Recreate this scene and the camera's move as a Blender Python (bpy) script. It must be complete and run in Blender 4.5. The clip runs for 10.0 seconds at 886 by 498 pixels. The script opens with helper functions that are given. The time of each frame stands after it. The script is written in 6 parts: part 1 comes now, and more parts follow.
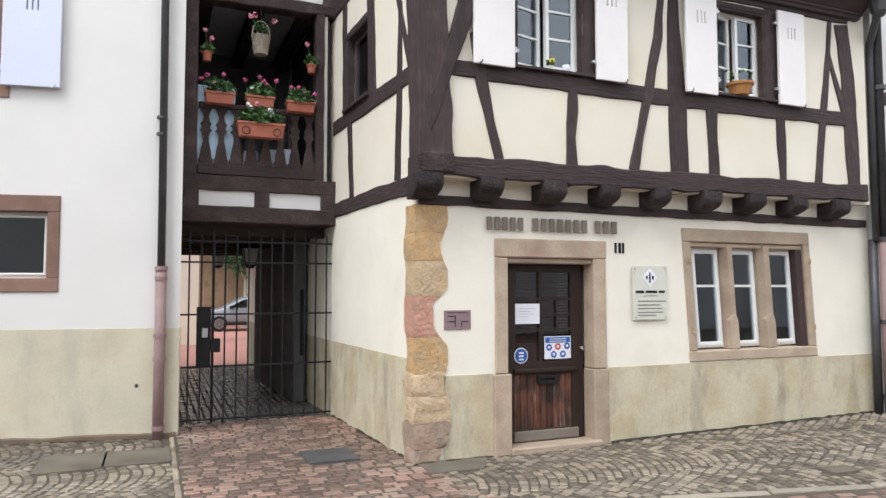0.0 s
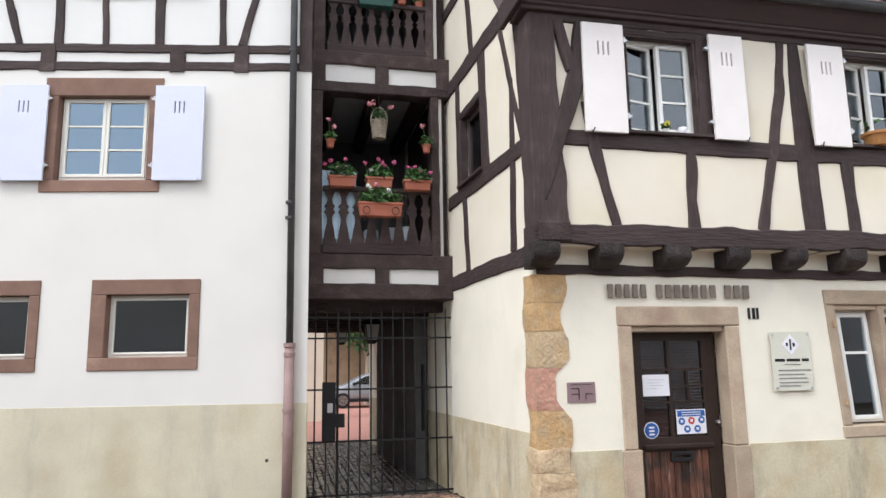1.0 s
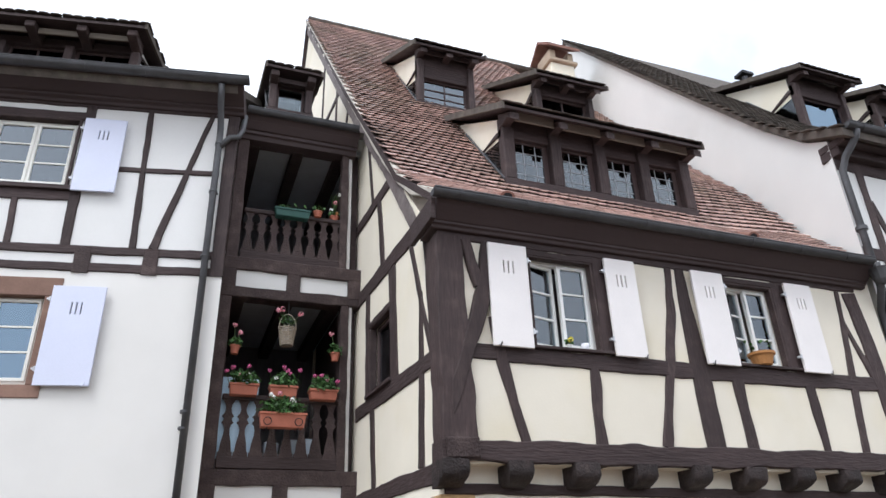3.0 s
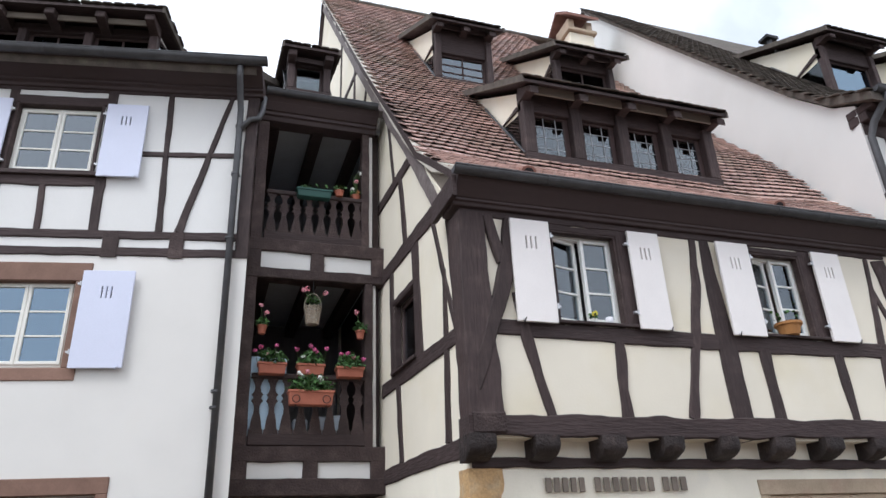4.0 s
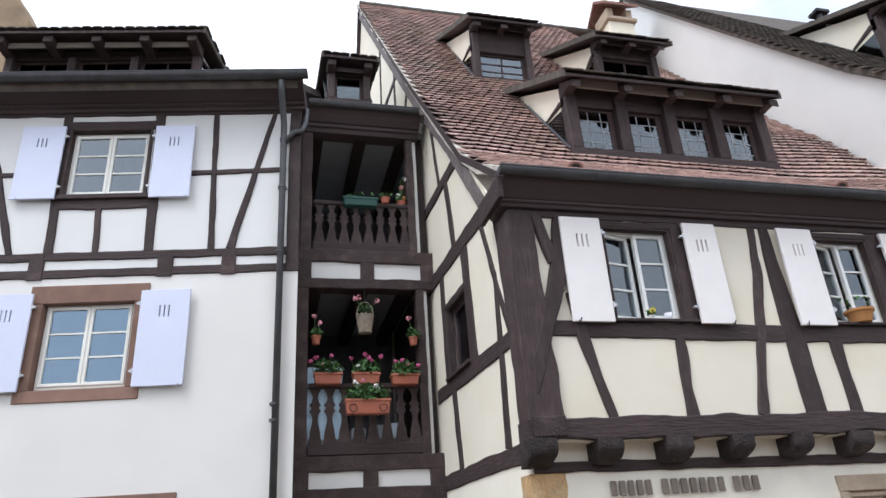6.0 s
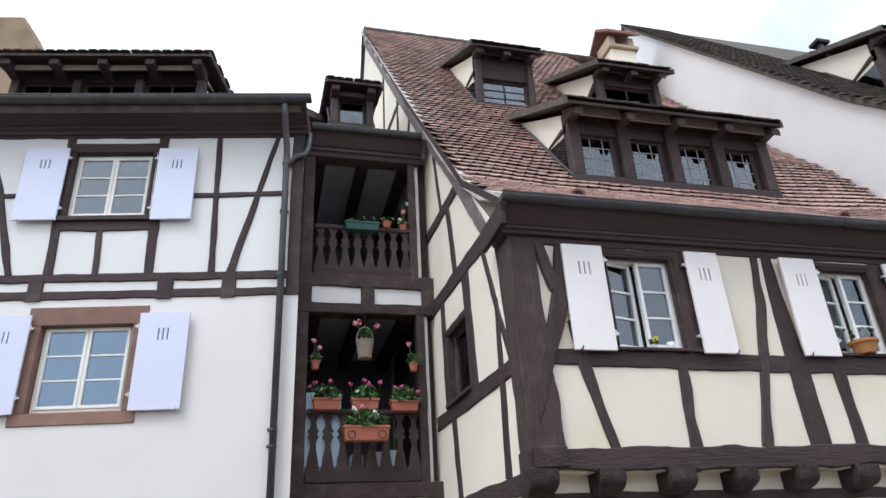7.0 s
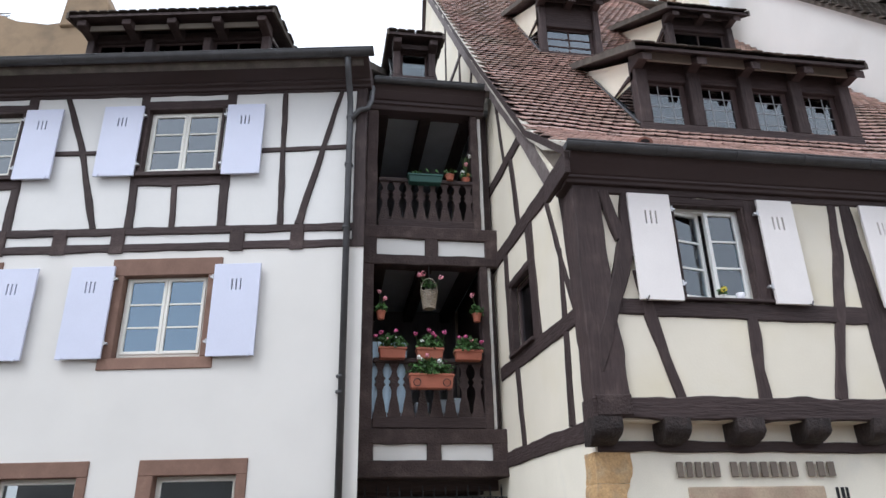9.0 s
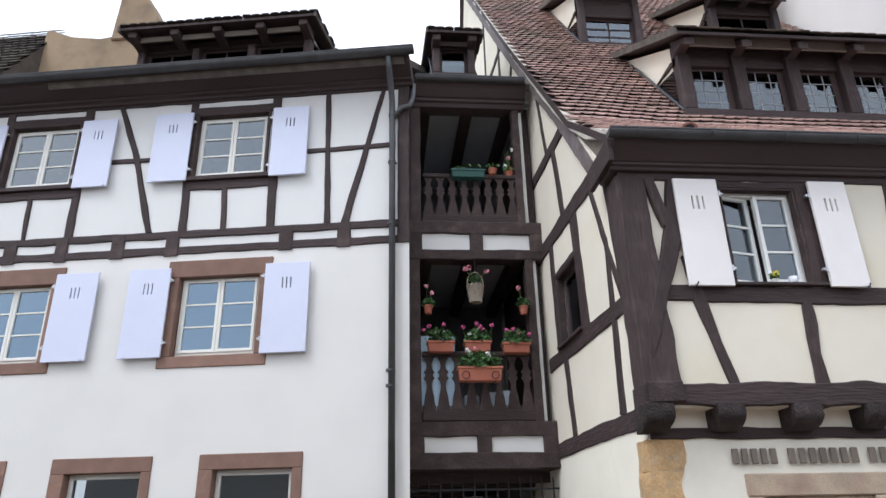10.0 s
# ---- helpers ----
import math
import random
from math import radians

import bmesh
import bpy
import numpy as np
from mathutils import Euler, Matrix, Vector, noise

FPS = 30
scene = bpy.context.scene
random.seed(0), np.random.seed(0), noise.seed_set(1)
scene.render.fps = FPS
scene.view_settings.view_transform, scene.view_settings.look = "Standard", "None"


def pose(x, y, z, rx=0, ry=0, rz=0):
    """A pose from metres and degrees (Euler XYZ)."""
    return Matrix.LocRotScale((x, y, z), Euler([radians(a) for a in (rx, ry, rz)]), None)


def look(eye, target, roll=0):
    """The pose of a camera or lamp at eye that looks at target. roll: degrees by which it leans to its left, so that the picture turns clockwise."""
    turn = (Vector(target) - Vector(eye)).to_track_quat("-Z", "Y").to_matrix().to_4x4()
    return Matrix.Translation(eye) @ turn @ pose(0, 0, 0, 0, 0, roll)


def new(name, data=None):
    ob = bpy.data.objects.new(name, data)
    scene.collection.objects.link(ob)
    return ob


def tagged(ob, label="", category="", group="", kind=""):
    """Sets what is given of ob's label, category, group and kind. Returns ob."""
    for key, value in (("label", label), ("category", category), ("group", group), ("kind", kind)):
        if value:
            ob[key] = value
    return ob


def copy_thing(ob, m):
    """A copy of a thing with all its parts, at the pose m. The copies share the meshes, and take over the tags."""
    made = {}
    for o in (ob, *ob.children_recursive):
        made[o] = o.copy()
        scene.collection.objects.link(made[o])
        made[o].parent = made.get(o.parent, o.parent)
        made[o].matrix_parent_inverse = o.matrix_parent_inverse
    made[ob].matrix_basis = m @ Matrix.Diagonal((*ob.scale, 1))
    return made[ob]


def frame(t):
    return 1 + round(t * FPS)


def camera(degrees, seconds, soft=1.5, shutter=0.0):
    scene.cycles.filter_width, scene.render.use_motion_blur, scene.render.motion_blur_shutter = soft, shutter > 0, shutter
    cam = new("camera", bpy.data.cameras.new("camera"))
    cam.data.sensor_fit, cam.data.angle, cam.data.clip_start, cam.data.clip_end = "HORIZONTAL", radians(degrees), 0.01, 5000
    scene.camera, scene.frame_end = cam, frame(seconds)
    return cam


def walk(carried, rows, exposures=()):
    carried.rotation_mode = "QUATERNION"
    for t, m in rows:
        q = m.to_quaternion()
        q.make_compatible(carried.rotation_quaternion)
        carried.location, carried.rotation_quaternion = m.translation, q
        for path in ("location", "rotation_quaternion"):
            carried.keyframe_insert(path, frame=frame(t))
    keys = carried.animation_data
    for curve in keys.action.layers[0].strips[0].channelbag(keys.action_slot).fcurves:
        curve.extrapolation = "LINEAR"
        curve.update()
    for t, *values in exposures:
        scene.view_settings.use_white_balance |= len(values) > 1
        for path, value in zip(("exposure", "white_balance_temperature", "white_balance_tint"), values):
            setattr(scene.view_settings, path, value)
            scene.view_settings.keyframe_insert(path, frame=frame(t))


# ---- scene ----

cam = camera(64.72, 10.0, soft=1.5)
ROWS = [
    (0, 0.025, -0.002, 1.748, 93.294, 0.070, -22.482),
    (0.5, 0.026, 0.004, 1.714, 93.998, 0.296, -16.717),
    (1, 0.013, 0.016, 1.716, 99.478, 0.940, -12.857),
    (1.5, 0.019, 0.016, 1.723, 103.753, 1.395, -16.314),
    (2, 0.029, 0.027, 1.753, 107.428, 1.194, -19.736),
    (2.5, 0.018, 0.032, 1.777, 111.625, 0.939, -20.141),
    (3, 0.020, 0.023, 1.795, 115.943, 1.884, -20.246),
    (4.5, -0.008, -0.001, 1.816, 111.160, 2.673, -15.001),
    (5, 0.007, 0.031, 1.792, 108.639, 2.507, -11.783),
    (5.5, 0.006, 0.050, 1.843, 112.429, 3.587, -13.029),
    (7, 0.004, 0.084, 1.944, 116.020, 2.940, -13.513),
    (7.5, -0.032, 0.071, 1.908, 119.907, 2.528, -13.896),
    (8, -0.033, 0.072, 1.923, 120.502, 2.437, -13.475),
    (8.5, -0.028, 0.074, 1.875, 114.712, 1.525, -11.620),
    (9, -0.007, 0.084, 1.864, 112.661, 1.068, -8.737),
    (9.5, -0.024, 0.048, 1.826, 114.503, 1.117, -5.379),
    (10, -0.032, 0.052, 1.767, 112.700, 1.195, -4.803),
]
EXPOSURES = [(0, 0.52, 6050, 10), (1, 0.56, 6100, 10), (2, 0.58, 5950, 10), (3, 0.43, 5900, 10), (4.5, 0.26, 5900, 10), (5.5, 0.36, 5850, 10), (7, 0.35, 5800, 10), (7.6, 0.00, 5800, 10), (8.1, -0.12, 5800, 10), (8.6, 0.12, 5850, 10), (10, 0.31, 5800, 10)]
walk(cam, [(t, pose(x, y, z, rx, ry, rz)) for t, x, y, z, rx, ry, rz in ROWS], exposures=EXPOSURES)

# ---- light: bright overcast sky and a weak broad sun ----
SUN_EL, SUN_AZ = radians(52), radians(238)
world = bpy.data.worlds.new("world")
scene.world = world
world.use_nodes = True
wn, wl = world.node_tree.nodes, world.node_tree.links
wn.clear()
sky = wn.new("ShaderNodeTexSky")
sky.sky_type = "NISHITA"
sky.sun_disc = False
sky.sun_elevation, sky.sun_rotation = SUN_EL, SUN_AZ
w_co = wn.new("ShaderNodeTexCoord")
w_noise = wn.new("ShaderNodeTexNoise")
w_noise.inputs["Scale"].default_value = 2.6
w_noise.inputs["Detail"].default_value = 6
w_ramp = wn.new("ShaderNodeValToRGB")
w_ramp.color_ramp.elements[0].position, w_ramp.color_ramp.elements[0].color = 0.26, (0.6, 0.6, 0.6, 1)
w_ramp.color_ramp.elements[1].position, w_ramp.color_ramp.elements[1].color = 0.40, (1, 1, 1, 1)
w_tint = wn.new("ShaderNodeValToRGB")
w_tint.color_ramp.elements[0].position, w_tint.color_ramp.elements[0].color = 0.35, (10.5, 10.8, 11.3, 1)
w_tint.color_ramp.elements[1].position, w_tint.color_ramp.elements[1].color = 0.65, (13.5, 13.5, 13.5, 1)
w_mix = wn.new("ShaderNodeMixRGB")
w_bg = wn.new("ShaderNodeBackground")
w_bg.inputs["Strength"].default_value = 0.10
w_out = wn.new("ShaderNodeOutputWorld")
w_map = wn.new("ShaderNodeMapping")
w_map.inputs["Rotation"].default_value = (0, 0, radians(9))
wl.new(w_co.outputs["Generated"], w_map.inputs["Vector"])
wl.new(w_map.outputs["Vector"], w_noise.inputs["Vector"])
wl.new(w_noise.outputs["Fac"], w_ramp.inputs["Fac"])
wl.new(w_noise.outputs["Fac"], w_tint.inputs["Fac"])
wl.new(w_ramp.outputs["Color"], w_mix.inputs["Fac"])
wl.new(sky.outputs["Color"], w_mix.inputs["Color1"])
wl.new(w_tint.outputs["Color"], w_mix.inputs["Color2"])
wl.new(w_mix.outputs["Color"], w_bg.inputs["Color"])
wl.new(w_bg.outputs["Background"], w_out.inputs["Surface"])

sun_data = bpy.data.lights.new("sun", "SUN")
sun_data.energy, sun_data.angle, sun_data.color = 1.5, radians(25), (1.0, 0.97, 0.92)
sun = new("sun", sun_data)
sun_dir = Vector((math.sin(SUN_AZ) * math.cos(SUN_EL), math.cos(SUN_AZ) * math.cos(SUN_EL), math.sin(SUN_EL)))
sun.matrix_world = look(sun_dir * 60, (0, 0, 0))


# ---- materials ----
def material(name, color, rough=0.85, metal=0.0, vary=0.12, scale=3.0, grain=60.0, grain_amt=0.08, bump=0.25,
             bump_scale=90.0, stretch=None, island=0.0, obj_rand=0.0, alt=None, alt_at=0.5, alt_scale=1.2, spec=0.3, bump_dist=0.004, streak=None):
    """A surface with colour at two scales, stains of a second colour, and fine relief."""
    m = bpy.data.materials.new(name)
    m.use_nodes = True
    n, l = m.node_tree.nodes, m.node_tree.links
    b = n["Principled BSDF"]
    b.inputs["Roughness"].default_value, b.inputs["Metallic"].default_value = rough, metal
    b.inputs["Specular IOR Level"].default_value = spec
    co = n.new("ShaderNodeTexCoord")
    mp = n.new("ShaderNodeMapping")
    if stretch:
        mp.inputs["Scale"].default_value = stretch
    l.new(co.outputs["Object"], mp.inputs["Vector"])
    big, fine = n.new("ShaderNodeTexNoise"), n.new("ShaderNodeTexNoise")
    big.inputs["Scale"].default_value, big.inputs["Detail"].default_value = scale, 5
    fine.inputs["Scale"].default_value, fine.inputs["Detail"].default_value = grain, 3
    for t in (big, fine):
        l.new(mp.outputs["Vector"], t.inputs["Vector"])

    def mul(col_socket, fac_socket, low, high):
        mr = n.new("ShaderNodeMapRange")
        mr.inputs["From Min"].default_value, mr.inputs["From Max"].default_value = 0.25, 0.75
        mr.inputs["To Min"].default_value, mr.inputs["To Max"].default_value = low, high
        l.new(fac_socket, mr.inputs["Value"])
        mx = n.new("ShaderNodeMixRGB")
        mx.blend_type = "MULTIPLY"
        mx.inputs["Fac"].default_value = 1
        l.new(col_socket, mx.inputs["Color1"])
        l.new(mr.outputs["Result"], mx.inputs["Color2"])
        return mx.outputs["Color"]

    rgb = n.new("ShaderNodeRGB")
    rgb.outputs[0].default_value = (*color, 1)
    col = rgb.outputs[0]
    if alt:
        st = n.new("ShaderNodeTexNoise")
        st.inputs["Scale"].default_value, st.inputs["Detail"].default_value = alt_scale, 6
        l.new(co.outputs["Object"], st.inputs["Vector"])
        rp = n.new("ShaderNodeValToRGB")
        rp.color_ramp.elements[0].position, rp.color_ramp.elements[1].position = alt_at, min(alt_at + 0.22, 1)
        l.new(st.outputs["Fac"], rp.inputs["Fac"])
        mx = n.new("ShaderNodeMixRGB")
        l.new(rp.outputs["Color"], mx.inputs["Fac"])
        l.new(col, mx.inputs["Color1"])
        mx.inputs["Color2"].default_value = (*alt, 1)
        col = mx.outputs["Color"]
    if streak:
        s_col, s_at, s_scale, s_stretch = streak
        sm = n.new("ShaderNodeMapping")
        sm.inputs["Scale"].default_value = s_stretch
        l.new(co.outputs["Object"], sm.inputs["Vector"])
        sn = n.new("ShaderNodeTexNoise")
        sn.inputs["Scale"].default_value, sn.inputs["Detail"].default_value, sn.inputs["Roughness"].default_value = s_scale, 8, 0.65
        l.new(sm.outputs["Vector"], sn.inputs["Vector"])
        sr = n.new("ShaderNodeValToRGB")
        sr.color_ramp.elements[0].position, sr.color_ramp.elements[1].position = s_at, min(s_at + 0.2, 1)
        l.new(sn.outputs["Fac"], sr.inputs["Fac"])
        sx = n.new("ShaderNodeMixRGB")
        l.new(sr.outputs["Color"], sx.inputs["Fac"])
        l.new(col, sx.inputs["Color1"])
        sx.inputs["Color2"].default_value = (*s_col, 1)
        col = sx.outputs["Color"]
    col = mul(col, big.outputs["Fac"], 1 - vary, 1 + vary)
    col = mul(col, fine.outputs["Fac"], 1 - grain_amt, 1 + grain_amt)
    if island:
        g = n.new("ShaderNodeNewGeometry")
        col = mul(col, g.outputs["Random Per Island"], 1 - island, 1 + island)
    if obj_rand:
        o = n.new("ShaderNodeObjectInfo")
        col = mul(col, o.outputs["Random"], 1 - obj_rand, 1 + obj_rand)
    l.new(col, b.inputs["Base Color"])
    if bump:
        bn = n.new("ShaderNodeTexNoise")
        bn.inputs["Scale"].default_value, bn.inputs["Detail"].default_value = bump_scale, 4
        l.new(mp.outputs["Vector"], bn.inputs["Vector"])
        bp = n.new("ShaderNodeBump")
        bp.inputs["Strength"].default_value, bp.inputs["Distance"].default_value = bump, bump_dist
        l.new(bn.outputs["Fac"], bp.inputs["Height"])
        l.new(bp.outputs["Normal"], b.inputs["Normal"])
    return m


def pane_material(name, tint, ior, gloss=(0.86, 0.93, 1.0)):
    """Window glass: clear, with the gloss that its angle gives, coloured by gloss."""
    m = bpy.data.materials.new(name)
    m.use_nodes = True
    n, l = m.node_tree.nodes, m.node_tree.links
    n.clear()
    out, mix = n.new("ShaderNodeOutputMaterial"), n.new("ShaderNodeMixShader")
    tr, gl, fr = n.new("ShaderNodeBsdfTransparent"), n.new("ShaderNodeBsdfGlossy"), n.new("ShaderNodeFresnel")
    tr.inputs["Color"].default_value = (*tint, 1)
    gl.inputs["Color"].default_value = (*gloss, 1)
    gl.inputs["Roughness"].default_value = 0.015
    fr.inputs["IOR"].default_value = ior
    l.new(fr.outputs["Fac"], mix.inputs["Fac"])
    l.new(tr.outputs["BSDF"], mix.inputs[1])
    l.new(gl.outputs["BSDF"], mix.inputs[2])
    l.new(mix.outputs["Shader"], out.inputs["Surface"])
    return m


WOOD = dict(rough=0.72, vary=0.2, scale=5, grain=45, grain_amt=0.22, bump=1.0, bump_scale=38, bump_dist=0.014, spec=0.3)
M_PLASTER_L = material("white_render", (0.72, 0.695, 0.66), vary=0.045, scale=1.2, grain=140, grain_amt=0.03, bump=0.15, alt=(0.69, 0.66, 0.615), alt_at=0.6)
M_PLASTER_R = material("cream_limewash", (0.83, 0.78, 0.665), vary=0.05, scale=1.5, grain=80, grain_amt=0.04, bump=0.35, bump_scale=30, alt=(0.74, 0.695, 0.575), alt_at=0.55, streak=((0.68, 0.66, 0.60), 0.56, 0.9, (1, 1, 0.6)))
M_PANEL = material("cream_infill", (0.765, 0.705, 0.59), vary=0.05, scale=1.3, grain=120, grain_amt=0.03, bump=0.3, bump_scale=40, alt=(0.72, 0.65, 0.50), alt_at=0.5, alt_scale=0.9)
M_PANEL_W = material("white_infill", (0.71, 0.695, 0.675), vary=0.03, scale=2, grain=120, grain_amt=0.03, bump=0.25, bump_scale=40)
M_GABLE = material("grey_white_gable_render", (0.69, 0.685, 0.665), vary=0.04, scale=0.8, grain=120, grain_amt=0.03, bump=0.25, alt=(0.64, 0.625, 0.595), alt_at=0.58, alt_scale=0.5)
M_PLINTH_L = material("beige_plinth_paint", (0.59, 0.54, 0.41), vary=0.1, scale=1.4, grain=60, grain_amt=0.05, bump=0.3, alt=(0.50, 0.43, 0.30), alt_at=0.48, streak=((0.47, 0.43, 0.34), 0.52, 1.6, (1.4, 1.4, 0.35)))
M_PLINTH_R = material("stained_beige_plinth_paint", (0.57, 0.51, 0.37), vary=0.10, scale=2.0, grain=40, grain_amt=0.08, bump=0.4, alt=(0.49, 0.40, 0.26), alt_at=0.45, alt_scale=2.6, streak=((0.35, 0.30, 0.22), 0.50, 1.9, (1.6, 1.6, 0.5)))
M_TIMBER = material("dark_brown_timber", (0.054, 0.036, 0.034), streak=((0.014, 0.011, 0.011), 0.60, 9, (1, 1, 1)), alt=(0.076, 0.054, 0.050), alt_at=0.5, alt_scale=5, obj_rand=0.15, **WOOD)
M_TIMBER_Z = material("dark_brown_upright_timber", (0.050, 0.034, 0.033), stretch=(1, 1, 0.12), streak=((0.014, 0.011, 0.011), 0.60, 9, (2.2, 2.2, 0.16)), alt=(0.072, 0.050, 0.047), alt_at=0.5, alt_scale=5, obj_rand=0.15, **WOOD)
M_TIMBER_END = material("weathered_dark_end_grain", (0.034, 0.026, 0.025), alt=(0.062, 0.045, 0.042), alt_at=0.5, alt_scale=9, obj_rand=0.2, **WOOD)
M_TIMBER_X = material("dark_brown_boards", (0.050, 0.034, 0.033), stretch=(0.15, 1, 1), streak=((0.014, 0.011, 0.011), 0.60, 9, (0.16, 2.2, 2.2)), **WOOD)
M_FASCIA = material("dark_brown_eave_paint", (0.060, 0.042, 0.042), rough=0.6, vary=0.12, scale=3, grain=60, grain_amt=0.06, stretch=(0.2, 1, 1), bump=0.15)
M_GREYTIMBER = material("weathered_grey_brown_rafter", (0.15, 0.122, 0.118), stretch=(1, 1, 0.3), alt=(0.21, 0.18, 0.17), alt_at=0.5, alt_scale=3, **WOOD)
M_RED_SAND = material("red_sandstone", (0.235, 0.142, 0.108), vary=0.14, scale=4, grain=70, grain_amt=0.1, bump=0.35, alt=(0.30, 0.20, 0.15), alt_at=0.6, alt_scale=4, obj_rand=0.1)
M_SAND = material("weathered_sandstone", (0.43, 0.34, 0.25), vary=0.15, scale=4, grain=60, grain_amt=0.12, bump=0.5, bump_scale=50, alt=(0.37, 0.26, 0.20), alt_at=0.52, alt_scale=2.5, obj_rand=0.1)
M_QUOIN = [material("quoin_" + k, c, vary=0.16, scale=7, grain=45, grain_amt=0.16, bump=1.0, bump_scale=26, bump_dist=0.016, alt=a, alt_at=0.48, alt_scale=6, streak=((0.36, 0.27, 0.20), 0.60, 4, (1, 1, 1)))
           for k, c, a in (("ochre", (0.52, 0.34, 0.17), (0.46, 0.35, 0.22)), ("tan", (0.50, 0.38, 0.24), (0.50, 0.35, 0.19)), ("pink", (0.50, 0.27, 0.20), (0.46, 0.31, 0.22)), ("pale", (0.56, 0.43, 0.28), (0.48, 0.34, 0.21)), ("grey_brown", (0.36, 0.26, 0.19), (0.27, 0.22, 0.18)))]
M_SHUT_L = material("lilac_white_shutter_paint", (0.64, 0.66, 0.79), rough=0.55, vary=0.02, grain_amt=0.02, bump=0.05)
M_SHUT_R = material("white_shutter_paint", (0.82, 0.775, 0.755), rough=0.55, vary=0.03, grain_amt=0.02, bump=0.06)
M_PVC = material("white_window_frame", (0.80, 0.80, 0.77), rough=0.4, vary=0.02, grain_amt=0.01, bump=0)
M_PVC_CREAM = material("cream_window_frame", (0.77, 0.75, 0.69), rough=0.45, vary=0.03, grain_amt=0.02, bump=0)
M_BROWN_FRAME = material("brown_painted_frame", (0.060, 0.038, 0.036), rough=0.6, vary=0.15, bump=0.2)
M_GLASS = pane_material("window_glass", (0.55, 0.58, 0.60), 2.1)
# the blue of a reflected sky is put into the gloss colour
M_GLASS_SKY = pane_material("sky_tinted_window_glass", (0.42, 0.48, 0.53), 3.2, (0.58, 0.76, 0.95))
M_GLASS_PALE = pane_material("bright_window_glass", (0.62, 0.65, 0.68), 2.5, (0.86, 0.93, 1.0))
M_GLASS_DARK = pane_material("dim_window_glass", (0.6, 0.62, 0.62), 1.6)
M_ZINC = material("dark_zinc", (0.088, 0.087, 0.091), rough=0.5, metal=0.5, vary=0.2, scale=5, grain_amt=0.1, bump=0.1)
M_CASTPIPE = material("mauve_painted_pipe", (0.30, 0.20, 0.19), rough=0.6, vary=0.12, scale=6, bump=0.2)
M_IRON = material("black_iron", (0.02, 0.02, 0.022), rough=0.55, metal=0.3, vary=0.2, bump=0.2)
M_HINGE = material("pale_metal", (0.55, 0.55, 0.57), rough=0.4, metal=0.6, bump=0)
M_TILE = material("old_clay_tile", (0.49, 0.335, 0.29), rough=0.24, vary=0.28, scale=1.3, grain=50, grain_amt=0.15, bump=0.4, island=0.16, obj_rand=0.12, alt=(0.36, 0.275, 0.22), alt_at=0.50, alt_scale=0.8, spec=1.0)
M_TILE_DARK = material("mossy_dark_tile", (0.085, 0.070, 0.060), rough=0.9, vary=0.3, scale=5, grain_amt=0.2, bump=0.6, island=0.3, alt=(0.10, 0.092, 0.07), alt_at=0.52, alt_scale=6)
M_RIDGE = material("red_brown_clay_hood", (0.22, 0.115, 0.09), vary=0.2, scale=5, grain_amt=0.12, bump=0.4)
M_MORTAR = material("pale_mortar", (0.50, 0.46, 0.40), vary=0.15, scale=6, bump=0.5)
M_TERRA = material("terracotta_plastic", (0.40, 0.135, 0.085), rough=0.6, vary=0.08, scale=8, bump=0.1)
M_ORANGE_POT = material("ochre_clay_pot", (0.42, 0.20, 0.07), rough=0.7, vary=0.1, scale=8, bump=0.2)
M_GREEN_BOX = material("green_plastic", (0.03, 0.085, 0.072), rough=0.5, vary=0.1, bump=0.1)
M_LEAF = material("geranium_leaf", (0.055, 0.12, 0.035), rough=0.6, vary=0.2, scale=10, grain_amt=0.1, bump=0, island=0.45)
M_STEM = material("green_stem", (0.07, 0.11, 0.04), bump=0)
M_PINK = material("pink_petals", (0.62, 0.13, 0.30), rough=0.7, vary=0.15, scale=20, bump=0, island=0.25)
M_PALEPINK = material("pale_pink_petals", (0.80, 0.35, 0.42), rough=0.7, vary=0.15, scale=20, bump=0, island=0.2)
M_WHITEPETAL = material("white_petals", (0.82, 0.82, 0.80), rough=0.7, vary=0.05, bump=0, island=0.1)
M_WICKER = material("wicker", (0.40, 0.34, 0.27), vary=0.25, scale=20, bump=0.3)
M_BLUE_CLOTH = material("pale_blue_sheet", (0.52, 0.66, 0.78), vary=0.1, scale=6, bump=0.1)
M_DOORWOOD = material("worn_door_boards", (0.105, 0.042, 0.026), rough=0.65, vary=0.3, scale=5, grain=25, grain_amt=0.6, stretch=(3, 3, 0.25), bump=0.5, bump_scale=30, alt=(0.03, 0.020, 0.016), alt_at=0.42, alt_scale=4, obj_rand=0.3, streak=((0.17, 0.135, 0.11), 0.56, 5, (6, 6, 0.5)))
M_DOORFRAME = material("dark_door_frame", (0.030, 0.018, 0.014), rough=0.55, vary=0.2, scale=5, grain_amt=0.2, stretch=(1, 1, 0.3), bump=0.3)
M_GREYBOARD = material("grey_weatherboard", (0.20, 0.17, 0.14), vary=0.15, scale=6, stretch=(0.3, 1, 1), bump=0.3)
M_PAPER = material("white_paper", (0.78, 0.77, 0.82), rough=0.7, vary=0.02, bump=0)
M_BLUE = material("blue_print", (0.03, 0.11, 0.36), rough=0.5, vary=0.03, bump=0)
M_REDPRINT = material("red_print", (0.50, 0.06, 0.05), rough=0.5, vary=0.03, bump=0)
M_GREYPRINT = material("grey_print", (0.25, 0.24, 0.24), rough=0.5, vary=0.03, bump=0)
M_LATTICE = material("pale_glazing_lead", (0.30, 0.31, 0.33), rough=0.4, vary=0.05, bump=0)
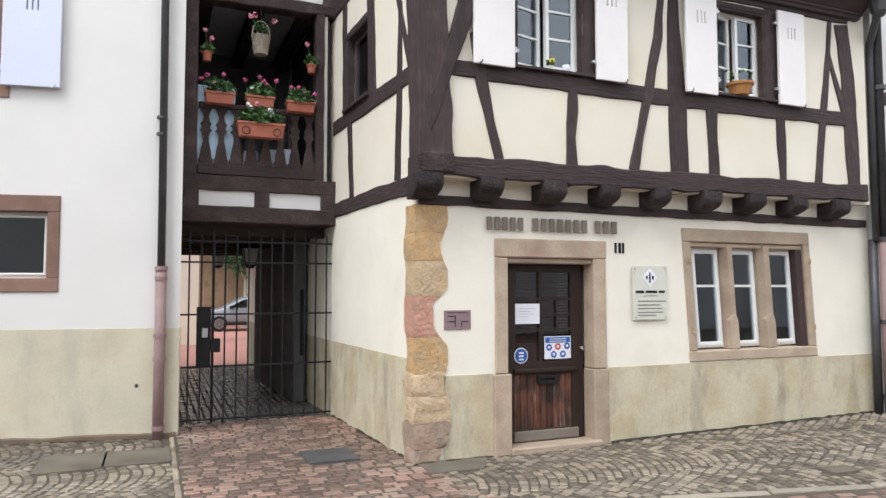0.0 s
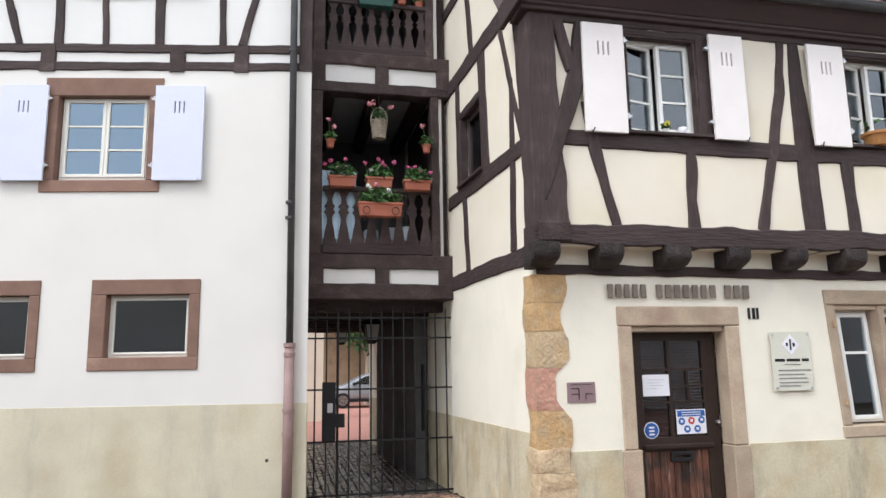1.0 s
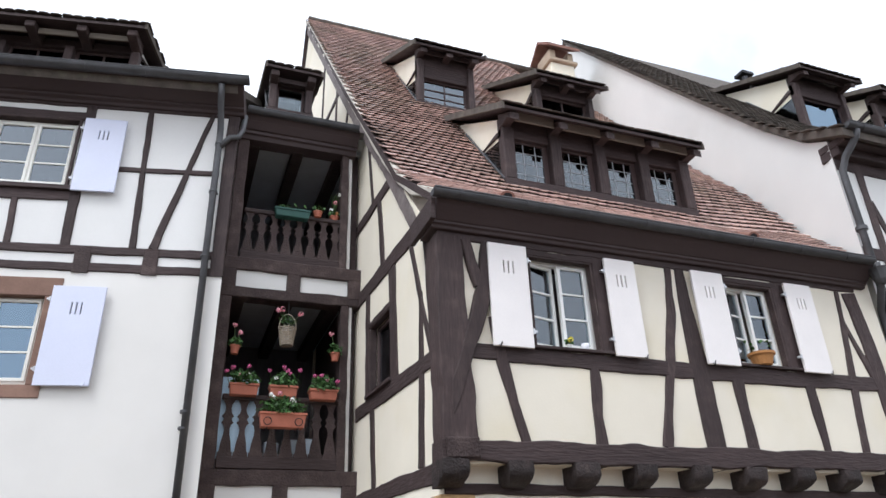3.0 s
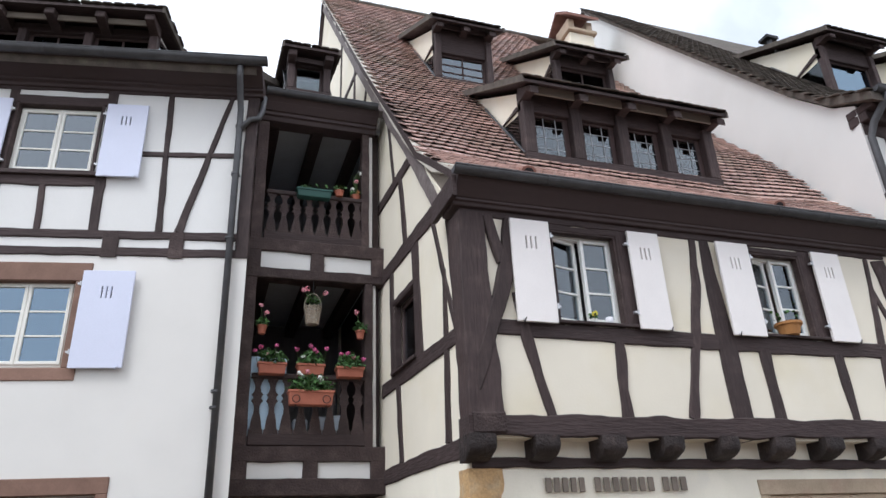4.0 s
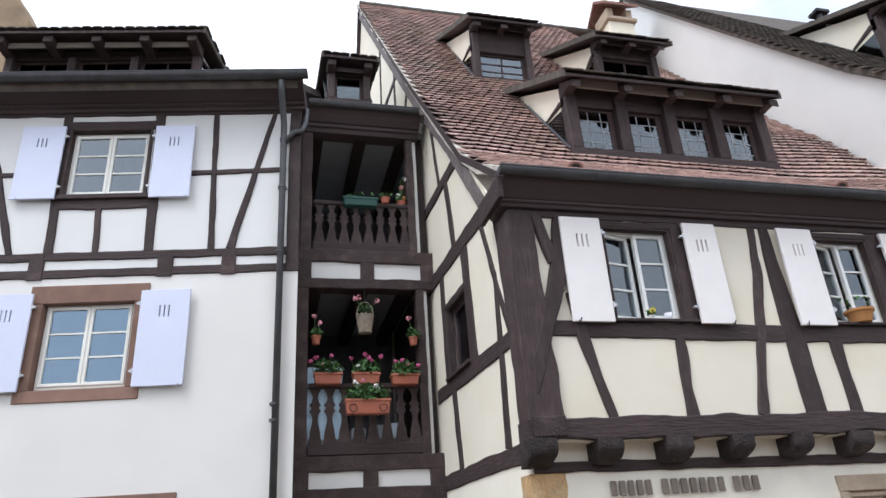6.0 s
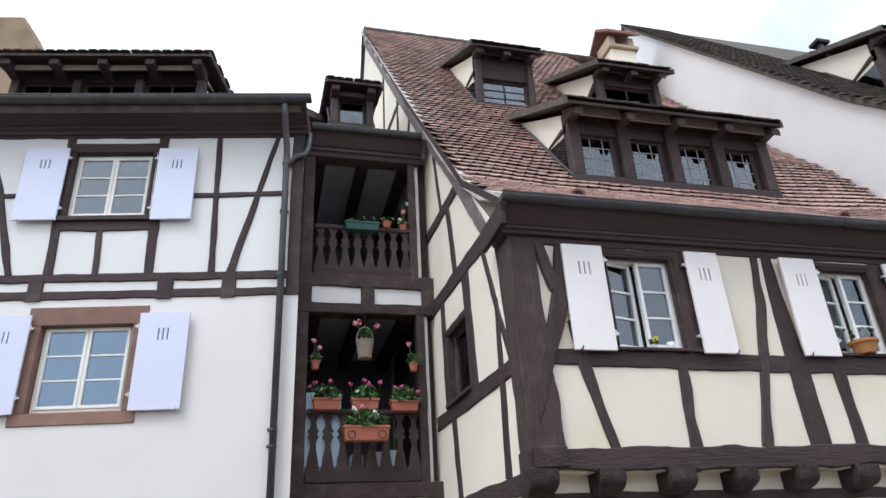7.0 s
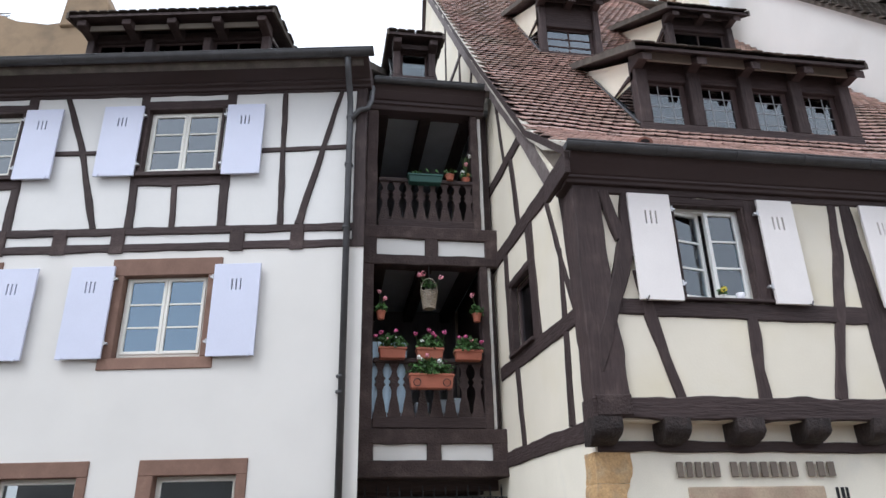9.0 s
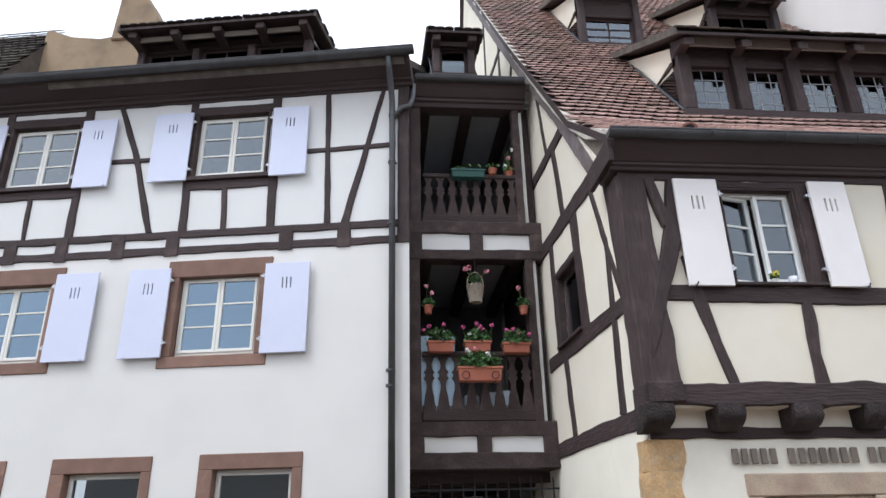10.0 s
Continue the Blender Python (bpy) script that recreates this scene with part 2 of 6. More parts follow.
M_LETTER = material("taupe_letters", (0.20, 0.165, 0.135), rough=0.45, vary=0.1, bump=0.05)
M_SIGN = material("ivory_acrylic", (0.66, 0.65, 0.56), rough=0.25, vary=0.02, bump=0, spec=0.5)
M_PLAQUE = material("mauve_plaque", (0.26, 0.18, 0.19), rough=0.4, vary=0.05, bump=0)
M_COBBLE = material("wet_cobble", (0.19, 0.155, 0.115), rough=0.4, vary=0.15, scale=1.1, grain=60, grain_amt=0.2, bump=0.5, island=0.5, obj_rand=0.35, alt=(0.145, 0.122, 0.095), alt_at=0.5, spec=0.5)
M_PAVER = material("red_paver", (0.185, 0.112, 0.086), rough=0.36, vary=0.15, scale=1.1, grain=60, grain_amt=0.15, bump=0.4, island=0.4, obj_rand=0.35, alt=(0.15, 0.118, 0.095), alt_at=0.45, alt_scale=1.6, spec=0.5)
M_JOINT = material("sandy_joint_soil", (0.10, 0.083, 0.062), rough=0.9, vary=0.2, scale=3, bump=0.6, alt=(0.075, 0.068, 0.048), alt_at=0.6, alt_scale=2)
M_MOSS = material("dark_mossy_soil", (0.045, 0.042, 0.028), vary=0.3, scale=9, grain_amt=0.3, bump=1.0, bump_scale=50, bump_dist=0.01)
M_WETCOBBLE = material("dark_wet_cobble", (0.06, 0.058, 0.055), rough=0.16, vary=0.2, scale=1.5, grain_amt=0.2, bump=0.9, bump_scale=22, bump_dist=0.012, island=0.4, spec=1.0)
M_KERB = material("granite_kerb", (0.31, 0.27, 0.21), vary=0.12, scale=5, grain=120, grain_amt=0.15, bump=0.3, obj_rand=0.12)
M_CONCRETE = material("worn_concrete", (0.16, 0.138, 0.105), vary=0.2, scale=3, bump=0.5, alt=(0.115, 0.10, 0.078), alt_at=0.5)
M_CASTIRON = material("cast_iron_cover", (0.11, 0.11, 0.112), rough=0.5, metal=0.3, vary=0.2, bump=0.5)
M_INTERIOR = material("dim_room_paint", (0.26, 0.26, 0.26), vary=0.1, bump=0)
M_GALLERY_BACK = material("grey_brown_gallery_boards", (0.13, 0.125, 0.13), vary=0.2, scale=4, stretch=(6, 1, 0.3), bump=0.2)
M_SOFFIT = material("grey_gallery_ceiling", (0.50, 0.53, 0.56), vary=0.08, bump=0.15)
M_TUB = material("pale_grey_plastic", (0.50, 0.56, 0.62), vary=0.08, bump=0)
M_CURTAIN = material("pale_curtain", (0.72, 0.74, 0.78), vary=0.08, scale=8, stretch=(4, 1, 0.3), bump=0.1)
M_CARPAINT = material("silver_car_paint", (0.27, 0.28, 0.30), rough=0.3, metal=0.5, vary=0.03, grain_amt=0.02, bump=0)
M_TYRE = material("black_rubber", (0.02, 0.02, 0.02), rough=0.8, bump=0.1)
M_RIM = material("alloy_rim", (0.30, 0.30, 0.31), rough=0.3, metal=0.9, bump=0)
M_LAMPGLASS = material("red_lamp_lens", (0.3, 0.03, 0.02), rough=0.2, bump=0, spec=0.5)
M_OCHRE_WALL = material("ochre_render", (0.30, 0.215, 0.135), vary=0.1, scale=1, bump=0.3, alt=(0.22, 0.16, 0.105), alt_at=0.48, alt_scale=2.5)
M_ROOMLIGHT = material("frosted_lantern_glass", (0.35, 0.36, 0.36), rough=0.3, bump=0)
# kept pale so the unseen street wall throws light under the eaves
M_STREET = material("pale_bounce_render", (0.55, 0.53, 0.51), vary=0.1, scale=0.6, bump=0.2, alt=(0.42, 0.39, 0.36), alt_at=0.5, alt_scale=0.5)
M_FOOTING = material("dark_footing_stone", (0.19, 0.14, 0.10), vary=0.2, scale=4, bump=0.5, obj_rand=0.15, alt=(0.28, 0.23, 0.17), alt_at=0.55, alt_scale=3)
M_RED_GROUND = material("red_court_paving", (0.40, 0.19, 0.15), vary=0.1, scale=2, bump=0.3, alt=(0.34, 0.20, 0.16), alt_at=0.5)


# ---- building blocks ----
class Shape:
    """Collects vertices and faces of one mesh."""

    def __init__(self, warp=None):
        self.v, self.f, self.warp = [], [], warp

    def add(self, verts, faces):
        k = len(self.v)
        self.v += [tuple(p) for p in verts]
        self.f += [tuple(i + k for i in q) for q in faces]
        return self

    def box(self, x0, x1, y0, y1, z0, z1):
        vs = [(x, y, z) for z in (z0, z1) for y in (y0, y1) for x in (x0, x1)]
        return self.add(vs, [(0, 2, 3, 1), (4, 5, 7, 6), (0, 1, 5, 4), (2, 6, 7, 3), (0, 4, 6, 2), (1, 3, 7, 5)])

    def prism(self, pts, y0, y1):
        """pts: (u, v) counter-clockwise as seen from outside (from -y)."""
        n = len(pts)
        vs = [(u, y0, v) for u, v in pts] + [(u, y1, v) for u, v in pts]
        fs = [tuple(range(n)), tuple(range(2 * n - 1, n - 1, -1))]
        fs += [(i, i + n, (i + 1) % n + n, (i + 1) % n) for i in range(n)]
        return self.add(vs, fs)

    def tube(self, path, r, n=10, cap=True):
        """A round bar along a path of points; r may be a list."""
        path = [Vector(p) for p in path]
        rs = r if isinstance(r, (list, tuple)) else [r] * len(path)
        rings = []
        for i, p in enumerate(path):
            d = (path[min(i + 1, len(path) - 1)] - path[max(i - 1, 0)]).normalized()
            a = d.orthogonal().normalized() if i == 0 else (a - d * a.dot(d)).normalized()
            b = d.cross(a)
            rings.append([p + (a * math.cos(2 * math.pi * k / n) + b * math.sin(2 * math.pi * k / n)) * rs[i] for k in range(n)])
        vs = [q for ring in rings for q in ring]
        fs = []
        for i in range(len(path) - 1):
            for k in range(n):
                fs.append((i * n + k, i * n + (k + 1) % n, (i + 1) * n + (k + 1) % n, (i + 1) * n + k))
        if cap:
            fs += [tuple(range(n - 1, -1, -1)), tuple(range((len(path) - 1) * n, len(path) * n))]
        return self.add(vs, fs)

    def extrude_x(self, profile, x0, x1):
        """profile: (y, z) points, closed, swept along x."""
        n = len(profile)
        vs = [(x0, y, z) for y, z in profile] + [(x1, y, z) for y, z in profile]
        fs = [tuple(range(n - 1, -1, -1)), tuple(range(n, 2 * n))] + [(i, (i + 1) % n, (i + 1) % n + n, i + n) for i in range(n)]
        return self.add(vs, fs)

    def lathe(self, profile, n=16, centre=(0, 0, 0)):
        """profile: (radius, height) from bottom to top."""
        cx, cy, cz = centre
        vs = [(cx + r * math.cos(2 * math.pi * k / n), cy + r * math.sin(2 * math.pi * k / n), cz + z) for r, z in profile for k in range(n)]
        fs = [(i * n + k, i * n + (k + 1) % n, (i + 1) * n + (k + 1) % n, (i + 1) * n + k) for i in range(len(profile) - 1) for k in range(n)]
        fs += [tuple(range(n - 1, -1, -1)), tuple(range((len(profile) - 1) * n, len(profile) * n))]
        return self.add(vs, fs)

    def wall(self, x0, x1, z0, z1, y0, y1, holes):
        """A slab with rectangular openings right through it; holes: (x0, x1, z0, z1)."""
        xs = sorted({x0, x1, *[h[0] for h in holes], *[h[1] for h in holes]})
        zs = sorted({z0, z1, *[h[2] for h in holes], *[h[3] for h in holes]})
        xs, zs = [x for x in xs if x0 <= x <= x1], [z for z in zs if z0 <= z <= z1]

        def solid(i, j):
            if not (0 <= i < len(xs) - 1 and 0 <= j < len(zs) - 1):
                return False
            cx, cz = (xs[i] + xs[i + 1]) / 2, (zs[j] + zs[j + 1]) / 2
            return not any(h[0] < cx < h[1] and h[2] < cz < h[3] for h in holes)

        ids = {}

        def vid(i, j, k):
            if (i, j, k) not in ids:
                ids[(i, j, k)] = len(self.v)
                self.v.append((xs[i], (y0, y1)[k], zs[j]))
            return ids[(i, j, k)]

        for i in range(len(xs) - 1):
            for j in range(len(zs) - 1):
                if not solid(i, j):
                    continue
                self.f.append((vid(i, j, 0), vid(i + 1, j, 0), vid(i + 1, j + 1, 0), vid(i, j + 1, 0)))
                self.f.append((vid(i, j + 1, 1), vid(i + 1, j + 1, 1), vid(i + 1, j, 1), vid(i, j, 1)))
                for di, dj, a, b in ((-1, 0, (i, j + 1), (i, j)), (1, 0, (i + 1, j), (i + 1, j + 1)), (0, -1, (i, j), (i + 1, j)), (0, 1, (i + 1, j + 1), (i, j + 1))):
                    if not solid(i + di, j + dj):
                        self.f.append((vid(*b, 0), vid(*a, 0), vid(*a, 1), vid(*b, 1)))
        return self

    def timber(self, line, y_front, y_back=0.05, rough=0.012, chamfer=0.012):
        """A hewn beam. line: (u, v, width) along its middle; its edges waver."""
        pts = [Vector((u, v)) for u, v, w in line]
        ws = [w for u, v, w in line]
        st = []
        for i in range(len(pts) - 1):
            n = max(1, int((pts[i + 1] - pts[i]).length / 0.11))
            for k in range(n):
                t = k / n
                st.append((pts[i].lerp(pts[i + 1], t), ws[i] + (ws[i + 1] - ws[i]) * t))
        st.append((pts[-1], ws[-1]))
        seed = random.random() * 100
        rings = []
        for i, (p, w) in enumerate(st):
            d = (st[min(i + 1, len(st) - 1)][0] - st[max(i - 1, 0)][0]).normalized()
            q = Vector((d.y, -d.x))
            nl = noise.noise((i * 0.33, seed, 0)) * rough * 1.6 + noise.noise((i * 0.9, seed, 3)) * rough * 0.6
            nr = noise.noise((i * 0.33, seed, 7)) * rough * 1.6 + noise.noise((i * 0.9, seed, 9)) * rough * 0.6
            nf = noise.noise((i * 0.5, seed, 5)) * rough * 0.5
            a, b, c = -w / 2 + nl, w / 2 + nr, chamfer
            rings.append([(p.x + q.x * s, y, p.y + q.y * s) for s, y in ((a, y_back), (a, y_front + c), (a + c, y_front + nf), (b - c, y_front + nf), (b, y_front + c), (b, y_back))])
        vs = [p for r in rings for p in r]
        fs = [(i * 6 + k, i * 6 + (k + 1) % 6, i * 6 + 6 + (k + 1) % 6, i * 6 + 6 + k) for i in range(len(rings) - 1) for k in range(6)]
        fs += [tuple(range(5, -1, -1)), tuple(range(len(vs) - 6, len(vs)))]
        return self.add(vs, fs)


WORLD = {}


def thing(name, matrix, label, category, group="", kind=""):
    """An Empty at the base of a thing, under which its parts hang."""
    ob = new(name)
    ob.matrix_basis = matrix
    ob.empty_display_size = 0.1
    WORLD[ob] = matrix.copy()
    return tagged(ob, label, category, group, kind)


def mesh_of(shape, mat, bevel=0.0, smooth=False, name="mesh"):
    vs = [shape.warp(*p) for p in shape.v] if shape.warp else shape.v
    me = bpy.data.meshes.new(name)
    me.from_pydata(vs, [], shape.f)
    bm = bmesh.new()
    bm.from_mesh(me)
    bmesh.ops.recalc_face_normals(bm, faces=bm.faces)
    if bevel:
        es = [e for e in bm.edges if len(e.link_faces) == 2 and e.calc_face_angle(0) > 0.6]
        bmesh.ops.bevel(bm, geom=es, offset=bevel, segments=1, affect="EDGES", clamp_overlap=True)
    for f in bm.faces:
        f.smooth = smooth
    bm.to_mesh(me)
    bm.free()
    me.materials.append(mat)
    return me


def part(name, shape, mat, parent, frame_m=None, label="", bevel=0.0, smooth=False, kind=""):
    """ONE mesh object under a thing or a part. frame_m: its pose in the world."""
    me = shape if isinstance(shape, bpy.types.Mesh) else mesh_of(shape, mat, bevel, smooth, name)
    ob = new(name, me)
    m = WORLD[parent] if frame_m is None else frame_m
    ob.parent = parent
    ob.matrix_parent_inverse = WORLD[parent].inverted()
    ob.matrix_basis = m
    WORLD[ob] = m.copy()
    return tagged(ob, label, kind=kind)


def solo(name, shape, mat, m, label, category, group="", kind="", bevel=0.0, smooth=False):
    """A thing that is one mesh."""
    ob = new(name, mesh_of(shape, mat, bevel, smooth, name))
    ob.matrix_basis = m
    WORLD[ob] = m.copy()
    return tagged(ob, label, category, group, kind)


def face(x, y, azimuth):
    """A wall's own axes: x along it to the right as seen from outside, y inwards, z up."""
    return Matrix.Translation((x, y, 0)) @ Matrix.Rotation(radians(azimuth), 4, "Z")


FR = face(0, 6.68, 0)            # front of the half-timbered house
FS = face(2.5, 6.68, -87.4)      # its side, towards the passage: x = 6.68 - depth
FL = face(0.33, 9.04, -9.9)      # front of the white house: x is minus the distance from its corner
FG = face(0, 9.65, 0)            # front of the gallery


def ground_z(x):
    return 0.012 * max(0.0, min(x, 12.0) - 3.0)


# ---- ground ----
def ground_sheet():
    xs = [-400, -60, -12] + [i * 1.5 for i in range(-4, 11)] + [30, 80, 400]
    ys = [-400, -60, -12, 0, 3, 5, 7, 9, 12, 16, 20, 30, 60, 400]
    s = Shape()
    vs = [(x, y, ground_z(x) - 0.008) for y in ys for x in xs]
    n = len(xs)
    fs = [(j * n + i, j * n + i + 1, (j + 1) * n + i + 1, (j + 1) * n + i) for j in range(len(ys) - 1) for i in range(n - 1)]
    s.add(vs, fs)
    return solo("ground", s, M_JOINT, Matrix(), "sandy soil and joints under the old street paving", "ground", kind="structure")


ground = ground_sheet()


# ---- windows, shutters, gutters ----
def casement(parent, F, u0, u1, v0, v1, y, bars=2, mat=M_PVC, glass=M_GLASS, leaves=2, open_leaf=-1, frame_w=0.05, stile=0.045, curtain=False, dark_back=True, warp=None):
    """A window of casements with glazing bars, set at depth y in its opening."""
    s = Shape(warp)
    s.wall(u0, u1, v0, v1, y, y + 0.07, [(u0 + frame_w, u1 - frame_w, v0 + frame_w, v1 - frame_w)])
    win = part("window", s, mat, parent, F, bevel=0.006)
    a, b, c, d = u0 + frame_w * 0.7, u1 - frame_w * 0.7, v0 + frame_w * 0.7, v1 - frame_w * 0.7
    w = (b - a) / leaves
    for k in range(leaves):
        x0, x1 = a + k * w + 0.002, a + (k + 1) * w - 0.002
        Fk = F
        if k == open_leaf:
            Fk = F @ Matrix.Translation((x0, y - 0.01, 0)) @ Matrix.Rotation(radians(14), 4, "Z") @ Matrix.Translation((-x0, -y + 0.01, 0))
        s = Shape(warp)
        s.wall(x0, x1, c, d, y - 0.018, y + 0.04, [(x0 + stile, x1 - stile, c + stile, d - stile)])
        part("sash", s, mat, win, Fk, bevel=0.006)
        for i in range(bars):
            z = c + stile + (d - c - 2 * stile) * (i + 1) / (bars + 1)
            part("glazing_bar", Shape(warp).box(x0 + stile - 0.005, x1 - stile + 0.005, y - 0.008, y + 0.03, z - 0.011, z + 0.011), mat, win, Fk)
        for i in range(bars + 1):
            h = (d - c - 2 * stile) / (bars + 1)
            z = c + stile + h * i
            p = part("pane", Shape(warp).box(x0 + stile - 0.004, x1 - stile + 0.004, y + 0.008, y + 0.014, z, z + h - 0.001), glass, win, Fk)
            p.visible_shadow = False
    if curtain:
        s = Shape(warp)
        n = 28
        vs = [(u0 + (u1 - u0) * i / n, y + 0.16 + 0.02 * math.sin(i * 1.7), z) for z in (v0 + 0.02, v1) for i in range(n + 1)]
        s.add(vs, [(i, i + 1, i + n + 2, i + n + 1) for i in range(n)])
        part("curtain", s, M_CURTAIN, win, F)
    if dark_back:
        s = Shape(warp).box(u0 - 0.3, u1 + 0.3, y + 0.9, y + 0.95, v0 - 0.3, v1 + 0.3)
        part("room_back", s, M_INTERIOR, win, F)
    return win


def shutter(parent, F, u0, u1, v0, v1, y, mat, hinge_right, lean=0.0):
    """A plank shutter with three slits, folded back against the wall."""
    w, h = u1 - u0, v1 - v0
    c = (u0 + u1) / 2
    z1 = v1 - 0.17 * h
    z0 = z1 - 0.125 * h
    slits = [(c + k * 0.058 - 0.008, c + k * 0.058 + 0.008, z0, z1) for k in (-1, 0, 1)]
    Fk = F @ Matrix.Translation((u1 if hinge_right else u0, y, 0)) @ Matrix.Rotation(radians(lean), 4, "Z") @ Matrix.Translation((-(u1 if hinge_right else u0), -y, 0))
    sh = part("shutter", Shape().wall(u0, u1, v0, v1, y - 0.035, y, slits), mat, parent, Fk, bevel=0.004)
    # added black plate, stands in for the shade seen through the slits
    part("slit_backing", Shape().box(c - 0.09, c + 0.09, y + 0.001, y + 0.004, z0 - 0.02, z1 + 0.02), M_IRON, sh, Fk)
    xh = u1 if hinge_right else u0
    for z in (v0 + 0.16 * h, v1 - 0.14 * h):
        d = 1 if hinge_right else -1
        s = Shape().tube([(xh + d * 0.012, y - 0.03, z - 0.03), (xh + d * 0.012, y - 0.03, z + 0.03)], 0.012, 8)
        s.box(min(xh, xh + d * 0.05), max(xh, xh + d * 0.05), y - 0.03, y + 0.01, z - 0.012, z + 0.012)
        part("hinge", s, M_HINGE, sh, Fk)
    xl = u0 + 0.12 * w if hinge_right else u1 - 0.12 * w
    s = Shape().tube([(xl, y - 0.04, v0 + 0.005), (xl, y - 0.06, v0 - 0.02), (xl + 0.03, y - 0.05, v0 + 0.035)], 0.007, 6)
    part("shutter_catch", s, M_IRON if mat == M_SHUT_R else M_SHUT_L, sh, Fk)
    return sh


def gutter(parent, F, x0, x1, y, z, r=0.07, mat=M_ZINC):
    """A half-round gutter with brackets and end caps."""
    n = 10
    outer = [(y + r * math.cos(math.pi + math.pi * k / n), z + r * math.sin(math.pi + math.pi * k / n)) for k in range(n + 1)]
    inner = [(y + (r - 0.008) * math.cos(2 * math.pi - math.pi * k / n), z + (r - 0.008) * math.sin(2 * math.pi - math.pi * k / n)) for k in range(n + 1)]
    g = part("gutter", Shape().extrude_x(outer + inner, x0, x1), mat, parent, F, smooth=False)
    bead = Shape().tube([(x0, y - r, z + 0.004), (x1, y - r, z + 0.004)], 0.011, 6)
    part("gutter_bead", bead, mat, g, F)
    for k, x in enumerate(np.arange(x0 + 0.3, x1, 0.8)):
        s = Shape().extrude_x([(a * 1.0, b) for a, b in [(y + (r + 0.006) * math.cos(math.pi + math.pi * q / n), z + (r + 0.006) * math.sin(math.pi + math.pi * q / n)) for q in range(n + 1)] + [(y + (r - 0.002) * math.cos(2 * math.pi - math.pi * q / n), z + (r - 0.002) * math.sin(2 * math.pi - math.pi * q / n)) for q in range(n + 1)]], float(x), float(x) + 0.03)
        part("gutter_bracket", s, mat, g, F)
    for x in (x0, x1):
        cap = [(y + r * math.cos(math.pi + math.pi * q / n), z + r * math.sin(math.pi + math.pi * q / n)) for q in range(n + 1)]
        part("gutter_end", Shape().extrude_x(cap, x - 0.004, x + 0.004), mat, g, F)
    return g


def cornice(parent, F, x0, x1, steps, y_back=0.0, name="cornice"):
    """Stepped eave boards. steps: (y_front, z0, z1) from the bottom up."""
    for yf, z0, z1 in steps:
        part(name, Shape().box(x0, x1, yf, y_back, z0, z1), M_TIMBER_X, parent, F, bevel=0.012)


def joist_end(parent, F, u, w, z0, z1):
    """A hewn joist end, its nose rounded below and split by weather."""
    bm = bmesh.new()
    bmesh.ops.create_cube(bm, size=1)
    bmesh.ops.subdivide_edges(bm, edges=bm.edges, cuts=5, use_grid_fill=True)
    h, seed = z1 - z0, random.random() * 50
    for v in bm.verts:
        x, d, z = v.co.x + 0.5, 0.5 - v.co.y, v.co.z + 0.5
        nose = 0.34 - 0.16 * max(0.0, 0.55 - z) ** 2 / 0.3 - 0.03 * (2 * x - 1) ** 4
        side = 0.035 * max(0.0, 0.5 - z) * d
        y = 0.02 - d * nose
        p = Vector((u + side + x * (w - 2 * side), y, z0 + z * h + (0.05 * d * max(0.0, 0.4 - z))))
        n = noise.noise_vector(p * 9 + Vector((seed, 0, 0))) * 0.012 + noise.noise_vector(p * 26 + Vector((seed, 0, 0))) * 0.006
        v.co = p + n * min(1.0, d * 2)
    for f in bm.faces:
        f.smooth = True
    me = bpy.data.meshes.new("joist_end")
    bm.to_mesh(me)
    me.set_sharp_from_angle(angle=radians(45))
    bm.free()
    me.materials.append(M_TIMBER_END)
    return part("joist_end", me, None, parent, F)


def eave_cove(parent, F, x0, x1, profile):
    """A smooth raking eave board over a small ledge. profile: (y, z) points."""
    return part("cornice", Shape().extrude_x(profile, x0, x1), M_FASCIA, parent, F, bevel=0.006)


# ---- the half-timbered house ----
house = thing("half_timbered_house", face(2.5, 6.68, 0), "cream half-timbered house with dark beams and a steep tiled roof", "house")

WIN1, WIN2 = (3.55, 4.39, 4.13, 5.22), (6.33, 7.10, 4.13, 5.21)
DOOR_HOLE, TRIPLE = (3.47, 4.73, -0.4, 2.16), (6.03, 8.02, 0.93, 2.40)
part("wall", Shape().wall(2.50, 9.16, -0.4, 3.0, 0, 0.42, [DOOR_HOLE, TRIPLE]), M_PLASTER_R, house, FR, "cream limewashed ground floor wall")
part("plinth", Shape().wall(2.80, 9.155, -0.4, 0.86, -0.008, 0.05, [(3.36, 4.82, -0.4, 0.9)]), M_PLINTH_R, house, FR, "stained beige painted plinth", bevel=0.003)
part("wall", Shape().wall(2.47, 8.95, 2.88, 5.60, -0.20, 0.06, [WIN1, WIN2]), M_PANEL, house, FR, "cream infill between the beams")

# side wall, gable and the passage's inner wall
part("wall", Shape().wall(-10.05, 0.0, -0.4, 2.95, 0, 0.42, []), M_PLASTER_R, house, FS, "cream limewashed side wall")
part("plinth", Shape().wall(-10.0, -0.05, -0.4, 1.03, -0.006, 0.02, []), M_PLINTH_R, house, FS, "stained beige painted plinth", bevel=0.002)
SWIN = (-2.37, -1.50, 4.16, 5.12)
part("wall", Shape().wall(-8.9, 0.2, 2.95, 5.70, 0.0, 0.3, [SWIN]), M_PANEL, house, FS, "cream infill of the gable side")
part("gable", Shape().prism([(-8.9, 5.70), (0.2, 5.70), (-0.99, 6.62), (-8.42, 16.1), (-8.9, 15.6)], 0.0, 0.3), M_PANEL, house, FS, "cream plastered gable")
part("wall", Shape().box(8.6, 9.16, 0.1, 9.0, -0.4, 5.7), M_PLASTER_R, house, FR)
